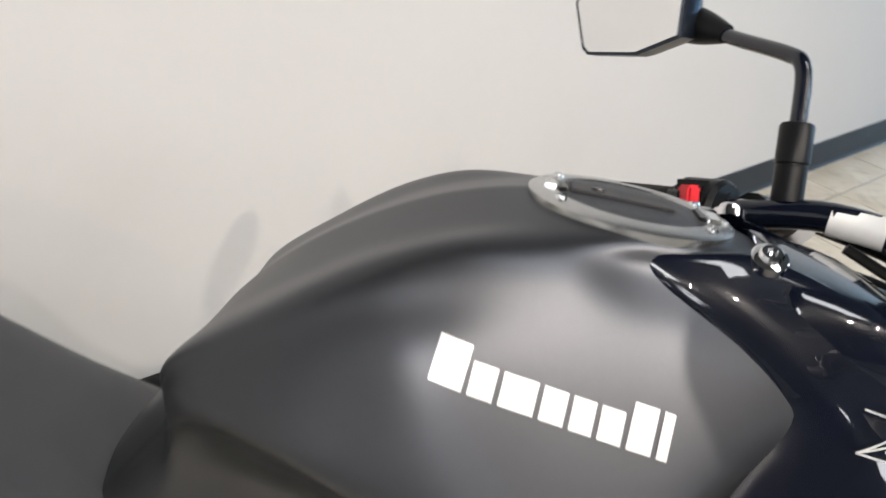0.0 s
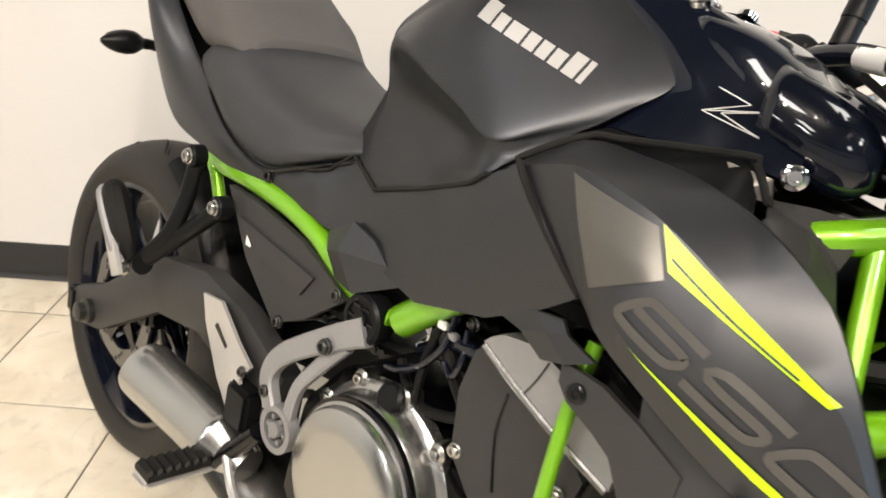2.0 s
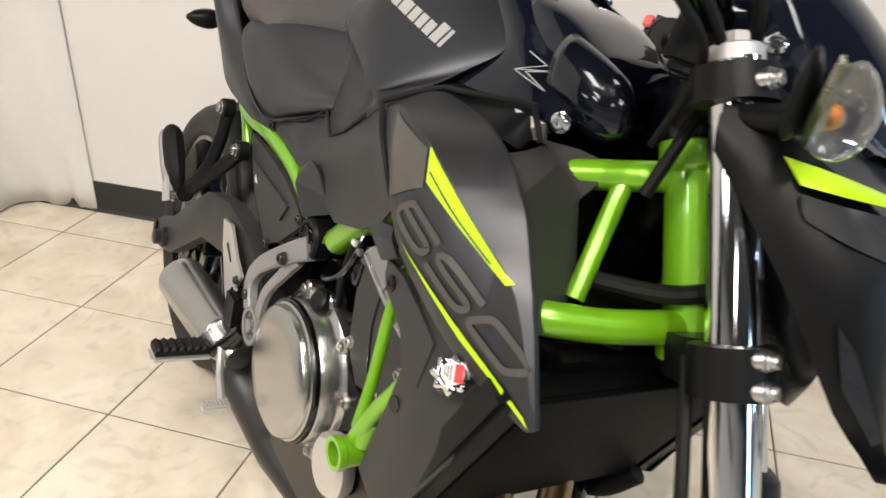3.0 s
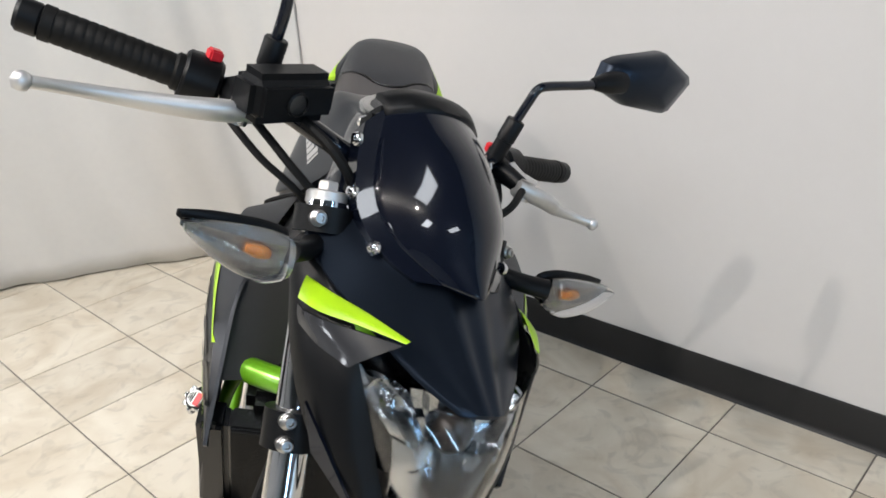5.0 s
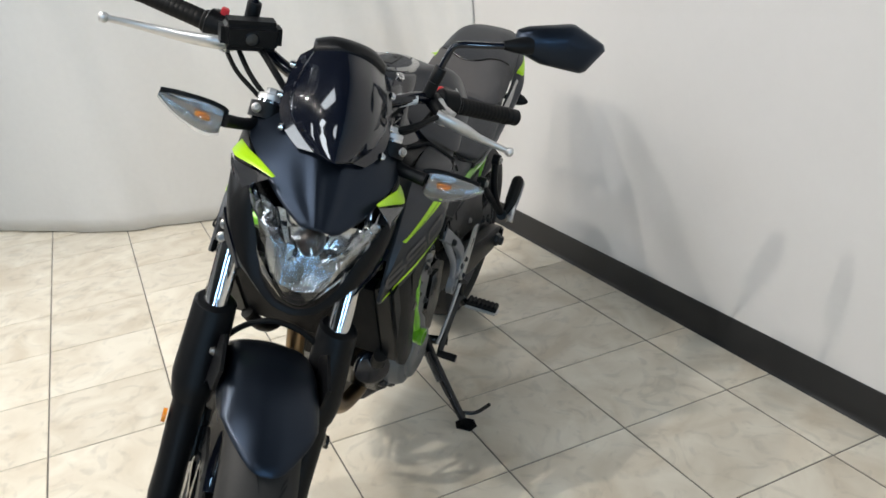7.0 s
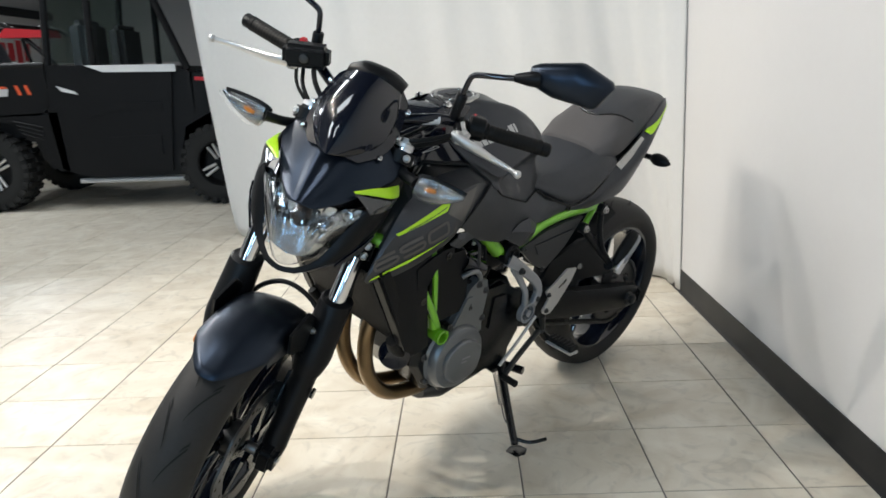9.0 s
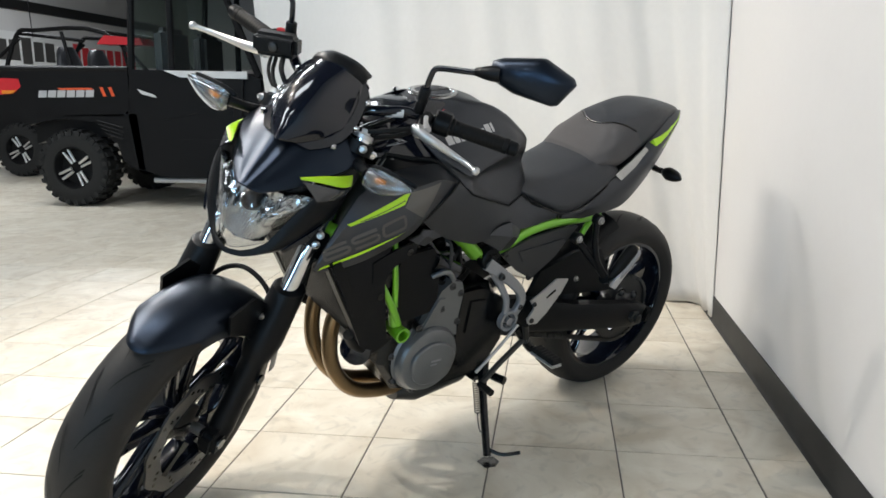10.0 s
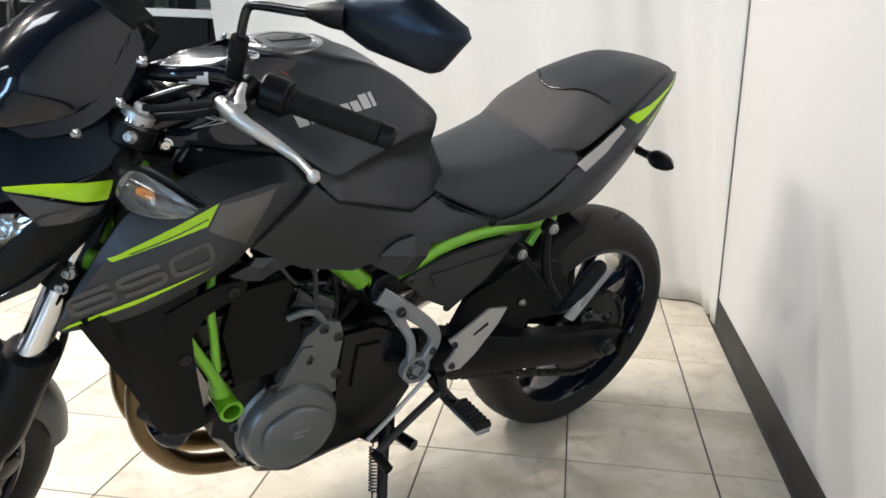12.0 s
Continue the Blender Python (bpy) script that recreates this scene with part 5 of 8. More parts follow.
# bodywork
# lines along the left half of the tank, from the spine down to the lower seam, each from seat to steering head
TANK = [
    [(0.512, 0.000, 0.786), (0.556, 0.000, 0.846), (0.583, 0.000, 0.891), (0.630, 0.000, 0.934), (0.690, 0.000, 0.968), (0.745, 0.000, 0.985), (0.800, 0.000, 0.988), (0.850, 0.000, 0.984), (0.900, 0.000, 0.968)],
    [(0.514, 0.030, 0.782), (0.559, 0.042, 0.842), (0.582, 0.048, 0.888), (0.630, 0.052, 0.927), (0.690, 0.054, 0.961), (0.745, 0.052, 0.978), (0.800, 0.050, 0.983), (0.850, 0.046, 0.979), (0.898, 0.034, 0.966)],
    [(0.517, 0.050, 0.772), (0.569, 0.072, 0.840), (0.578, 0.088, 0.886), (0.630, 0.100, 0.926), (0.680, 0.098, 0.957), (0.728, 0.090, 0.973), (0.783, 0.080, 0.971), (0.822, 0.064, 0.966), (0.872, 0.058, 0.953)],
    [(0.519, 0.058, 0.764), (0.571, 0.077, 0.832), (0.581, 0.095, 0.880), (0.636, 0.114, 0.911), (0.686, 0.116, 0.938), (0.732, 0.110, 0.950), (0.786, 0.098, 0.946), (0.835, 0.083, 0.940), (0.888, 0.073, 0.930)],
    [(0.520, 0.063, 0.757), (0.572, 0.080, 0.824), (0.586, 0.102, 0.873), (0.641, 0.126, 0.894), (0.690, 0.131, 0.910), (0.730, 0.131, 0.917), (0.788, 0.123, 0.904), (0.846, 0.109, 0.896), (0.911, 0.082, 0.905)],
    [(0.522, 0.067, 0.751), (0.572, 0.082, 0.814), (0.594, 0.107, 0.862), (0.646, 0.135, 0.875), (0.695, 0.146, 0.864), (0.747, 0.153, 0.848), (0.800, 0.158, 0.832), (0.845, 0.133, 0.855), (0.887, 0.103, 0.876)],
    [(0.523, 0.067, 0.748), (0.570, 0.082, 0.804), (0.597, 0.098, 0.848), (0.648, 0.124, 0.858), (0.698, 0.136, 0.850), (0.750, 0.145, 0.837), (0.800, 0.155, 0.824), (0.838, 0.138, 0.838), (0.872, 0.115, 0.860)],
    [(0.526, 0.069, 0.744), (0.566, 0.083, 0.780), (0.601, 0.089, 0.808), (0.652, 0.100, 0.820), (0.703, 0.113, 0.818), (0.753, 0.131, 0.812), (0.797, 0.153, 0.811), (0.826, 0.146, 0.820), (0.850, 0.131, 0.840)],
    [(0.533, 0.074, 0.740), (0.568, 0.088, 0.748), (0.606, 0.098, 0.758), (0.658, 0.110, 0.772), (0.706, 0.122, 0.780), (0.753, 0.140, 0.787), (0.794, 0.160, 0.796), (0.815, 0.156, 0.804), (0.832, 0.147, 0.821)],
    [(0.543, 0.080, 0.737), (0.575, 0.093, 0.727), (0.611, 0.105, 0.717), (0.660, 0.119, 0.734), (0.707, 0.132, 0.750), (0.753, 0.149, 0.768), (0.792, 0.164, 0.783), (0.803, 0.164, 0.789), (0.814, 0.160, 0.800)],
]


def tank():
    bm = bmesh.new()
    below = [(x, y * 0.80, z - 0.012) for x, y, z in TANK[-1]]
    lines = TANK + [below]
    half = [catmull(r, 8) for r in lines]
    cols = [catmull([r[i] for r in half], 7) for i in range(len(half[0]))]
    # both halves joined along the spine, the rims turned inwards
    grid = [[bm.verts.new(p) for p in flip(c[:0:-1]) + c] for c in cols]
    for a, b in zip(grid, grid[1:]):
        for k in range(len(a) - 1):
            bm.faces.new((a[k], a[k + 1], b[k + 1], b[k]))
    for edge in (grid[0], grid[-1]):
        lip = [bm.verts.new(v.co + Vector((0.010 if edge is grid[0] else -0.012, -0.012 * (1 if v.co.y > 0 else -1) * min(1, abs(v.co.y) * 20), -0.010))) for v in edge]
        for k in range(len(edge) - 1):
            bm.faces.new((edge[k], edge[k + 1], lip[k + 1], lip[k]))
    ob = part("fuel_tank", bm, TANKPAINT, bike, "matt charcoal fuel tank with sculpted knee recesses", 55)
    tree = BVHTree.FromPolygons([v.co for v in ob.data.vertices], [p.vertices[:] for p in ob.data.polygons])
    # filler: chrome ring, dark lid and its bolts
    m = Matrix.Translation((0.822, 0, 0.9800)) @ Matrix.Rotation(radians(5), 4, "Y") @ Matrix.Diagonal((1.0, 0.92, 1, 1))
    cap = part("filler_ring", ring_lathe(bmesh.new(), [(0.044, 0.0), (0.044, 0.0050), (0.046, 0.0062), (0.058, 0.0052), (0.061, 0.0035), (0.061, -0.008), (0.050, -0.008)], m, 56), POLISHED, ob, "satin silver filler ring")
    part("filler_lid", lathe(bmesh.new(), [(0.0438, 0.0), (0.0432, 0.0052), (0.036, 0.0064), (0, 0.0072)], m, 40), VINYL, cap, "dark grey filler lid")
    bm = bmesh.new()
    box(bm, -0.006, 0, 0.0075, 0.062, 0.022, 0.0022, m)
    bevel(bm, 0.0009, 2)
    flap = part("lid_flap", bm, COVERPLASTIC, cap, "dark key flap")
    bm = bmesh.new()
    lathe(bm, [(0.0045, 0.0086), (0.0040, 0.0096), (0, 0.0096)], m @ Matrix.Translation((-0.020, 0, 0)), 14)
    part("flap_pin", bm, BLOCK, flap)
    for x, w, mat in ((0.048, 0.020, CHROME), (-0.048, 0.014, CHROME), (0.0405, 0.024, BLOCK), (-0.0405, 0.018, BLOCK)):
        bm = bmesh.new()
        box(bm, x, 0, 0.0062, 0.008 if mat is CHROME else 0.005, w, 0.0030, m)
        bevel(bm, 0.0009, 2)
        part("lid_hinge" if mat is CHROME else "lid_notch", bm, mat, cap)
    for a in (35, 145, 215, 325):
        bm = bmesh.new()
        p = m @ Vector((0.052 * math.cos(radians(a)), 0.052 * math.sin(radians(a)), 0.0056))
        bolt_head(bm, p, (0, 0, 1), 0.0028, 0.0012)
        part("ring_bolt", bm, CHROME, cap)
    # eight slanted silver blocks for the maker's lettering on both flanks
    n = 8
    for s in (LEFT, RIGHT):
        a, b = (Vector((0.728, 0.9300)), Vector((0.847, 0.8960)))
        ax = (b - a).normalized()
        up = Vector((-ax.y, ax.x))
        widths = [1.25, 0.95, 1.35, 0.95, 0.9, 0.95, 1.0, 0.45]
        if s > 0:
            widths = widths[::-1]
        total, at = sum(widths) + 0.22 * (n - 1), 0.0
        for k, w in enumerate(widths):
            u0, u1 = at / total, (at + w) / total
            at += w + 0.22
            tall = 0.0195 if (k in (0, 6, 7) if s < 0 else k in (0, 1, 7)) else 0.0140
            bm = bmesh.new()
            o = a + (b - a) * u0 - up * 0.0095
            e = a + (b - a) * u1 - up * 0.0095
            sl = ax * 0.002 * s
            patch(bm, tree, [o, e, e + up * tall + sl, o + up * tall + sl], 0.0009, 4)
            if s < 0:
                mirrored(bm)
            part("silver_mark", bm, SILVER, ob)
    return ob


fuel_tank = tank()


def seats():
    bm = bmesh.new()
    smooth_loft(bm, [half_section(x, p) for x, p in (
        (0.565, [(0, 0.766), (0.030, 0.765), (0.050, 0.762), (0.062, 0.755), (0.068, 0.742), (0, 0.730)]),
        (0.530, [(0, 0.768), (0.043, 0.767), (0.069, 0.761), (0.084, 0.749), (0.091, 0.729), (0, 0.715)]),
        (0.475, [(0, 0.773), (0.062, 0.771), (0.091, 0.760), (0.108, 0.739), (0.111, 0.705), (0, 0.695)]),
        (0.415, [(0, 0.784), (0.072, 0.782), (0.103, 0.768), (0.121, 0.737), (0.119, 0.686), (0, 0.680)]),
        (0.345, [(0, 0.808), (0.075, 0.805), (0.106, 0.792), (0.126, 0.758), (0.123, 0.703), (0, 0.695)]),
        (0.300, [(0, 0.832), (0.070, 0.828), (0.102, 0.815), (0.126, 0.780), (0.122, 0.730), (0, 0.715)]),
        (0.268, [(0, 0.840), (0.064, 0.835), (0.096, 0.819), (0.122, 0.794), (0.120, 0.750), (0, 0.73)]),
        (0.235, [(0, 0.836), (0.058, 0.832), (0.088, 0.812), (0.114, 0.796), (0.112, 0.768), (0, 0.755)]),
        (0.205, [(0, 0.815), (0.050, 0.812), (0.075, 0.802), (0.096, 0.792), (0.096, 0.778), (0, 0.765)]))], 5, 4)
    seat = part("rider_seat", bm, VINYL, bike, "grained black vinyl rider seat", 180)
    bm = bmesh.new()
    for s in (LEFT, RIGHT):
        tube(bm, [(0.565, s * 0.073, 0.737), (0.530, s * 0.094, 0.722), (0.475, s * 0.114, 0.699), (0.415, s * 0.122, 0.681), (0.345, s * 0.125, 0.697), (0.280, s * 0.122, 0.732), (0.215, s * 0.107, 0.768)], 0.0026, 8, 5)
    part("seat_edge", bm, BLOCK, seat)
    bm = bmesh.new()
    pillion = [half_section(x, p) for x, p in (
        (0.318, [(0, 0.832), (0.050, 0.831), (0.082, 0.824), (0.094, 0.812), (0.094, 0.800), (0, 0.795)]),
        (0.284, [(0, 0.854), (0.060, 0.852), (0.090, 0.845), (0.107, 0.832), (0.108, 0.805), (0, 0.795)]),
        (0.250, [(0, 0.886), (0.062, 0.882), (0.094, 0.868), (0.113, 0.850), (0.108, 0.800), (0, 0.790)]),
        (0.205, [(0, 0.914), (0.062, 0.910), (0.092, 0.894), (0.112, 0.857), (0.108, 0.805), (0, 0.790)]),
        (0.130, [(0, 0.939), (0.060, 0.936), (0.088, 0.921), (0.106, 0.891), (0.104, 0.850), (0, 0.830)]),
        (0.050, [(0, 0.957), (0.058, 0.954), (0.084, 0.942), (0.097, 0.919), (0.094, 0.889), (0, 0.871)]),
        (-0.020, [(0, 0.957), (0.050, 0.954), (0.070, 0.946), (0.080, 0.933), (0.078, 0.916), (0, 0.906)]),
        (-0.075, [(0, 0.948), (0.036, 0.946), (0.052, 0.940), (0.058, 0.933), (0.056, 0.925), (0, 0.921)]),
        (-0.100, [(0, 0.935), (0.020, 0.934), (0.030, 0.931), (0.033, 0.928), (0.032, 0.924), (0, 0.921)]))]
    smooth_loft(bm, pillion, 5, 4)
    back = part("pillion_seat", bm, SUEDE, bike, "pillion seat with brownish grey suede front and vinyl rear", 180)
    tree = BVHTree.FromPolygons([v.co for v in back.data.vertices], [p.vertices[:] for p in back.data.polygons])
    # vinyl rear behind a bowed seam, a little proud of the suede
    bm = smooth_loft(bmesh.new(), pillion, 5, 4)
    bmesh.ops.recalc_face_normals(bm, faces=bm.faces)
    bm.normal_update()
    for v in bm.verts:
        v.co += v.normal * 0.0014
    for co, no in (((0.237, 0, 0.9), (1, 0.20, 0)), ((0.237, 0, 0.9), (1, -0.20, 0)), ((0.231, 0.03, 0.9), (1, 0.72, 0)), ((0.231, -0.03, 0.9), (1, -0.72, 0)), ((0.196, 0.082, 0.9), (1, 1.5, 0)), ((0.196, -0.082, 0.9), (1, -1.5, 0))):
        bmesh.ops.bisect_plane(bm, geom=bm.verts[:] + bm.edges[:] + bm.faces[:], plane_co=co, plane_no=no, clear_outer=True)
    part("rear_cover", bm, VINYL, back, "black vinyl rear half", 180)
    seam = []
    for x, y in ((0.165, 0.102), (0.196, 0.082), (0.214, 0.056), (0.231, 0.030), (0.237, 0.0), (0.231, -0.030), (0.214, -0.056), (0.196, -0.082), (0.165, -0.102)):
        hit = tree.ray_cast(Vector((x - 0.002, y, 1.2)), Vector((0, 0, -1)))
        p = hit[0] if hit[0] else tree.find_nearest(Vector((x, y, 0.90)))[0]
        seam.append(p + Vector((0, 0, 0.0006)))
    part("seam", tube(bmesh.new(), seam, 0.0030, 8, 6), BLOCK, back)


seats()


def tail():
    rows = [[(0.412, 0.106, 0.684), (0.345, 0.114, 0.702), (0.275, 0.117, 0.738), (0.205, 0.118, 0.785), (0.145, 0.120, 0.838), (0.108, 0.116, 0.872), (0.040, 0.102, 0.914), (-0.030, 0.081, 0.941), (-0.085, 0.057, 0.940)],
            [(0.420, 0.113, 0.668), (0.345, 0.122, 0.680), (0.270, 0.126, 0.703), (0.190, 0.134, 0.752), (0.120, 0.146, 0.826), (0.065, 0.132, 0.868), (0.010, 0.111, 0.896), (-0.045, 0.087, 0.921), (-0.092, 0.055, 0.922)],
            [(0.425, 0.108, 0.648), (0.340, 0.114, 0.655), (0.255, 0.116, 0.664), (0.165, 0.116, 0.682), (0.090, 0.112, 0.745), (0.020, 0.096, 0.805), (-0.030, 0.078, 0.845), (-0.070, 0.060, 0.875), (-0.095, 0.046, 0.902)]]
    tree = tree_of(rows, 4, 5)
    for s in (LEFT, RIGHT):
        bm = grid_panel(bmesh.new(), rows, 0.004, (0, -1, 0), 4, 5)
        cowl = part("tail_cowl", bm if s > 0 else mirrored(bm), SATIN, bike, "matt charcoal tail cowl with lime green flashes", 60)
        for quad in ([(0.116, 0.868), (-0.062, 0.939), (-0.061, 0.936), (0.103, 0.859)], [(0.068, 0.854), (-0.042, 0.919), (-0.043, 0.916), (0.058, 0.848)]):
            bm = patch(bmesh.new(), tree, quad, 0.0015, 12)
            part("flash", bm if s > 0 else mirrored(bm), LIME, cowl, "lime green decal")
        # bolt at the front of the cowl
        bm = bmesh.new()
        bolt_head(bm, (0.420, s * 0.112, 0.672), (0, s, 0), 0.008, 0.005)
        part("bolt", bm, BLOCK, cowl)
        # grab recess between the seats
        if s < 0:
            continue
        # plate on the left only: its pale metal stands for the sheen there
        bm = bmesh.new()
        sheet(bm, [(0.236, s * 0.122, 0.778), (0.180, s * 0.126, 0.820), (0.140, s * 0.1285, 0.856), (0.128, s * 0.1320, 0.848), (0.160, s * 0.1330, 0.808), (0.212, s * 0.1290, 0.762)], 0.004, (0, -s, 0), 0.0012)
        part("grab_recess", bm, POLISHED, cowl, "grab plate, its sheen put in as pale metal")
    # the shell between both sides, closing the tail from below
    bm = bmesh.new()
    smooth_loft(bm, [half_section(x, p) for x, p in (
        (0.40, [(0, 0.69), (0.09, 0.688), (0.10, 0.67), (0.09, 0.652), (0, 0.645)]), (0.25, [(0, 0.735), (0.09, 0.73), (0.10, 0.70), (0.09, 0.668), (0, 0.66)]),
        (0.14, [(0, 0.82), (0.08, 0.812), (0.094, 0.77), (0.088, 0.70), (0, 0.69)]), (0.04, [(0, 0.89), (0.075, 0.885), (0.082, 0.85), (0.072, 0.79), (0, 0.78)]),
        (-0.05, [(0, 0.925), (0.055, 0.922), (0.060, 0.90), (0.052, 0.862), (0, 0.85)]), (-0.09, [(0, 0.93), (0.035, 0.928), (0.040, 0.92), (0.036, 0.905), (0, 0.90)]))], 3, 3)
    part("tail_shell", bm, PLASTIC, bike, "", 180)
    # tail lamp
    bm = bmesh.new()
    smooth_loft(bm, [[Vector((x, y * k, z)) for y, z in ((0.050, 0.905), (0.0, 0.915), (-0.050, 0.905), (-0.045, 0.880), (0, 0.872), (0.045, 0.880))] for x, k in ((-0.065, 1.0), (-0.095, 0.9), (-0.102, 0.7))], 3, 3)
    part("tail_lamp", bm, RED, bike, "red tail lamp lens", 180)
    # number plate carrier with its indicators
    bm = bmesh.new()
    rows = [[(0.02, y, 0.775), (-0.030, y, 0.770), (-0.060, y, 0.762), (-0.085, y, 0.750)] for y in (-0.040, -0.015, 0.015, 0.040)]
    grid_panel(bm, rows, 0.012, (0, 0, -1), 4, 2)
    carrier = part("plate_carrier", bm, PLASTIC, bike, "black plastic number plate carrier")
    for s in (LEFT, RIGHT):
        bm = bmesh.new()
        tube(bm, [(-0.055, s * 0.035, 0.752), (-0.060, s * 0.075, 0.752)], (0.008, 0.010), 10, 1)
        part("indicator_stem", bm, PLASTIC, carrier)
        indicator_rear(s, carrier)


def indicator_rear(s, parent):
    secs = []
    for y, h, d in ((0.070, 0.010, 0.010), (0.085, 0.019, 0.018), (0.105, 0.019, 0.018), (0.125, 0.013, 0.012), (0.138, 0.004, 0.004)):
        secs.append([Vector((-0.060 + d * math.cos(a), s * y, 0.752 - 0.05 * (y - 0.07) + h * math.sin(a))) for a in (2 * math.pi * k / 8 for k in range(8))])
    body = part("rear_indicator", smooth_loft(bmesh.new(), secs, 3, 2), PLASTIC, parent, "", 180)
    bm = bmesh.new()
    smooth_loft(bm, [[p + Vector((-0.006, 0, 0)) for p in r] for r in secs[1:-1]], 3, 2)
    part("lens", bm, LENS, body)


tail()

SHROUD = [[(0.842, 0.160, 0.819), (0.872, 0.128, 0.846), (0.930, 0.132, 0.849), (0.990, 0.141, 0.846), (1.045, 0.151, 0.832), (1.090, 0.160, 0.810), (1.116, 0.165, 0.788), (1.160, 0.168, 0.722), (1.197, 0.171, 0.657)],
          [(0.845, 0.164, 0.815), (0.885, 0.176, 0.828), (0.915, 0.186, 0.834), (0.955, 0.192, 0.829), (0.997, 0.194, 0.819), (1.050, 0.191, 0.794), (1.092, 0.186, 0.772), (1.140, 0.178, 0.742), (1.196, 0.171, 0.655)],
          [(0.870, 0.171, 0.793), (0.905, 0.186, 0.797), (0.935, 0.197, 0.798), (0.965, 0.204, 0.792), (1.005, 0.207, 0.780), (1.055, 0.203, 0.752), (1.098, 0.195, 0.724), (1.142, 0.183, 0.696), (1.194, 0.171, 0.653)],
          [(0.925, 0.181, 0.754), (0.940, 0.192, 0.752), (0.958, 0.201, 0.750), (0.980, 0.206, 0.745), (1.009, 0.209, 0.732), (1.052, 0.203, 0.708), (1.092, 0.195, 0.688), (1.136, 0.184, 0.669), (1.191, 0.171, 0.651)],
          [(0.946, 0.184, 0.741), (0.956, 0.190, 0.734), (0.968, 0.195, 0.727), (0.986, 0.198, 0.718), (1.010, 0.199, 0.707), (1.050, 0.194, 0.686), (1.090, 0.188, 0.668), (1.132, 0.180, 0.655), (1.187, 0.170, 0.648)]]
MIDCOVER = [[(0.385, 0.110, 0.683), (0.440, 0.111, 0.691), (0.500, 0.107, 0.702), (0.524, 0.101, 0.711), (0.541, 0.083, 0.734), (0.575, 0.094, 0.725), (0.612, 0.106, 0.715), (0.660, 0.121, 0.731), (0.706, 0.134, 0.747), (0.796, 0.167, 0.782), (0.812, 0.166, 0.796), (0.842, 0.162, 0.819)],
            [(0.392, 0.110, 0.668), (0.450, 0.113, 0.675), (0.510, 0.112, 0.682), (0.532, 0.110, 0.684), (0.548, 0.106, 0.688), (0.580, 0.111, 0.689), (0.618, 0.117, 0.688), (0.668, 0.128, 0.692), (0.720, 0.139, 0.696), (0.818, 0.165, 0.733), (0.852, 0.169, 0.752), (0.895, 0.182, 0.780)],
            [(0.402, 0.104, 0.650), (0.460, 0.110, 0.656), (0.520, 0.114, 0.654), (0.540, 0.116, 0.652), (0.556, 0.117, 0.652), (0.586, 0.119, 0.655), (0.626, 0.122, 0.656), (0.684, 0.129, 0.643), (0.738, 0.139, 0.640), (0.842, 0.159, 0.674), (0.897, 0.168, 0.706), (0.945, 0.187, 0.742)]]


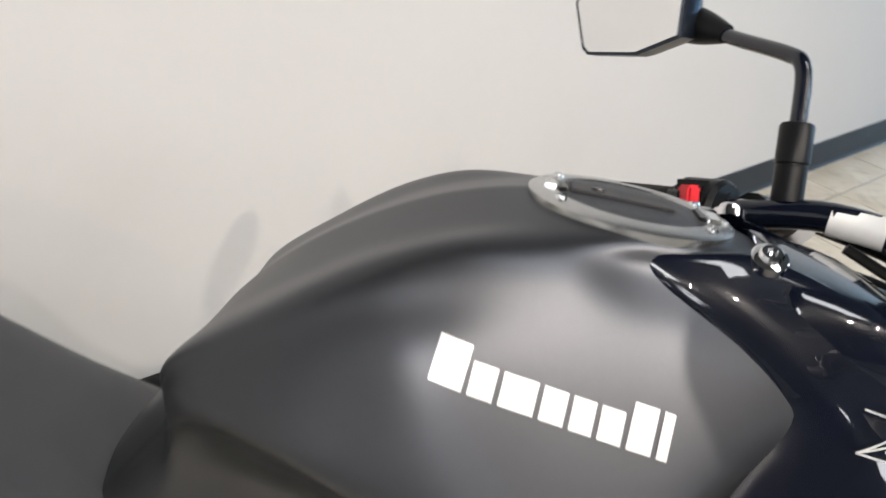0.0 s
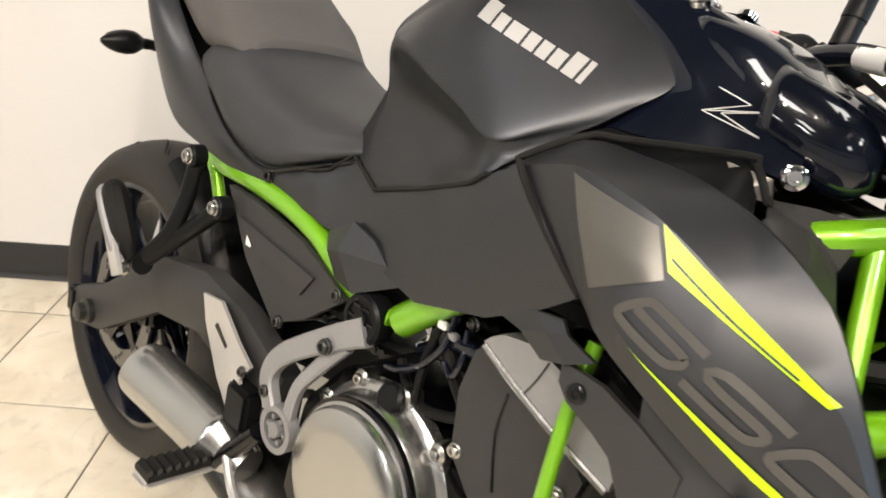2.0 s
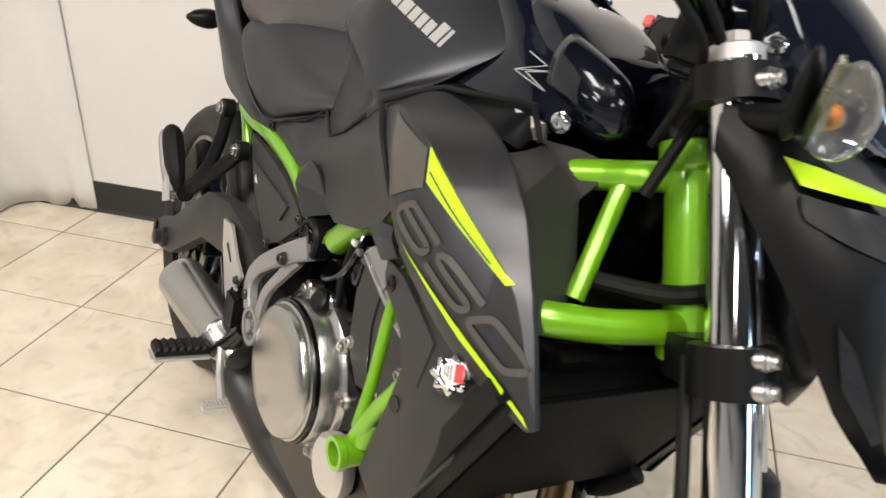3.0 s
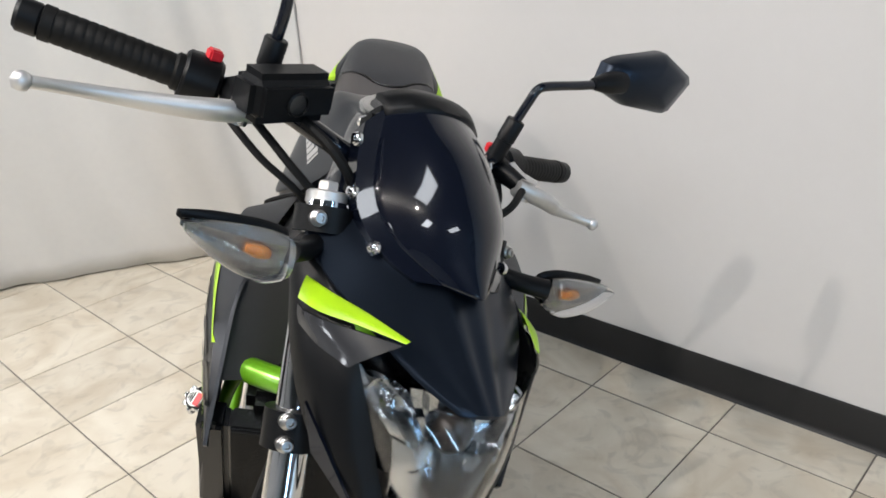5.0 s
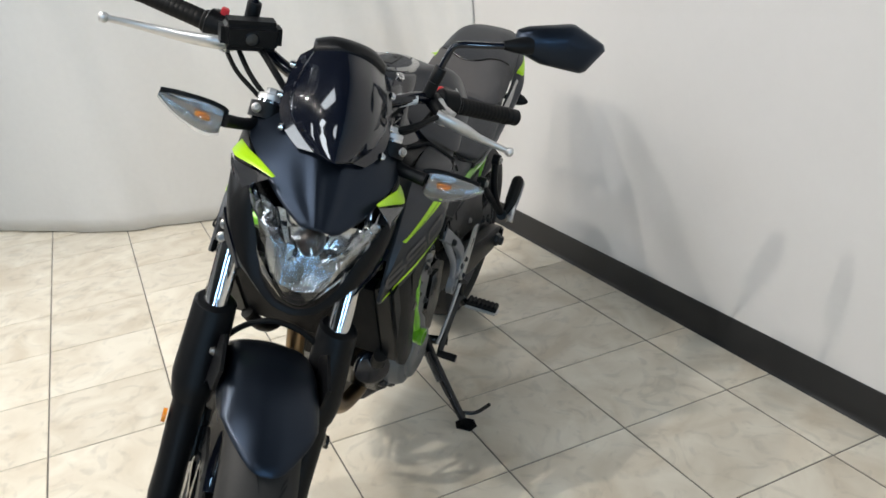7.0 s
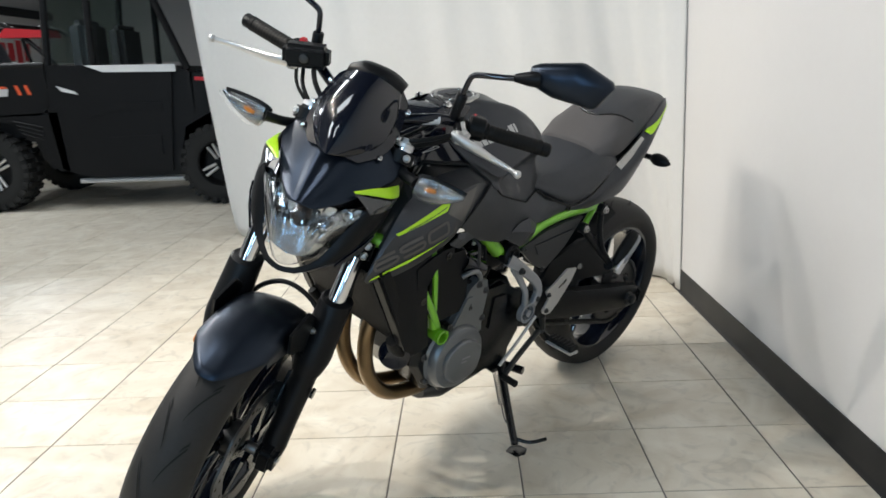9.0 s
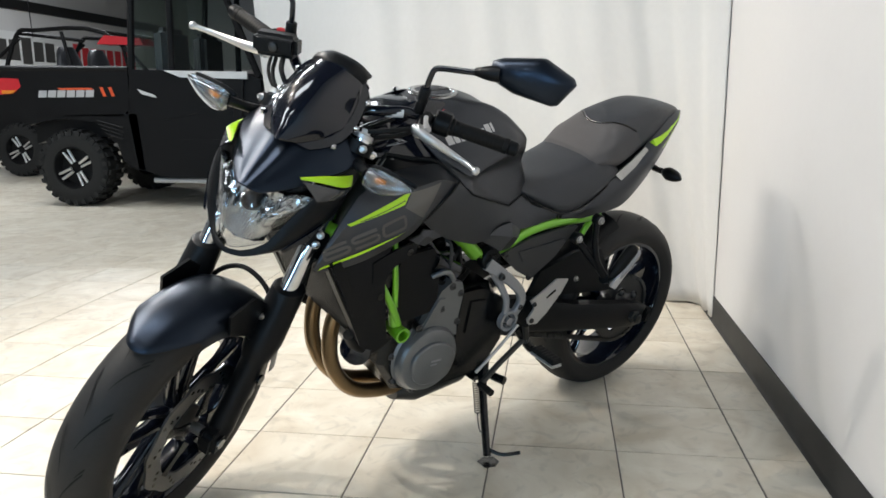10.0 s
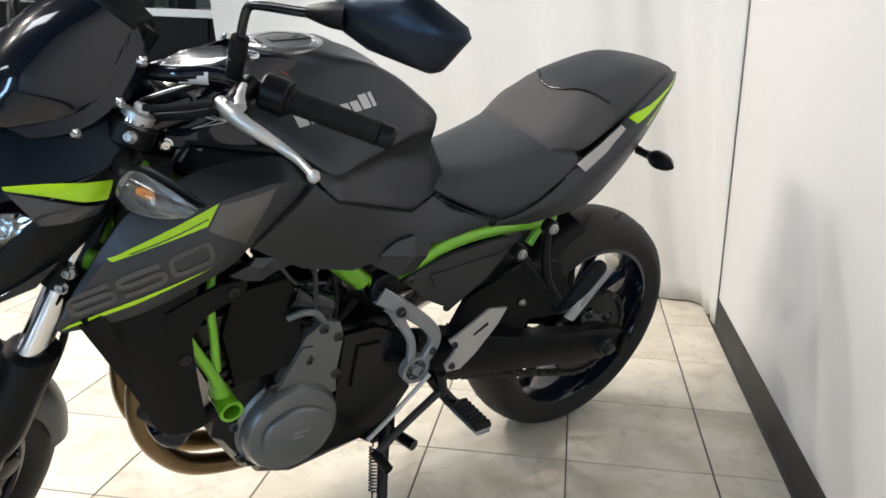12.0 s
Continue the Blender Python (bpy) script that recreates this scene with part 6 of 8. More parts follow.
def side_panels():
    shroud_tree = tree_of(SHROUD, 4, 1)
    for s in (LEFT, RIGHT):
        fix = (lambda b: b) if s > 0 else mirrored
        mid = part("side_cover", fix(grid_panel(bmesh.new(), MIDCOVER, 0.004, (0, -1, 0), 1, 4)), SATIN, bike, "satin charcoal side cover", 60)
        gap = [Vector(p) + Vector((0, 0.0018, 0.0022)) for p in MIDCOVER[0][:-1]]
        part("panel_gap", fix(tube(bmesh.new(), gap, 0.0022, 8, 1)), GROOVE, mid)
        gap = [Vector(SHROUD[k][0]) + Vector((-0.002, 0.0, 0)) for k in (4, 3, 2, 1)] + [Vector(p) for p in ((0.842, 0.162, 0.820), (0.856, 0.138, 0.836), (0.872, 0.113, 0.849), (0.895, 0.109, 0.852), (0.995, 0.098, 0.868), (1.004, 0.096, 0.864), (1.020, 0.092, 0.838))]
        part("panel_gap", fix(tube(bmesh.new(), [p + Vector((0, 0.0035, 0.0020)) for p in gap], 0.0032, 8, 2)), GROOVE, mid)
        rows = [[(0.566, 0.121, 0.652), (0.612, 0.127, 0.680), (0.655, 0.131, 0.673)], [(0.578, 0.129, 0.634), (0.616, 0.146, 0.648), (0.680, 0.130, 0.654)], [(0.596, 0.125, 0.606), (0.643, 0.138, 0.608), (0.692, 0.114, 0.634)]]
        part("knee_panel", fix(grid_panel(bmesh.new(), rows, 0.004, (0, -1, 0), 1, 1)), SATIN, mid, "", 15)
        rows = [[(0.862, 0.162, 0.686), (0.897, 0.170, 0.708), (0.927, 0.171, 0.713)], [(0.890, 0.170, 0.686), (0.919, 0.178, 0.699), (0.938, 0.177, 0.705)], [(0.916, 0.170, 0.672), (0.945, 0.181, 0.684), (0.974, 0.189, 0.701)]]
        part("cover_fin", fix(grid_panel(bmesh.new(), rows, 0.004, (0, -1, 0), 1, 1)), SATIN, mid, "", 15)
        bm = bmesh.new()
        sheet(bm, [(0.338, 0.116, 0.634), (0.420, 0.120, 0.634), (0.520, 0.122, 0.622), (0.592, 0.124, 0.600), (0.618, 0.124, 0.586), (0.552, 0.124, 0.532), (0.492, 0.122, 0.500), (0.410, 0.120, 0.555)], 0.010, (0, -1, 0), 0.003)
        tri = part("frame_cover", fix(bm), COVERPLASTIC, bike, "black plastic triangular frame cover", 30)
        bm = bmesh.new()
        sheet(bm, [(0.385, 0.1225, 0.605), (0.560, 0.1265, 0.590), (0.540, 0.1265, 0.560), (0.430, 0.1235, 0.572)], 0.006, (0, -1, 0), 0.0025)
        part("cover_panel", fix(bm), COVERPLASTIC, tri)
        for x, z in ((0.352, 0.606), (0.605, 0.588), (0.505, 0.508)):
            bm = bmesh.new()
            bolt_head(bm, (x, 0.1245, z), (0, 1, 0), 0.007, 0.005)
            part("bolt", fix(bm), DARKSTEEL, tri)
        if s < 0:
            bm = bmesh.new()
            box(bm, 0.412, -0.1215, 0.585, 0.012, 0.001, 0.022)
            part("sticker", bm, WHITE, tri)
        # upper shroud in gloss black beside the tank
        rows = [[(0.815, 0.052, 0.966), (0.822, 0.058, 0.9715), (0.860, 0.054, 0.976), (0.892, 0.047, 0.975), (0.940, 0.050, 0.959), (0.985, 0.052, 0.939), (1.020, 0.050, 0.914)],
                [(0.826, 0.060, 0.952), (0.845, 0.066, 0.958), (0.875, 0.066, 0.956), (0.908, 0.064, 0.949), (0.947, 0.066, 0.935), (0.986, 0.064, 0.921), (1.022, 0.062, 0.901)],
                [(0.866, 0.070, 0.922), (0.885, 0.074, 0.926), (0.904, 0.077, 0.924), (0.924, 0.078, 0.920), (0.950, 0.077, 0.910), (0.990, 0.073, 0.901), (1.025, 0.070, 0.886)],
                [(0.870, 0.079, 0.888), (0.900, 0.083, 0.898), (0.918, 0.085, 0.898), (0.935, 0.086, 0.894), (0.957, 0.087, 0.889), (0.991, 0.083, 0.883), (1.027, 0.078, 0.872)],
                [(0.845, 0.096, 0.848), (0.874, 0.104, 0.859), (0.896, 0.104, 0.860), (0.922, 0.102, 0.861), (0.957, 0.098, 0.862), (0.996, 0.094, 0.862), (1.028, 0.086, 0.858)]]
        up = part("upper_shroud", fix(grid_panel(bmesh.new(), rows, 0.005, (0, -1, 0), 4, 3)), GLOSS, bike, "gloss black shroud beside the tank", 60)
        up_tree = tree_of(rows, 4, 3)
        # thin silver emblem of crossing strokes
        zs = [(0.946, 0.912), (0.975, 0.9045), (0.943, 0.892), (0.992, 0.903), (0.958, 0.8935), (0.992, 0.883), (0.943, 0.892)]
        bm = bmesh.new()
        for pair in zip(zs, zs[1:]):
            stroke(bm, up_tree, [pair[0], ((pair[0][0] + pair[1][0]) / 2, (pair[0][1] + pair[1][1]) / 2), pair[1]], 0.0010, 0.0012, 3)
        part("emblem", fix(bm), SILVER, up, "thin silver zigzag emblem")
        for x, y, z in ((0.892, 0.047, 0.976), (1.028, 0.086, 0.863)):
            bm = bmesh.new()
            lathe(bm, [(0.010, -0.004), (0.010, 0.001), (0.008, 0.002)], axis_pose((x, y, z), (0, 0.5, 0.9) if z > 0.95 else (0.4, 0.9, 0)), 18)
            bolt_head(bm, (x, y, z), (0, 0.5, 0.9) if z > 0.95 else (0.4, 0.9, 0), 0.0065, 0.005)
            part("bolt", fix(bm), CHROME, up)
        bm = bmesh.new()
        smooth_loft(bm, [[Vector((x, y0 + w * math.cos(a), z0 + h * math.sin(a))) for a in (2 * math.pi * k / 10 for k in range(10))] for x, y0, z0, w, h in ((0.985, 0.060, 0.905, 0.022, 0.035), (1.025, 0.056, 0.892, 0.022, 0.036), (1.055, 0.050, 0.884, 0.018, 0.030), (1.070, 0.046, 0.880, 0.008, 0.014))], 3, 2)
        part("shroud_nose", fix(bm), GLOSS, up, "", 180)
        # matt strip between the gloss piece and the wing
        rows = [[(0.800, 0.160, 0.788), (0.832, 0.144, 0.820), (0.874, 0.105, 0.858), (0.940, 0.098, 0.860), (0.998, 0.092, 0.862), (1.020, 0.088, 0.850)],
                [(0.826, 0.166, 0.806), (0.852, 0.140, 0.832), (0.872, 0.115, 0.848), (0.930, 0.106, 0.854), (0.994, 0.099, 0.865), (1.010, 0.095, 0.846)],
                [(0.842, 0.160, 0.816), (0.856, 0.142, 0.832), (0.876, 0.124, 0.844), (0.932, 0.122, 0.844), (0.990, 0.130, 0.838), (1.020, 0.120, 0.832)]]
        part("shroud_trim", fix(grid_panel(bmesh.new(), rows, 0.003, (0, -1, 0), 5, 3)), PLASTIC, bike)
        wing = part("radiator_shroud", fix(grid_panel(bmesh.new(), SHROUD, 0.0045, (0, -1, 0), 4, 1)), SATIN, bike, "matt charcoal shroud with lime stripes and grey numerals", 22)
        # two lime stripes
        for quad in ([(0.995, 0.8195), (1.133, 0.7515), (1.128, 0.7475), (1.012, 0.7915)], [(1.004, 0.734), (1.184, 0.660), (1.190, 0.6535), (1.105, 0.6855)]):
            part("stripe", fix(patch(bmesh.new(), shroud_tree, quad, 0.0014, 14)), LIME, wing, "lime green decal stripe")
        part("stripe_groove", fix(stroke(bmesh.new(), shroud_tree, [(1.0105, 0.8005), (1.05, 0.7815), (1.085, 0.7665), (1.108, 0.7575)], 0.0015, 0.0021, 3)), SATIN, wing)
        # grey numerals 650 between the stripes, reading towards the nose on the right and the tail on the left
        marks = {"6": [[(0.95, 0.95), (0.15, 0.95), (0.0, 0.80), (0.0, 0.20), (0.15, 0.05), (0.85, 0.05), (1.0, 0.18), (1.0, 0.40), (0.85, 0.53), (0.05, 0.53)]],
                 "5": [[(0.98, 0.95), (0.04, 0.95), (0.02, 0.56), (0.85, 0.56), (1.0, 0.42), (1.0, 0.18), (0.85, 0.05), (0.0, 0.05)]],
                 "0": [[(0.15, 0.05), (0.85, 0.05), (1.0, 0.2), (1.0, 0.8), (0.85, 0.95), (0.15, 0.95), (0.0, 0.8), (0.0, 0.2), (0.15, 0.05)]]}
        part("grey_inlay", fix(patch(bmesh.new(), shroud_tree, [(0.909, 0.829), (0.993, 0.8165), (1.012, 0.786), (0.958, 0.757)], 0.0013, 14)), DECAL, wing, "flat grey decal")
        a, b = Vector((0.998, 0.762)), Vector((1.178, 0.686))
        ax = (b - a).normalized()
        upv = Vector((-ax.y, ax.x))
        for k, ch in enumerate("650"):
            for line in marks[ch]:
                pts = []
                for u, v in line:
                    if s < 0:
                        t = (k + u * 0.80) / 3
                    else:
                        t = 1 - (k + u * 0.80) / 3
                    slant = (v - 0.5) * (0.018 if s < 0 else -0.004)
                    q = a + (b - a) * t + upv * (v - 0.5) * (0.030 - 0.006 * t) + ax * slant
                    pts.append((q.x, q.y))
                part("numeral", fix(stroke(bmesh.new(), shroud_tree, pts, 0.0066, 0.0016, 3)), DIMGREY, wing, "dim grey numeral")
        # folded duct wall behind the wing's leading edge, and the lip of its mouth
        rows = [[(1.040, 0.150, 0.830), (1.086, 0.159, 0.808), (1.112, 0.163, 0.786), (1.158, 0.165, 0.718)], [(1.034, 0.118, 0.834), (1.066, 0.118, 0.824), (1.094, 0.120, 0.788), (1.132, 0.122, 0.712)],
                [(1.022, 0.091, 0.838), (1.052, 0.096, 0.832), (1.078, 0.084, 0.808), (1.104, 0.081, 0.735)]]
        part("duct_plate", fix(grid_panel(bmesh.new(), rows, 0.004, (-1, 0, 0), 1, 2)), COVERPLASTIC, wing, "", 20)
        bm = bmesh.new()
        sheet(bm, [(1.018, 0.088, 0.843), (1.048, 0.070, 0.845), (1.080, 0.056, 0.842), (1.080, 0.064, 0.828), (1.079, 0.082, 0.811), (1.053, 0.0955, 0.835)], 0.006, (-0.4, 0, -0.9), 0.002)
        part("duct_lip", fix(bm), COVERPLASTIC, wing)
        bm = bmesh.new()
        sheet(bm, [(0.985, 0.108, 0.862), (1.016, 0.094, 0.858), (1.021, 0.0915, 0.840), (1.000, 0.108, 0.842)], 0.003, (0, -1, 0), 0.001)
        part("duct_inlay", fix(bm), DECAL, wing, "flat grey inlay")
    # black backing box added behind the frame covers to keep the gaps dark
    bm = bmesh.new()
    box(bm, 0.475, 0, 0.590, 0.290, 0.170, 0.130)
    bevel(bm, 0.020, 2)
    part("inner_backing", bm, BLOCK, bike)
    # dark tray filling the frame under tank and seat
    bm = bmesh.new()
    smooth_loft(bm, [half_section(x, [(0, t), (0.060, t), (0.074, t - 0.02), (0.072, b + 0.02), (0.050, b), (0, b)]) for x, t, b in ((0.40, 0.735, 0.66), (0.50, 0.740, 0.62), (0.57, 0.742, 0.62), (0.62, 0.79, 0.62), (0.72, 0.82, 0.64), (0.80, 0.84, 0.66))], 2, 2)
    part("inner_tray", bm, BLOCK, bike, "", 60)
    # dash panel over the steering head, behind the screen
    bm = bmesh.new()
    smooth_loft(bm, [half_section(x, p) for x, p in ((0.90, [(0, 0.972), (0.045, 0.968), (0.060, 0.955), (0.060, 0.93), (0, 0.92)]), (0.96, [(0, 0.958), (0.050, 0.955), (0.066, 0.940), (0.066, 0.90), (0, 0.89)]), (1.02, [(0, 0.925), (0.045, 0.922), (0.060, 0.908), (0.058, 0.88), (0, 0.87)]))], 4, 3)
    part("tank_front_cover", bm, GLOSS, bike, "gloss black cover ahead of the tank", 180)


side_panels()


# front end, built straight ahead and then turned with the steering
AXIS = Vector((-math.sin(RAKE), 0, math.cos(RAKE)))


def fork_x(z):
    return 1.129 + (0.937 - z) * (math.tan(RAKE) + 0.004)


def front_part(name, bm, mat, parent, label="", smooth=35.0):
    return part(name, steered(bm), mat, parent, label, smooth)


def fork():
    legs = []
    for s in (LEFT, RIGHT):
        at = lambda z, dx=0.0, dy=0.0: Vector((fork_x(z) + dx, s * (0.108 + dy), z))
        m = axis_pose(at(0.50), AXIS)
        k = 1 / math.cos(RAKE)
        leg = front_part("fork_leg", lathe(bmesh.new(), [(0.0205, 0.0), (0.0205, (0.936 - 0.50) * k), (0.017, (0.938 - 0.50) * k)], m, 28), CHROME, bike, "telescopic fork with chromed tube and black slider")
        legs.append(leg)
        m = axis_pose(at(0.560), -AXIS)
        front_part("slider", lathe(bmesh.new(), [(0.021, 0.0), (0.0285, 0.001), (0.030, 0.006), (0.030, 0.035), (0.0275, 0.040), (0.0275, 0.16), (0.026, 0.22), (0.027, 0.275), (0.024, 0.300), (0, 0.300)], m, 28), PLASTIC, leg, "black fork slider")
        bm = bmesh.new()
        box(bm, 1.440, s * 0.108, 0.290, 0.050, 0.046, 0.060, None)
        bevel(bm, 0.012, 3)
        front_part("axle_clamp", bm, PLASTIC, leg)
        # guard round the slider's top
        bm = bmesh.new()
        rings = []
        for z, w, d in ((0.622, 0.031, 0.030), (0.618, 0.036, 0.036), (0.560, 0.038, 0.038), (0.505, 0.040, 0.040), (0.490, 0.038, 0.038), (0.470, 0.033, 0.032)):
            p = at(z)
            rings.append([p + Vector((d * math.cos(a), w * math.sin(a), 0)) for a in (2 * math.pi * j / 16 for j in range(16))])
        loft(bm, rings)
        front_part("fork_guard", bm, PLASTIC, leg)
        bm = lathe(bmesh.new(), [(0.021, -0.004), (0.021, 0.007), (0.018, 0.009), (0.013, 0.009)], axis_pose(at(0.937), AXIS), 24)
        lathe(bm, [(0.011, 0.008), (0.011, 0.017), (0.0095, 0.019), (0.005, 0.019), (0.005, 0.014), (0, 0.014)], axis_pose(at(0.937), AXIS), 6)
        front_part("fork_cap", bm, ALUMINIUM, leg, "bare aluminium hexagonal fork cap")
        # reflector
        bm = bmesh.new()
        lathe(bm, [(0, 0.0), (0.012, 0.0), (0.012, 0.006), (0, 0.007)], axis_pose(at(0.43, 0.0, 0.030), (0, s, 0)), 18)
        front_part("reflector", bm, AMBER if s < 0 else BLOCK, leg)
    for z, name in ((0.918, "upper_clamp"), (0.728, "lower_clamp")):
        bm = bmesh.new()
        boss = [(0.032 * math.cos(radians(a)), 0.108 + 0.030 * math.sin(radians(a))) for a in range(-50, 231, 20)]
        pts = [(0.012, 0.0), (0.014, 0.05)] + boss + [(-0.038, 0.072), (-0.058, 0.036), (-0.066, 0.0)]
        pts += [(u, -v) for u, v in reversed(pts[1:-1])]
        m = axis_pose((0, 0, 0), AXIS).to_3x3()
        fwd, side = Vector((math.cos(RAKE), 0, math.sin(RAKE))), Vector((0, 1, 0))
        base = Vector((fork_x(z), 0, z))
        h = 0.013 if z > 0.9 else 0.019
        rings = [[base + fwd * u + side * v + AXIS * w for u, v in pts] for w in (-h, h)]
        loft(bm, rings)
        bevel(bm, 0.005, 2, 30)
        cl = front_part(name, bm, PLASTIC, bike, "black cast triple clamp")
        for s in (LEFT, RIGHT):
            for dz in ((0.0,) if z > 0.9 else (0.011, -0.011)):
                bm = bmesh.new()
                p = base + fwd * 0.024 + side * s * 0.128 + AXIS * dz
                lathe(bm, [(0.0085, -0.008), (0.0085, 0.001), (0.007, 0.002)], axis_pose(p, fwd + side * s * 0.3), 16)
                bolt_head(bm, p + fwd * 0.003, fwd + side * s * 0.3, 0.006, 0.006)
                front_part("clamp_bolt", bm, STEEL, cl)
    # brake calipers, hoses and the axle
    for s in (LEFT, RIGHT):
        m = Matrix.Translation((1.325, s * 0.088, 0.380)) @ Matrix.Rotation(radians(-35), 4, "Y")
        bm = bmesh.new()
        box(bm, 0, 0, 0, 0.055, 0.050, 0.105, m)
        bevel(bm, 0.012, 3)
        cal = front_part("brake_caliper", bm, BLOCK, bike, "black front brake caliper")
        for dz in (-0.026, 0.026):
            bm = bmesh.new()
            lathe(bm, [(0.019, 0), (0.019, 0.004), (0.013, 0.006), (0, 0.006)], axis_pose(m @ Vector((0, s * 0.024, dz)), (0, s, 0)), 22)
            front_part("piston_housing", bm, DARKSTEEL, cal)
        for dz in (-0.058, 0.058):
            bm = bmesh.new()
            p = m @ Vector((0.02, s * 0.012, dz * 0.95))
            bolt_head(bm, p, (0, s, 0), 0.009, 0.009)
            front_part("bolt", bm, STEEL, cal)
        front_part("brake_hose", tube(bmesh.new(), [(1.315, s * 0.100, 0.440), (1.270, s * 0.118, 0.53), (1.235, s * 0.122, 0.62), (1.190, s * 0.090, 0.72)], 0.0055, 8, 6), RUBBER, bike)
    front_part("brake_hose", tube(bmesh.new(), [(1.300, 0.104, 0.545), (1.288, 0.076, 0.585), (1.276, 0.030, 0.602), (1.268, -0.020, 0.597), (1.270, -0.066, 0.562), (1.286, -0.100, 0.500)], 0.0055, 10, 8), RUBBER, bike)
    bm = lathe(bmesh.new(), [(0.010, -0.135), (0.012, -0.135), (0.012, 0.135), (0.010, 0.135)], axis_pose(AXLE_F, (0, 1, 0)), 18)
    front_part("front_axle", bm, STEEL, bike)


fork()


def fender():
    rows = []
    for k in range(14):
        t = k / 13
        a0 = 60 + k * 9.1
        w = 0.074 + 0.006 * math.sin(min(1.0, t * 2.6) * math.pi / 2) - 0.016 * max(0, t - 0.55)
        drop = 0.040 + 0.033 * math.sin(min(1, t * 2.2) * math.pi / 2) - 0.03 * max(0, t - 0.5)
        crest = 0.314 + 0.004 * math.sin(math.pi * min(1, t * 1.4)) - 0.007 * min(1.0, max(0.0, t * 2.4 - 0.7))
        row = []
        for y, r in ((-1.02, crest - drop), (-1.0, crest - drop * 0.55), (-0.80, crest - 0.012), (-0.35, crest - 0.002), (0, crest), (0.35, crest - 0.002), (0.80, crest - 0.012), (1.0, crest - drop * 0.55), (1.02, crest - drop)):
            # the front lip is rounded: its flanks start further back
            a = radians(a0 + 17 * abs(y) ** 2.2 * (1 - t) ** 2.5)
            row.append(Vector((AXLE_F.x + r * math.cos(a), y * w, AXLE_F.z + r * math.sin(a))))
        rows.append(row)
    bm = bmesh.new()
    grid_panel(bm, rows, 0.003, (0, 0, -1), 3, 2)
    f = front_part("front_fender", bm, MATT, bike, "matt black front fender", 70)
    for s in (LEFT, RIGHT):
        bm = bmesh.new()
        sheet(bm, [(1.440, s * 0.088, 0.610), (1.360, s * 0.088, 0.620), (1.300, s * 0.090, 0.570), (1.290, s * 0.094, 0.500), (1.330, s * 0.096, 0.470), (1.370, s * 0.094, 0.530), (1.430, s * 0.090, 0.560)], 0.006, (0, -s, 0), 0.002)
        front_part("fender_stay", bm, PLASTIC, f)
        for x, z in ((1.330, 0.560), (1.325, 0.495)):
            front_part("bolt", bolt_head(bmesh.new(), (x, s * 0.094, z), (0, s, 0), 0.007, 0.006), STEEL, f)


fender()


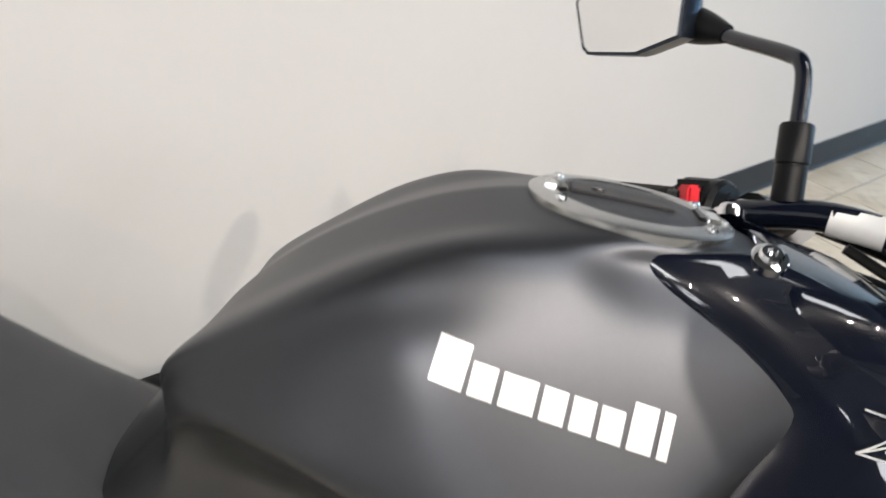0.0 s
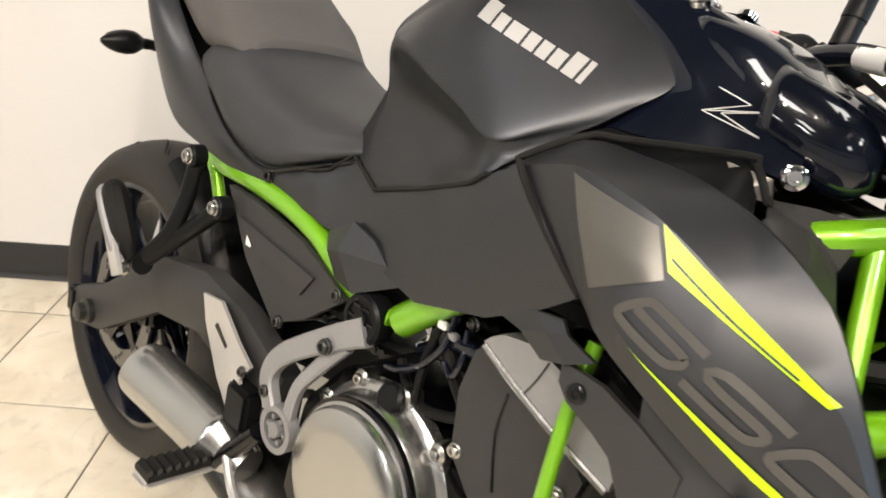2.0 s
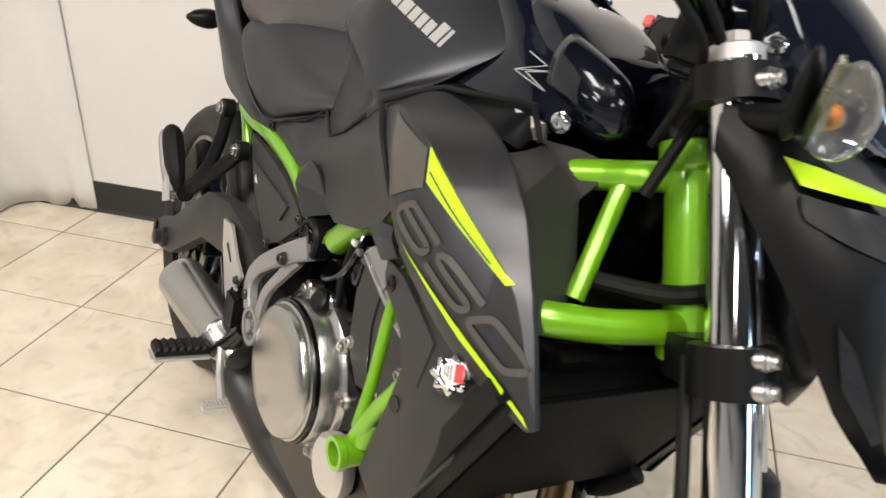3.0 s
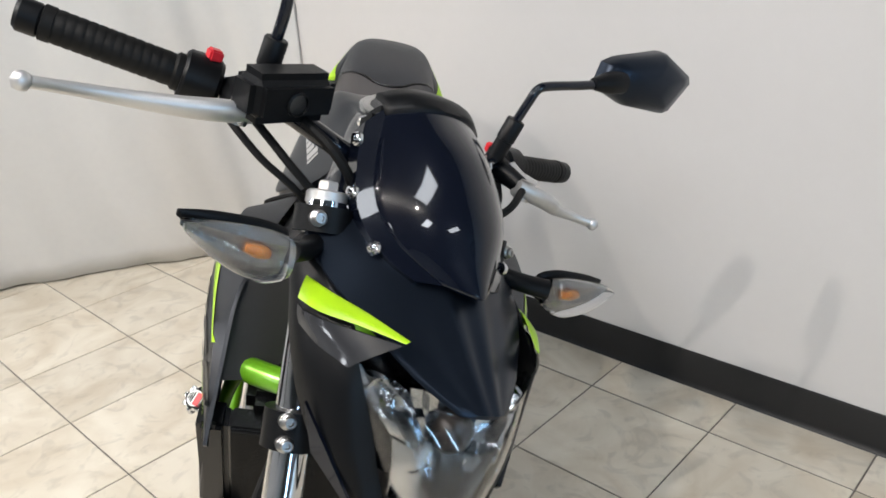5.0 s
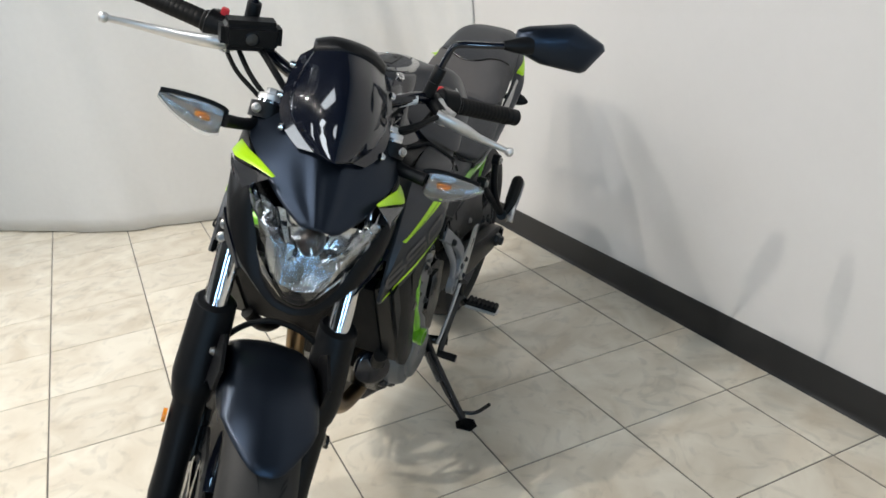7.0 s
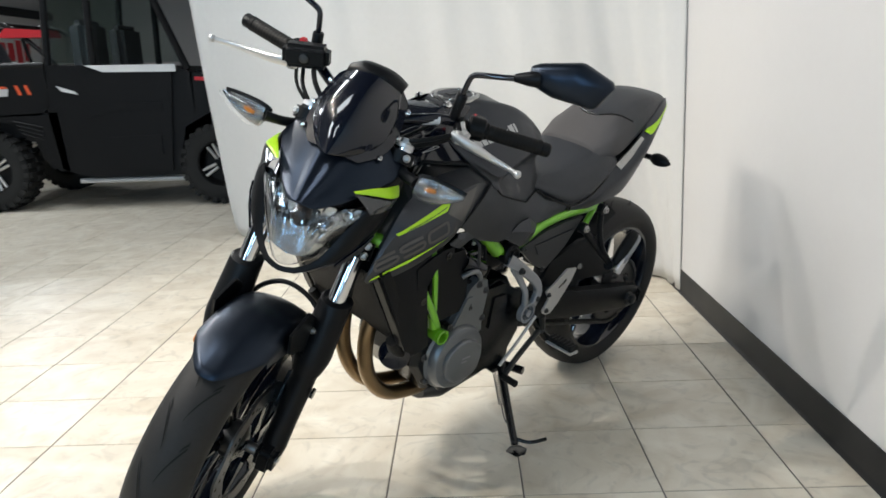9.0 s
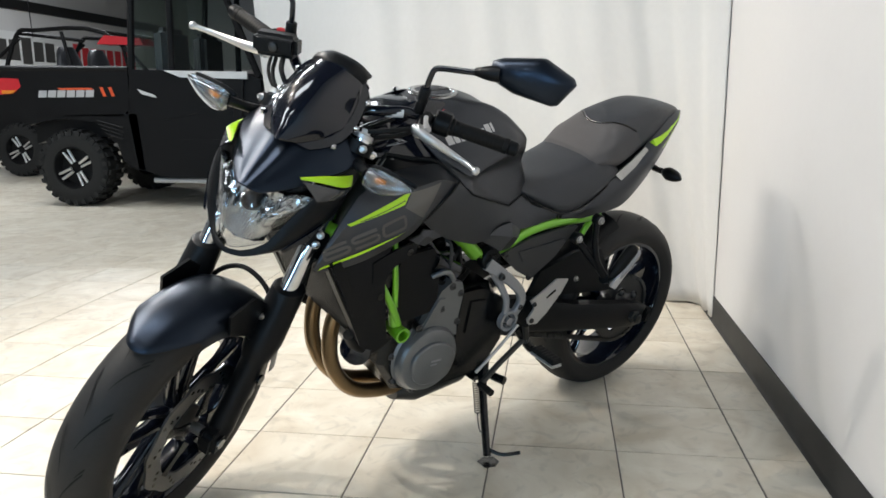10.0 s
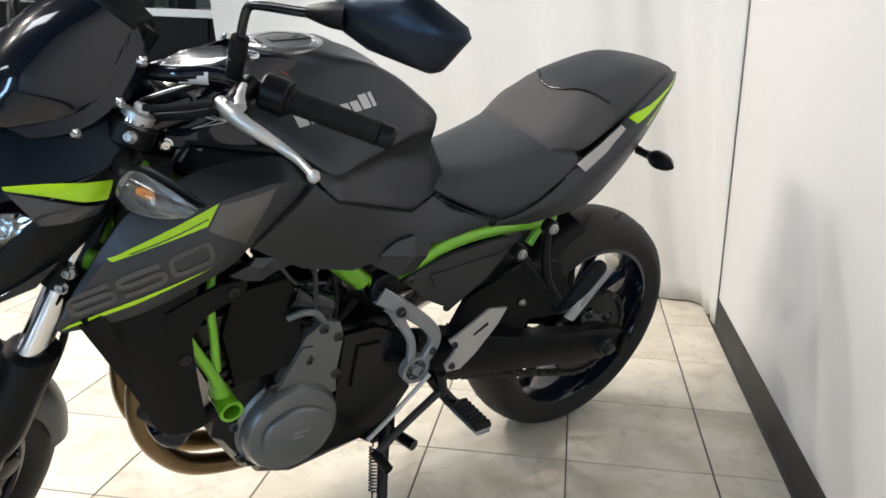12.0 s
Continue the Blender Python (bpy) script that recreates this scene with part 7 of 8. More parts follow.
def headlamp():
    lens_rows = [both_sides(r) for r in (
        [(1.352, 0, 0.828), (1.340, 0.040, 0.832), (1.312, 0.085, 0.838), (1.281, 0.120, 0.840)],
        [(1.368, 0, 0.803), (1.357, 0.040, 0.806), (1.328, 0.075, 0.811), (1.292, 0.106, 0.816)],
        [(1.376, 0, 0.768), (1.365, 0.036, 0.770), (1.340, 0.063, 0.776), (1.306, 0.089, 0.785)],
        [(1.378, 0, 0.735), (1.368, 0.027, 0.737), (1.345, 0.050, 0.742), (1.316, 0.074, 0.752)],
        [(1.370, 0, 0.706), (1.364, 0.020, 0.709), (1.346, 0.038, 0.716), (1.325, 0.056, 0.723)])]
    lamp = front_part("headlamp", grid_panel(bmesh.new(), [[p + Vector((-0.095, 0, 0)) for p in r] for r in lens_rows], 0.004, (-1, 0, 0), 3, 3), BLOCK, bike, "angular clear headlamp with chromed reflector")
    front_part("headlamp_lens", grid_panel(bmesh.new(), lens_rows, 0.0025, (-1, 0, 0), 4, 4), THIN, lamp, "clear lens", 60).visible_shadow = False
    # faceted chrome reflector with upright flutes
    bm = bmesh.new()
    rows = []
    for j in range(19):
        v = j / 18
        row = []
        for i in range(41):
            u = i / 40 * 2 - 1
            half = 0.118 - 0.036 * min(1, v * 2.2) - 0.028 * v
            z = 0.838 - 0.118 * v + 0.010 * abs(u) * v
            deep = 0.048 * max(0.0, math.cos(u * 1.9)) * math.cos((v - 0.42) * 2.2)
            pod = 0.022 * max(0.0, 1 - ((abs(u) - 0.80) / 0.20) ** 2) * max(0.0, 1 - (v / 0.30) ** 2)
            flute = 0.0032 * (i % 2) * (1 if v > 0.45 and abs(u) < 0.8 else 0) + 0.0045 * ((i // 4 + j // 4) % 2) * (1 if abs(u) > 0.30 and v < 0.62 else 0)
            rib = 0.010 * (1 if 0.56 < abs(u) < 0.62 and v < 0.42 else 0) + 0.012 * (1 if 0.84 < v < 0.88 else 0)
            x = 1.346 + 0.02 * math.sin(v * 2.2) - 0.060 * u * u * (half / 0.10) - deep - pod + flute + rib
            row.append(Vector((x, u * half, z)))
        rows.append(row)
    grid_panel(bm, rows, 0.002, (-1, 0, 0), 1, 1)
    front_part("reflector", bm, REFLECT, lamp, "chromed fluted reflector", 25)
    bm = lathe(bmesh.new(), [(0.0, 0.044), (0.013, 0.042), (0.020, 0.036), (0.024, 0.022), (0.025, 0.0), (0.018, -0.01)], axis_pose((1.294, 0, 0.795), (1, 0, 0.02)), 28)
    front_part("bulb_shield", bm, BRONZE_DARK, lamp, "dark bronze bulb shield")
    for s in (LEFT, RIGHT):
        bm = lathe(bmesh.new(), [(0.0, 0.020), (0.008, 0.018), (0.012, 0.010), (0.012, 0.0)], axis_pose((1.290, s * 0.085, 0.822), (1, 0, 0)), 16)
        front_part("position_bulb", bm, LENS, lamp)
        # side cowl framing the lamp, its grey flash and lime stripe
        rows = [[(1.146, 0.124, 0.912), (1.205, 0.128, 0.890), (1.250, 0.116, 0.874), (1.286, 0.118, 0.848), (1.312, 0.090, 0.788), (1.336, 0.066, 0.730), (1.364, 0.032, 0.706), (1.372, 0.000, 0.702)],
                [(1.140, 0.136, 0.892), (1.195, 0.143, 0.864), (1.240, 0.141, 0.838), (1.276, 0.133, 0.808), (1.310, 0.112, 0.758), (1.340, 0.074, 0.718), (1.368, 0.034, 0.696), (1.376, 0.000, 0.692)],
                [(1.146, 0.130, 0.868), (1.190, 0.138, 0.832), (1.226, 0.138, 0.802), (1.256, 0.130, 0.772), (1.294, 0.108, 0.732), (1.326, 0.072, 0.708), (1.350, 0.032, 0.688), (1.358, 0.000, 0.684)]]
        fix = (lambda b: b) if s > 0 else mirrored
        cowl = front_part("headlamp_cowl", fix(grid_panel(bmesh.new(), rows, 0.004, (0, -1, 0), 2, 2)), PLASTIC, lamp, "black cowl beside the headlamp", 50)
        rows2 = [[(1.192, 0.138, 0.881), (1.225, 0.129, 0.883), (1.262, 0.108, 0.884), (1.304, 0.084, 0.882)], [(1.202, 0.145, 0.873), (1.235, 0.138, 0.876), (1.268, 0.115, 0.880), (1.304, 0.086, 0.881)], [(1.210, 0.149, 0.866), (1.240, 0.142, 0.870), (1.270, 0.118, 0.876), (1.304, 0.087, 0.880)]]
        front_part("stripe", fix(grid_panel(bmesh.new(), rows2, 0.003, (-0.5, -0.8, 0), 3, 3)), LIME, cowl, "lime green decal stripe")
        rows3 = [[(1.213, 0.149, 0.861), (1.241, 0.142, 0.864), (1.303, 0.088, 0.877)], [(1.216, 0.148, 0.853), (1.248, 0.141, 0.853), (1.294, 0.108, 0.859)], [(1.222, 0.146, 0.846), (1.252, 0.138, 0.842), (1.285, 0.122, 0.841)]]
        front_part("grey_flash", fix(grid_panel(bmesh.new(), rows3, 0.003, (-0.5, -0.8, 0), 3, 2)), SMOKED, cowl, "smoked gloss inlay")
        # small side vane
        bm = bmesh.new()
        sheet(bm, [(1.268, 0.140, 0.792), (1.288, 0.132, 0.778), (1.330, 0.098, 0.728), (1.326, 0.098, 0.722), (1.290, 0.128, 0.752)], 0.004, (-0.3, -1, 0), 0.0015)
        front_part("vane", fix(bm), GLOSS, cowl)
    # upper nose panel with a raised middle
    rows = [both_sides(r) for r in (
        [(1.150, 0, 0.950), (1.150, 0.030, 0.950), (1.150, 0.062, 0.944), (1.150, 0.105, 0.930), (1.146, 0.130, 0.912)],
        [(1.200, 0, 0.944), (1.202, 0.024, 0.944), (1.200, 0.052, 0.936), (1.200, 0.090, 0.916), (1.200, 0.127, 0.893)],
        [(1.258, 0, 0.908), (1.260, 0.020, 0.909), (1.256, 0.042, 0.902), (1.254, 0.070, 0.892), (1.252, 0.103, 0.876)],
        [(1.316, 0, 0.868), (1.318, 0.013, 0.869), (1.314, 0.028, 0.864), (1.312, 0.045, 0.860), (1.308, 0.066, 0.852)],
        [(1.358, 0, 0.842), (1.358, 0.007, 0.842), (1.356, 0.014, 0.841), (1.353, 0.021, 0.840), (1.348, 0.030, 0.838)])]
    front_part("nose_panel", grid_panel(bmesh.new(), rows, 0.004, (0, 0, -1), 4, 4), MATT, lamp, "matt black pointed nose panel", 50)
    # gloss wind screen and the dark meter behind it
    rows = [both_sides(r) for r in (
        [(1.122, 0, 1.058), (1.114, 0.030, 1.055), (1.096, 0.058, 1.042)],
        [(1.184, 0, 1.032), (1.170, 0.040, 1.024), (1.128, 0.074, 1.008)],
        [(1.236, 0, 0.990), (1.218, 0.046, 0.981), (1.168, 0.083, 0.966)],
        [(1.262, 0, 0.950), (1.246, 0.036, 0.942), (1.208, 0.068, 0.938)],
        [(1.282, 0, 0.922), (1.274, 0.013, 0.921), (1.256, 0.032, 0.920)])]
    screen = front_part("wind_screen", grid_panel(bmesh.new(), rows, 0.004, (-0.6, 0, -0.6), 5, 5), GLOSS, bike, "gloss black curved wind screen", 70)
    bm = bmesh.new()
    rows = [both_sides(r) for r in ([(1.085, 0, 1.066), (1.082, 0.035, 1.062), (1.072, 0.062, 1.046)], [(1.108, 0, 1.067), (1.104, 0.036, 1.062), (1.092, 0.064, 1.046)], [(1.128, 0, 1.058), (1.122, 0.034, 1.054), (1.104, 0.064, 1.038)])]
    front_part("screen_lip", grid_panel(bm, rows, 0.006, (0, 0, -1), 4, 3), PLASTIC, screen, "matt black upper lip", 60)
    for s in (LEFT, RIGHT):
        rows = [[(1.096, 0.058, 1.041), (1.128, 0.074, 1.007), (1.168, 0.083, 0.965), (1.208, 0.068, 0.937), (1.256, 0.032, 0.919)], [(1.101, 0.081, 1.019), (1.128, 0.091, 0.986), (1.166, 0.096, 0.950), (1.206, 0.084, 0.926), (1.244, 0.056, 0.914)],
                [(1.088, 0.083, 1.000), (1.112, 0.087, 0.970), (1.150, 0.090, 0.934), (1.194, 0.078, 0.910), (1.232, 0.050, 0.902)]]
        bm = grid_panel(bmesh.new(), rows, 0.004, (0, -1, 0), 2, 1)
        front_part("screen_side", bm if s > 0 else mirrored(bm), GLOSS, screen, "gloss black folded side", 20)
        for x, y, z in ((1.150, 0.096, 0.958), (1.110, 0.088, 1.002), (1.205, 0.086, 0.925)):
            bm = bmesh.new()
            bolt_head(bm, (x, s * y, z), (0, s, 0), 0.006, 0.005)
            front_part("bolt", bm, CHROME, screen)
    tilt = Matrix.Translation((1.072, 0, 0.996)) @ Matrix.Rotation(radians(-38), 4, "Y")
    bm = bmesh.new()
    box(bm, 0, 0, 0, 0.045, 0.108, 0.075, tilt)
    bevel(bm, 0.012, 3)
    meter = front_part("instrument_panel", bm, PLASTIC, bike, "black digital instrument panel")
    bm = bmesh.new()
    box(bm, -0.0237, 0, 0, 0.001, 0.092, 0.058, tilt)
    front_part("display", bm, SMOKE, meter)
    bm = bmesh.new()
    box(bm, 1.13, 0, 0.955, 0.07, 0.13, 0.075)
    bevel(bm, 0.015, 2)
    front_part("lamp_bracket", bm, BLOCK, bike)


headlamp()


def front_indicators():
    for s in (LEFT, RIGHT):
        bm = tube(bmesh.new(), [(1.150, s * 0.118, 0.898), (1.185, s * 0.142, 0.904), (1.205, s * 0.172, 0.908)], (0.014, 0.012, 0.013), 12, 4, True, 0.8)
        stem = front_part("indicator", bm, PLASTIC, bike, "clear front indicator with amber bulb on a black stalk", 60)
        ring = lambda y, h, d, x, z: [Vector((x + d * math.cos(a), s * y, z + h * math.sin(a) - 0.10 * d * math.cos(a))) for a in (2 * math.pi * k / 12 for k in range(12))]
        full = [(0.168, 0.011, 0.011, 1.206, 0.906), (0.176, 0.019, 0.016, 1.208, 0.904), (0.196, 0.0235, 0.020, 1.209, 0.904), (0.222, 0.0205, 0.019, 1.210, 0.908), (0.250, 0.0135, 0.013, 1.210, 0.914), (0.275, 0.003, 0.004, 1.210, 0.921)]
        lens_part = smooth_loft(bmesh.new(), [ring(y, h, d, x + 0.004, z) for y, h, d, x, z in full[1:]], 4, 2)
        front_part("lens", lens_part, FLUTED, stem, "clear fluted lens", 180).visible_shadow = False
        back = smooth_loft(bmesh.new(), [[p + Vector((-0.016, 0, 0.002)) for p in ring(y, h * 0.97, d * 0.35, x - 0.004, z)] for y, h, d, x, z in full], 4, 2)
        front_part("housing", back, PLASTIC, stem, "", 180)
        silver = smooth_loft(bmesh.new(), [[p + Vector((0.0022 * (k % 2), 0, 0)) for k, p in enumerate(ring(y, h * 0.95, d * 0.30, x - 0.008, z))] for y, h, d, x, z in full[1:]], 3, 1)
        front_part("reflector", silver, INDICATORSILVER, stem, "silvered reflector", 12)
        bm = tube(bmesh.new(), [(1.209, s * 0.194, 0.905), (1.210, s * 0.206, 0.907), (1.210, s * 0.218, 0.909)], (0.0045, 0.0062, 0.004), 14, 4)
        front_part("bulb", bm, ORANGEBULB, stem, "amber bulb", 180)


front_indicators()


def handlebar():
    half = [(1.088, 0.0, 0.966), (1.090, 0.045, 0.967), (1.072, 0.105, 0.985), (1.040, 0.150, 0.996), (1.000, 0.215, 0.992), (0.955, 0.372, 0.996)]
    bar = front_part("handlebar", tube(bmesh.new(), both_sides(half), 0.0115, 14, 5), GLOSS, bike, "black tubular handlebar")
    bm = bmesh.new()
    for s in (LEFT, RIGHT):
        box(bm, 1.085, s * 0.042, 0.952, 0.045, 0.030, 0.055)
    bevel(bm, 0.008, 2)
    front_part("bar_clamp", bm, PLASTIC, bar)
    for s in (LEFT, RIGHT):
        for dx in (-0.014, 0.014):
            bm = bmesh.new()
            bolt_head(bm, (1.085 + dx, s * 0.042, 0.979), (0, 0, 1), 0.006, 0.005)
            front_part("clamp_bolt", bm, DARKSTEEL, bar)
        a, b = Vector((0.994, s * 0.236, 0.9925)), Vector((0.953, s * 0.380, 0.996))
        n = (b - a).length
        m = axis_pose(a, b - a)
        prof = [(0.012, -0.002), (0.0195, -0.002), (0.0195, 0.006), (0.0165, 0.009)]
        for k in range(12):
            z = 0.014 + k * (n - 0.045) / 12
            prof += [(0.0170, z), (0.0170, z + 0.006), (0.0164, z + 0.007), (0.0164, z + 0.0095)]
        prof += [(0.0175, n - 0.03), (0.0175, n - 0.020), (0.0150, n - 0.019)]
        grip = front_part("grip", lathe(bmesh.new(), prof, m, 24), RUBBER, bar, "ribbed black rubber grip")
        front_part("bar_end", lathe(bmesh.new(), [(0.0150, n - 0.019), (0.0165, n - 0.017), (0.0165, n - 0.001), (0.013, n + 0.003), (0, n + 0.003)], m, 24), PLASTIC, grip, "black bar end")
        # switch housing with its buttons
        m2 = axis_pose(a, (a - b))
        bm = lathe(bmesh.new(), [(0.012, 0.0), (0.023, 0.0), (0.026, 0.003), (0.026, 0.034), (0.023, 0.038), (0.012, 0.038)], m2, 24)
        sw = front_part("switch_housing", bm, PLASTIC, bar, "black switch housing with a red button")
        mid = a + (a - b).normalized() * 0.020
        bm = bmesh.new()
        box(bm, 0, 0, 0, 0.044, 0.036, 0.040, Matrix.Translation(mid + Vector((-0.008, 0, 0.004))))
        bevel(bm, 0.008, 2)
        front_part("switch_block", bm, PLASTIC, sw)
        if s < 0:
            bm = bmesh.new()
            box(bm, 0, 0, 0, 0.016, 0.014, 0.012, Matrix.Translation(mid + Vector((0.004, 0.004, 0.0295))))
            bevel(bm, 0.002, 2)
            front_part("red_button", bm, RED, sw, "red push button")
        else:
            bm = bmesh.new()
            box(bm, 0, 0, 0, 0.012, 0.014, 0.014, Matrix.Translation(mid + Vector((-0.027, -0.010, 0.013))))
            bevel(bm, 0.002, 2)
            front_part("red_button", bm, RED, sw, "red push button")
            bm = bmesh.new()
            for k in range(2):
                box(bm, -0.0304, -0.004 + 0.012 * k, 0.002, 0.0006, 0.006, 0.0012, Matrix.Translation(mid))
                box(bm, -0.0304, -0.004 + 0.012 * k, 0.005, 0.0006, 0.003, 0.0030, Matrix.Translation(mid))
            front_part("switch_icon", bm, WHITE, sw, "small white icons")
            front_part("sticker", tube(bmesh.new(), [(1.067, 0.112, 0.9865), (1.058, 0.125, 0.9900), (1.046, 0.142, 0.9942)], 0.0121, 14, 4), WHITE, bar, "white paper sticker")
        for dx, dz in ((-0.031, 0.012), (-0.031, -0.002), (-0.031, -0.014)):
            bm = bmesh.new()
            box(bm, 0, 0, 0, 0.007, 0.016, 0.008, Matrix.Translation(mid + Vector((dx, 0, dz))))
            bevel(bm, 0.002, 1)
            front_part("switch_button", bm, BLOCK, sw)
        bm = bmesh.new()
        lathe(bm, [(0.006, 0), (0.006, 0.003), (0.004, 0.004), (0, 0.004)], axis_pose(mid + Vector((0.0185, s * 0.004, 0.008)), (1, 0, 0.2)), 14)
        front_part("housing_screw", bm, BLOCK, sw)
        # lever on its perch
        p0 = Vector((1.068, s * 0.208, 0.984 if s > 0 else 0.990))
        bm = bmesh.new()
        tube(bm, [(1.014, s * 0.186, 0.993), (1.045, s * 0.192, 0.990), (1.078, s * 0.202, 0.984)], (0.017, 0.014, 0.010), 12, 3)
        front_part("lever_perch", bm, PLASTIC, bar)
        ln = 1.10 if s < 0 else 0.84
        bm = tube(bmesh.new(), [p0 + Vector((0.004, -s * 0.022, 0)), p0 + Vector((0.012, s * 0.012, -0.003)), p0 + Vector((0.006, s * 0.045, -0.010)), p0 + Vector((-0.004, s * 0.085 * ln, -0.018)), p0 + Vector((-0.002, s * 0.125 * ln, -0.021)), p0 + Vector((0.010, s * 0.158 * ln, -0.021))],
                  (0.0130, 0.0138, 0.0125, 0.0098, 0.0078, 0.0068), 12, 6, True, 0.75)
        lathe(bm, [(0, -0.009), (0.006, -0.007), (0.009, 0), (0.006, 0.007), (0, 0.009)], Matrix.Translation(p0 + Vector((0.012, s * 0.163 * ln, -0.021))), 14)
        lev = front_part("lever", bm, ALUMINIUM, bar, "polished aluminium hand lever", 60)
        bm = bmesh.new()
        lathe(bm, [(0.011, -0.013), (0.011, 0.010), (0.008, 0.013), (0, 0.013)], axis_pose(p0 + Vector((0.004, -s * 0.008, 0)), (0, 0, 1)), 16)
        front_part("lever_pivot", bm, STEEL, lev)
        if s > 0:
            bm = tube(bmesh.new(), [p0 + Vector((0.006, 0.004, 0.004)), p0 + Vector((-0.012, -0.010, 0.010)), p0 + Vector((-0.030, -0.016, 0.022))], (0.015, 0.011, 0.005), 12, 4, True, 0.6)
            front_part("lever_bracket", bm, ALUMINIUM, bar, "bright cast clutch lever bracket")
        mirror(s, bar)
    # fluid reservoir on the right
    rm = Matrix.Translation((1.082, -0.166, 1.020)) @ Matrix.Rotation(radians(14), 4, "Z") @ Matrix.Rotation(radians(12), 4, "X")
    bm = bmesh.new()
    box(bm, 0, 0, 0.0, 0.048, 0.100, 0.050, rm)
    bevel(bm, 0.011, 3)
    res = front_part("brake_reservoir", bm, PLASTIC, bar, "black brake fluid reservoir with a sight glass")
    sg = rm @ axis_pose((0.024, -0.002, -0.002), (1, 0, 0))
    bm = lathe(bmesh.new(), [(0.0125, -0.002), (0.0125, 0.002), (0.0105, 0.003), (0.0100, 0.0015)], sg, 24, False)
    rim = front_part("sight_rim", bm, PLASTIC, res)
    front_part("sight_glass", lathe(bmesh.new(), [(0.0100, 0.0012), (0.005, 0.002), (0, 0.0022)], sg, 20, False), DARKSTEEL, rim)
    # cables and brake lines sweeping down to the steering head
    for k, (pts, r) in enumerate((([(1.090, -0.140, 1.000), (1.125, -0.115, 0.985), (1.130, -0.080, 0.950), (1.115, -0.060, 0.90), (1.10, -0.05, 0.82)], 0.0058), ([(1.060, -0.175, 0.980), (1.100, -0.150, 0.960), (1.120, -0.110, 0.930), (1.105, -0.07, 0.88)], 0.0045),
                                  ([(1.040, -0.200, 0.975), (1.085, -0.170, 0.952), (1.110, -0.120, 0.925), (1.09, -0.06, 0.86)], 0.0040), ([(1.085, 0.185, 0.985), (1.120, 0.140, 0.965), (1.125, 0.085, 0.935), (1.10, 0.05, 0.87)], 0.0050),
                                  ([(1.030, 0.190, 0.975), (1.080, 0.160, 0.955), (1.110, 0.110, 0.930), (1.09, 0.05, 0.86)], 0.0055), ([(1.050, 0.130, 0.975), (1.085, 0.095, 0.945), (1.100, 0.060, 0.915)], 0.0042))):
        front_part("cable", tube(bmesh.new(), pts, r, 8, 6), RUBBER, bar)


def mirror(s, parent):
    base = Vector((1.030, s * 0.168, 1.004))
    up = Vector((0.006, s * 0.003, 0.058))
    m = axis_pose(base, up)
    bm = lathe(bmesh.new(), [(0.0115, 0), (0.0115, 0.0262), (0.0108, 0.0270), (0.0108, 0.0278), (0.0124, 0.0286), (0.0124, 0.0560), (0.0112, 0.0580), (0.0060, 0.0585)], m, 24)
    stem = front_part("mirror", bm, PLASTIC, parent, "black angular mirror on a bent stem")
    pts = [base + Vector((0.006, s * 0.003, 0.055)), (1.040, s * 0.174, 1.090), (1.041, s * 0.178, 1.106), (1.042, s * 0.192, 1.115), (1.044, s * 0.245, 1.132), (1.044, s * 0.280, 1.144)]
    front_part("mirror_arm", tube(bmesh.new(), pts, 0.0062, 12, 5), GLOSS, stem)
    front_part("mirror_joint", tube(bmesh.new(), [(1.044, s * 0.262, 1.139), (1.043, s * 0.290, 1.148), (1.040, s * 0.312, 1.155)], (0.008, 0.015, 0.017), 14, 4), PLASTIC, stem)
    outline = [(0.286, 1.136), (0.284, 1.170), (0.300, 1.182), (0.374, 1.213), (0.384, 1.215), (0.448, 1.202), (0.457, 1.192), (0.438, 1.143), (0.428, 1.136), (0.366, 1.129), (0.346, 1.127)]
    cen = Vector((0.365, 1.170))
    def ring(x, k):
        return [Vector((x, s * (cen.x + (y - cen.x) * k), cen.y + (z - cen.y) * k)) for y, z in outline]
    bm = bmesh.new()
    loft(bm, [ring(1.018, 1.0), ring(1.030, 1.0), ring(1.040, 0.93), ring(1.050, 0.68), ring(1.055, 0.30)])
    bevel(bm, 0.003, 2, 35)
    front_part("mirror_shell", bm, MATT, stem, "matt black mirror shell", 40)
    bm = bmesh.new()
    loft(bm, [ring(1.0165, 0.93), ring(1.0185, 0.93)])
    front_part("mirror_glass", bm, MIRROR, stem, "mirror glass")


handlebar()


# ---- the showroom behind: utility vehicles and the far wall ----
UTV_BLACK = material("utility_black_plastic", (0.007, 0.007, 0.0075), 0.48, 0.0, 0.2, 40, 0.2, 0.08, 300, spec=0.18)
KNOB = material("knobbly_tyre_rubber", (0.012, 0.012, 0.0115), 0.85, 0.0, 0.25, 60, 0.2)
CABGLASS = glass("green_tinted_glass", (0.62, 0.70, 0.66), 0.02)
ORANGE = material("orange_red_decal", (0.75, 0.10, 0.03), 0.4, 0.0, 0.05, 60, 0.05)
PALE = material("pale_decal", (0.55, 0.55, 0.55), 0.4, 0.2, 0.05, 60, 0.05)


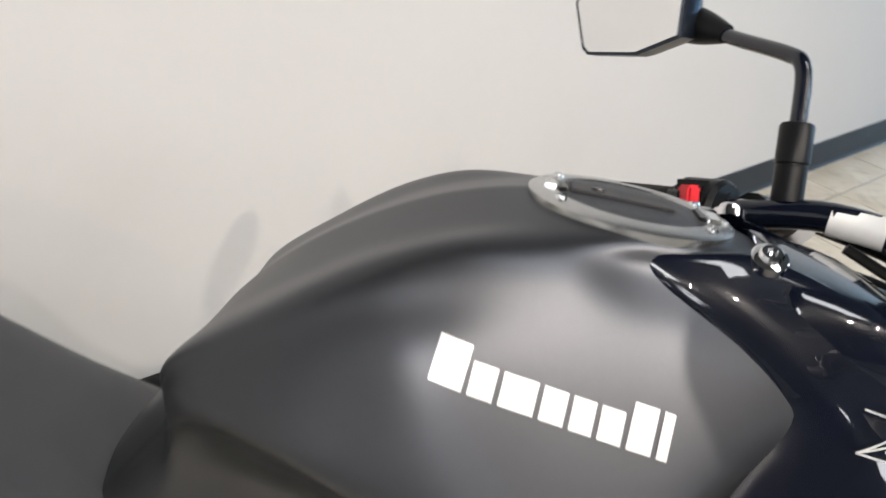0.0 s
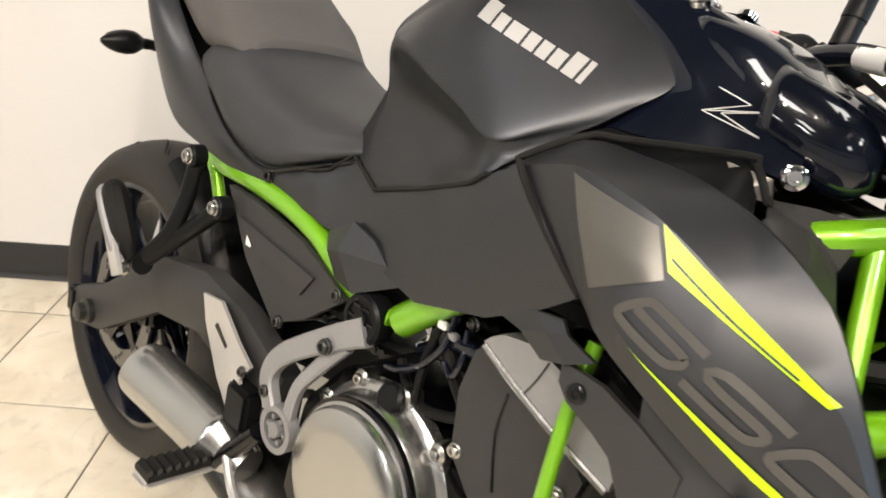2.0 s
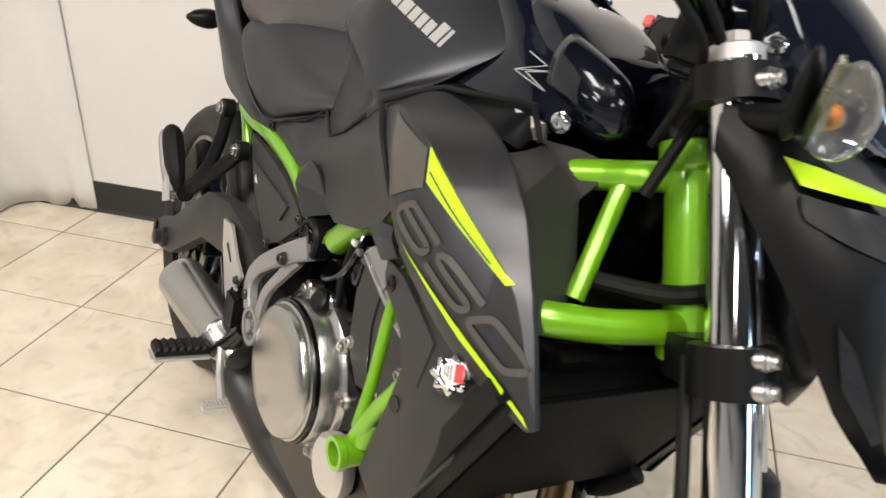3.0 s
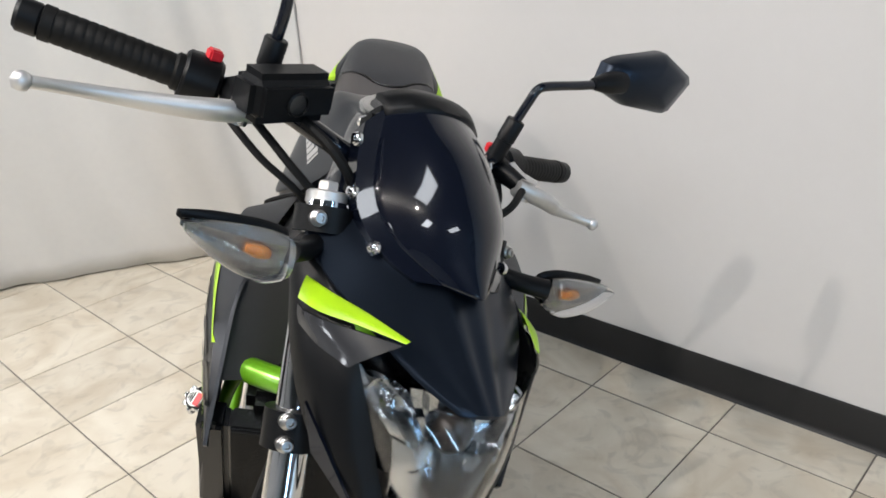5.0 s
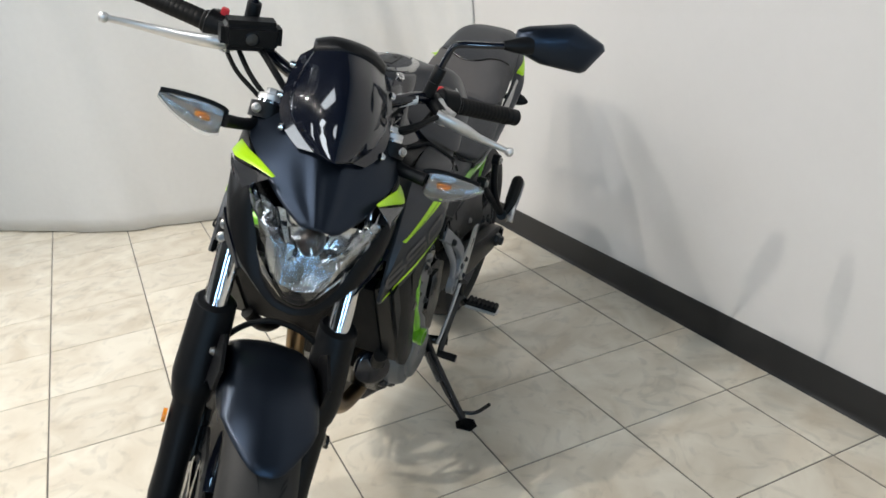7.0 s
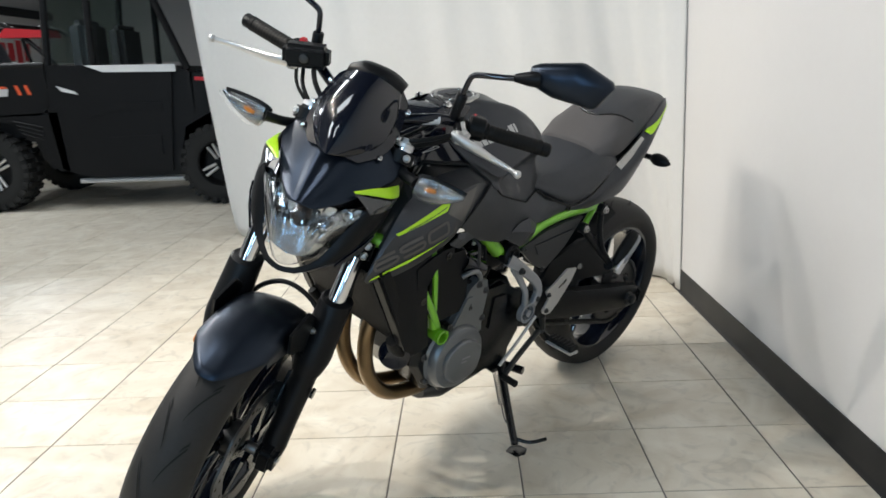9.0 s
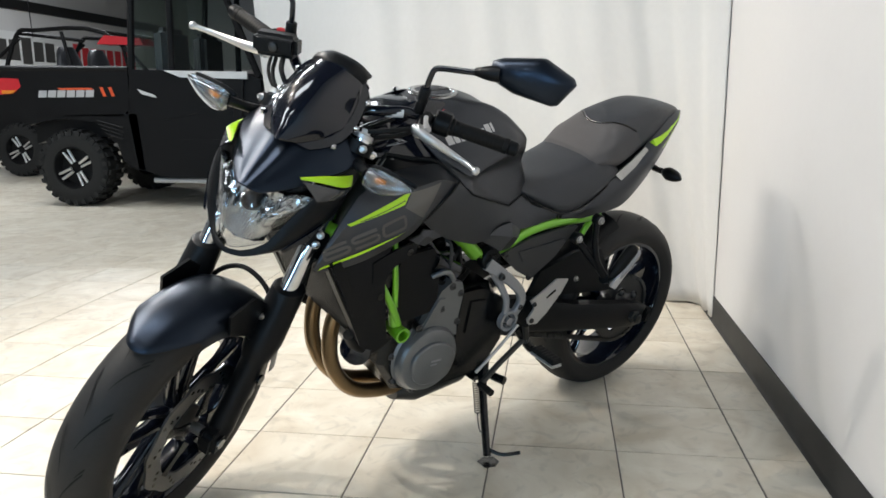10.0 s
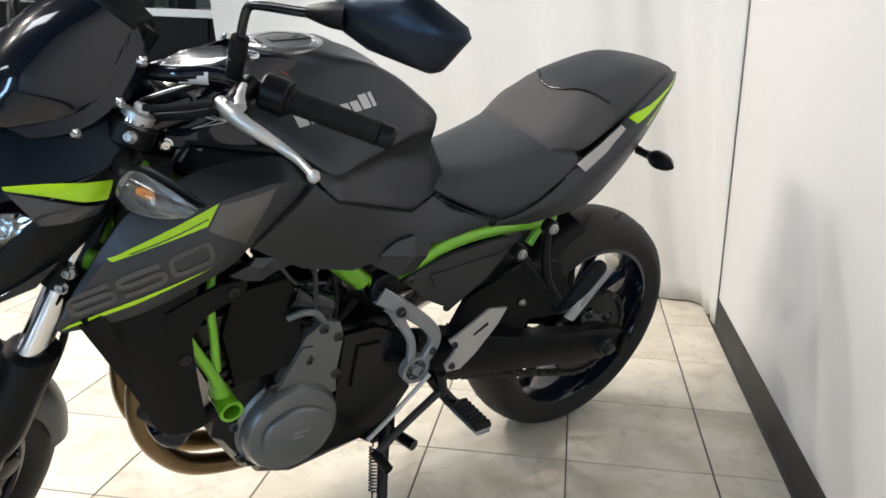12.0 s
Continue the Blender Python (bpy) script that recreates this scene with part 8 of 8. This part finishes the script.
def off_road_wheel(parent, c, side, r=0.345, w=0.13):
    m = axis_pose(c, (side, 0, 0))
    tyre = part("wheel", ring_lathe(bmesh.new(), [(0.19, -w), (0.24, -w - 0.008), (0.30, -w), (r - 0.02, -w * 0.85), (r - 0.015, 0), (r - 0.02, w * 0.85), (0.30, w), (0.24, w + 0.008), (0.19, w), (0.185, 0)], m, 40), KNOB, parent, "knobbly off-road tyre on a machined alloy wheel")
    bm = bmesh.new()
    for k in range(26):
        for j, off in ((-1, 0.0), (1, 0.5)):
            a = 2 * math.pi * (k + off) / 26
            q = m @ Matrix.Rotation(a, 4, "Z") @ Matrix.Translation((r - 0.012, 0, j * w * 0.45))
            box(bm, 0, 0, 0, 0.026, 0.042, w * 0.75, q)
            q = m @ Matrix.Rotation(a, 4, "Z") @ Matrix.Translation((r - 0.035, 0, j * w * 0.98))
            box(bm, 0, 0, 0, 0.045, 0.038, 0.022, q)
    tagged(part("tread", bm, KNOB, tyre), kind="stuff")
    bm = lathe(bmesh.new(), [(0.185, 0.05), (0.195, w - 0.01), (0.182, w - 0.004), (0.170, w - 0.03), (0.150, 0.03), (0.03, 0.02), (0, 0.02)], m, 36)
    part("rim", bm, UTV_BLACK, tyre)
    for k in range(4):
        for d in (-0.16, 0.16):
            a = math.pi / 2 * k + 0.5
            p, q = m @ Vector((0.05 * math.cos(a + d * 2), 0.05 * math.sin(a + d * 2), w * 0.62)), m @ Vector((0.175 * math.cos(a + d), 0.175 * math.sin(a + d), w * 0.72))
            part("rim_spoke", tube(bmesh.new(), [p, q], 0.013, 8, 1), ALUMINIUM, tyre)
    return tyre


def utility_vehicle():
    """A crew cab buggy: cargo bed, closed cab with glazed door, knobbly wheels. It faces down the y axis; its right flank shows."""
    u = thing("utility_vehicle", Matrix.Translation((3.42, 0, 0)), "black utility side-by-side with cargo bed and closed cab", "utility vehicle", "utility vehicles")
    def plate(name, pts, depth, mat, label="", r=0.02, parent=None):
        bm = bmesh.new()
        sheet(bm, [(0.0, y, z) for y, z in pts], depth, (1, 0, 0), r, 2)
        return part(name, bm, mat, parent or u, label, 40)
    for c, s in (((0.11, 4.78, 0.345), -1), ((1.43, 4.78, 0.345), 1), ((0.11, 2.82, 0.345), -1), ((1.43, 2.82, 0.345), 1)):
        off_road_wheel(u, Vector(c), s)
    bed = plate("cargo_bed", [(4.20, 1.18), (5.48, 1.20), (5.50, 1.12), (5.46, 0.86), (5.30, 0.80), (4.28, 0.80), (4.20, 0.86)], 1.52, UTV_BLACK, "black plastic cargo bed with orange lettering shapes")
    for x in (0.02, 1.50):
        part("bed_rail", tube(bmesh.new(), [(x, 4.20, 1.20), (x, 5.48, 1.22)], 0.028, 10, 1), UTV_BLACK, bed)
    # pale and orange blocks in place of the model lettering
    at = 5.06
    for k in range(6):
        bm = bmesh.new()
        sheet(bm, [(-0.004, at, 0.965), (-0.004, at - 0.078, 0.965), (-0.004, at - 0.088, 1.025), (-0.004, at - 0.012, 1.025)], 0.003, (1, 0, 0))
        part("pale_mark", bm, PALE, bed)
        at -= 0.09
    for a, b, z0, z1 in ((4.84, 4.52, 1.028, 1.046), (4.44, 4.41, 0.97, 1.05), (4.36, 4.33, 0.97, 1.05)):
        bm = bmesh.new()
        sheet(bm, [(-0.004, a, z0), (-0.004, b, z0), (-0.004, b + 0.03, z1), (-0.004, a + 0.03, z1)], 0.003, (1, 0, 0))
        part("orange_mark", bm, ORANGE, bed)
    lamp = plate("tail_lamp", [(5.46, 1.14), (5.24, 1.13), (5.22, 1.06), (5.30, 1.00), (5.46, 0.99)], 0.06, RED, "red and amber tail lamp", 0.01)
    lamp.location = (-0.006, 0, 0)
    bm = bmesh.new()
    sheet(bm, [(-0.010, 5.40, 1.03), (-0.010, 5.26, 1.03), (-0.010, 5.30, 1.00), (-0.010, 5.40, 1.0)], 0.01, (1, 0, 0))
    part("amber_lens", bm, AMBER, lamp)
    plate("chassis", [(5.20, 0.80), (5.20, 0.55), (5.05, 0.60), (4.40, 0.62), (4.32, 0.34), (2.40, 0.34), (2.35, 0.80)], 1.30, UTV_BLACK).location = (0.12, 0, 0)
    plate("rear_fender", [(5.22, 0.80), (5.20, 0.72), (5.02, 0.76), (4.80, 0.78), (4.50, 0.74), (4.36, 0.60), (4.30, 0.42), (4.18, 0.33), (4.10, 0.33), (4.14, 0.82)], 0.20, UTV_BLACK)
    for k in range(4):
        bm = bmesh.new()
        tube(bm, [(-0.005, 4.52 - 0.02 * k, 0.76 - 0.035 * k), (-0.005, 4.28, 0.70 - 0.035 * k)], 0.008, 6, 1)
        part("vent_bar", bm, UTV_BLACK, u)
    plate("cab_side", [(4.18, 1.20), (4.22, 0.80), (4.16, 0.34), (3.90, 0.26), (3.00, 0.26), (2.98, 1.10), (3.20, 1.16)], 1.50, UTV_BLACK, "", 0.02)
    door = plate("door", [(4.00, 1.15), (4.02, 0.80), (3.62, 0.32), (3.22, 0.30), (3.14, 1.10)], 0.05, UTV_BLACK, "black cab door", 0.015)
    door.location = (-0.025, 0, 0)
    for pts in ([(3.92, 0.82), (3.60, 0.88), (3.24, 0.86), (3.24, 0.80), (3.58, 0.82), (3.90, 0.76)], [(3.72, 0.60), (3.28, 0.60), (3.28, 0.44), (3.60, 0.44)]):
        bm = bmesh.new()
        sheet(bm, [(-0.008, y, z) for y, z in pts], 0.02, (1, 0, 0), 0.006)
        part("door_panel", bm, UTV_BLACK, door)
    bm = bmesh.new()
    sheet(bm, [(-0.008, 3.85, 1.185), (-0.008, 3.10, 1.165), (-0.008, 3.10, 1.105), (-0.008, 3.70, 1.125)], 0.012, (1, 0, 0), 0.004)
    part("sill_strip", bm, WHITE, door, "white strip below the window")
    bm = bmesh.new()
    sheet(bm, [(-0.012, 4.10, 1.03), (-0.012, 3.95, 0.98), (-0.012, 3.93, 0.955), (-0.012, 4.06, 0.985)], 0.012, (1, 0, 0), 0.004)
    part("door_handle", bm, WHITE, door, "pale door handle")
    # cab posts, roof and glass
    for x in (0.03, 1.47):
        for a, b in (((4.18, 1.15), (4.12, 1.98)), ((3.02, 1.12), (3.36, 1.98)), ((3.80, 1.18), (3.78, 1.98))):
            part("cab_post", tube(bmesh.new(), [(x, *a), (x, *b)], 0.030, 10, 1), UTV_BLACK, u)
    plate("roof", [(4.20, 1.96), (4.20, 2.03), (3.30, 2.05), (3.22, 1.98)], 1.5, UTV_BLACK, "black roof panel", 0.02)
    for pts in ([(4.13, 1.20), (4.09, 1.93), (3.81, 1.94), (3.82, 1.20)], [(3.78, 1.20), (3.76, 1.94), (3.38, 1.95), (3.06, 1.18)]):
        bm = bmesh.new()
        sheet(bm, [(0.02, y, z) for y, z in pts], 0.005, (1, 0, 0))
        part("side_window", bm, CABGLASS, u, "tinted side window").visible_shadow = False
    bm = bmesh.new()
    sheet(bm, [(0.06, 4.17, 1.22), (0.06, 4.12, 1.94), (1.44, 4.12, 1.94), (1.44, 4.17, 1.22)], 0.005, (0, -1, 0))
    part("rear_window", bm, CABGLASS, u, "tinted rear window").visible_shadow = False
    for x in (0.35, 1.10):
        bm = bmesh.new()
        box(bm, x, 3.95, 1.25, 0.46, 0.14, 0.62)
        bevel(bm, 0.05, 3)
        part("seat_back", bm, VINYL, u)
    # bonnet and front fender
    plate("front_fender", [(3.00, 1.10), (2.30, 1.00), (2.22, 0.80), (2.40, 0.72), (2.60, 0.78), (2.84, 0.78), (3.08, 0.66), (3.16, 0.34), (2.98, 0.30)], 0.22, UTV_BLACK)
    plate("bonnet", [(3.00, 1.12), (2.34, 1.02), (2.16, 0.86), (2.16, 0.55), (2.40, 0.45), (3.00, 0.45)], 1.2, UTV_BLACK).location = (0.16, 0, 0)
    plate("side_marker", [(2.96, 1.06), (2.84, 1.05), (2.85, 1.02), (2.96, 1.03)], 0.02, RED, "", 0.004).location = (-0.012, 0, 0)
    bm = bmesh.new()
    tube(bm, [(0.06, 4.05, 0.235), (0.06, 3.00, 0.225)], 0.022, 10, 1)
    part("step_bar", bm, PALE, u, "pale side step")
    return u


utility_vehicle()


def open_buggy():
    """A second vehicle further back with an open cage and seats."""
    u = thing("open_buggy", Matrix.Translation((5.9, 5.0, 0)), "black open buggy with tubular roll cage and red trim", "utility vehicle", "utility vehicles")
    for c, s in (((0.12, 2.15, 0.335), -1), ((0.12, 0.35, 0.335), -1), ((1.42, 2.15, 0.335), 1), ((1.42, 0.35, 0.335), 1)):
        off_road_wheel(u, Vector(c), s, 0.335, 0.12)
    bm = bmesh.new()
    sheet(bm, [(0.05, 2.9, 1.20), (0.05, 2.95, 0.60), (0.05, 2.5, 0.42), (0.05, 0.0, 0.42), (0.05, -0.4, 0.70), (0.05, -0.2, 0.95), (0.05, 0.8, 1.10), (0.05, 1.6, 1.12)], 1.45, (1, 0, 0), 0.03, 2)
    part("body", bm, UTV_BLACK, u, "", 40)
    for x in (0.10, 1.42):
        part("cage_tube", tube(bmesh.new(), [(x, 2.35, 1.15), (x, 2.10, 1.72), (x, 1.85, 1.78), (x, 0.95, 1.74), (x, 0.30, 1.15)], 0.026, 10, 4), UTV_BLACK, u)
        part("cage_tube", tube(bmesh.new(), [(x, 1.35, 1.12), (x, 1.50, 1.76)], 0.022, 10, 1), UTV_BLACK, u)
        part("cage_tube", tube(bmesh.new(), [(x, 2.75, 1.18), (x, 2.05, 1.70)], 0.022, 10, 1), UTV_BLACK, u)
    for y in (2.05, 0.98):
        part("cage_tube", tube(bmesh.new(), [(0.10, y, 1.75), (1.42, y, 1.75)], 0.024, 10, 1), UTV_BLACK, u)
    for x in (0.42, 1.08):
        bm = bmesh.new()
        smooth_loft(bm, [[Vector((x + w * a, 1.55 + d + 0.07 * b, z)) for a, b in ((-1, 0.6), (0, 1), (1, 0.6), (1, -0.6), (0, -0.8), (-1, -0.6))] for z, w, d in ((0.85, 0.24, 0.0), (1.15, 0.25, 0.04), (1.42, 0.20, 0.09), (1.55, 0.14, 0.11), (1.60, 0.08, 0.11))], 3, 2)
        part("seat", bm, VINYL, u, "", 180)
    bm = bmesh.new()
    sheet(bm, [(0.02, 1.0, 1.60), (0.02, 0.40, 1.58), (0.02, 0.45, 1.66), (0.02, 0.9, 1.70)], 0.30, (1, 0, 0), 0.02)
    part("red_cover", bm, RED, u, "red plastic cover")
    part("aerial", tube(bmesh.new(), [(0.2, 1.95, 1.7), (0.2, 1.97, 2.15)], 0.006, 6, 1), UTV_BLACK, u)
    return u


open_buggy()


def far_wall_dressing():
    bm = bmesh.new()
    box(bm, 6.0, Y1 - 0.02, 2.46, 15.0, 0.04, 0.16)
    me = mesh_from(bm, "trim")
    me.materials.append(BASE)
    tagged(new("trim", me), "dark horizontal band along the far white wall", "trim", kind="structure")
    sign = thing("banner", Matrix.Translation((10.2, Y1 - 0.03, 1.72)), "white banner with red and grey lettering blocks", "banner")
    bm = bmesh.new()
    box(bm, 0, 0, 0, 5.2, 0.02, 0.62)
    bevel(bm, 0.004)
    part("sheet", bm, WHITE, sign)
    at = -2.2
    for k in range(6):
        bm = bmesh.new()
        box(bm, at + 0.14, -0.012, 0.02, 0.24, 0.006, 0.32 if k % 3 else 0.42)
        part("grey_mark", bm, DIMGREY, sign)
        at += 0.30
    at = 0.10
    for k in range(8):
        bm = bmesh.new()
        box(bm, at + 0.11, -0.012, 0.0, 0.20, 0.006, 0.44 if k in (0, 6) else 0.33)
        part("red_mark", bm, RED, sign)
        at += 0.27


far_wall_dressing()


# ---- floor tiles ----
def lay_tiles():
    def tile_mesh(w, d):
        bm = bmesh.new()
        c, h = 0.0012, 0.0028
        low = [(c - w / 2, c - d / 2), (w / 2 - c, c - d / 2), (w / 2 - c, d / 2 - c), (c - w / 2, d / 2 - c)]
        wide = [(-w / 2, -d / 2), (w / 2, -d / 2), (w / 2, d / 2), (-w / 2, d / 2)]
        loft(bm, [[(x, y, -h) for x, y in wide], [(x, y, -0.0009) for x, y in wide], [(x, y, 0) for x, y in low]])
        me = mesh_from(bm, "tile", 20)
        me.materials.append(TILES)
        return me

    gap = 0.0042
    depth = -WALL_Y
    whole, cut = tile_mesh(TILE_SIDE - gap, TILE_SIDE - gap), tile_mesh(TILE_SIDE - gap, depth - gap / 2 - 0.002)
    rest = bmesh.new()
    rng = random.Random(4)
    for i in range(-26, 45):
        for j in range(-1, 28):
            x = (i + 0.5) * TILE_SIDE
            y = (j + 0.5) * TILE_SIDE if j >= 0 else -depth / 2 - gap / 4
            near = -3.7 < x < 1.4 and y < 4.4
            # tiny unevenness in the laying
            m = Matrix.Translation((x, y, rng.uniform(-0.0004, 0))) @ Matrix.Rotation(rng.uniform(-0.001, 0.001), 4, "Z")
            if near:
                ob = new("tile", whole if j >= 0 else cut)
                ob.matrix_world = m @ Matrix.Rotation(math.pi / 2 * rng.randrange(4), 4, "Z") if j >= 0 else m
                ob.parent = floor
            else:
                half = (TILE_SIDE - gap) / 2
                hy = half if j >= 0 else depth / 2 - gap / 2
                v = [rest.verts.new(m @ Vector((a * half, b * hy, 0))) for a, b in ((-1, -1), (1, -1), (1, 1), (-1, 1))]
                w = [rest.verts.new(m @ Vector((a * half, b * hy, -0.0028))) for a, b in ((-1, -1), (1, -1), (1, 1), (-1, 1))]
                rest.faces.new(v)
                for k in range(4):
                    rest.faces.new((v[k], w[k], w[(k + 1) % 4], v[(k + 1) % 4]))
    ob = part("far_tiles", rest, TILES, floor)
    tagged(ob, kind="stuff")


lay_tiles()
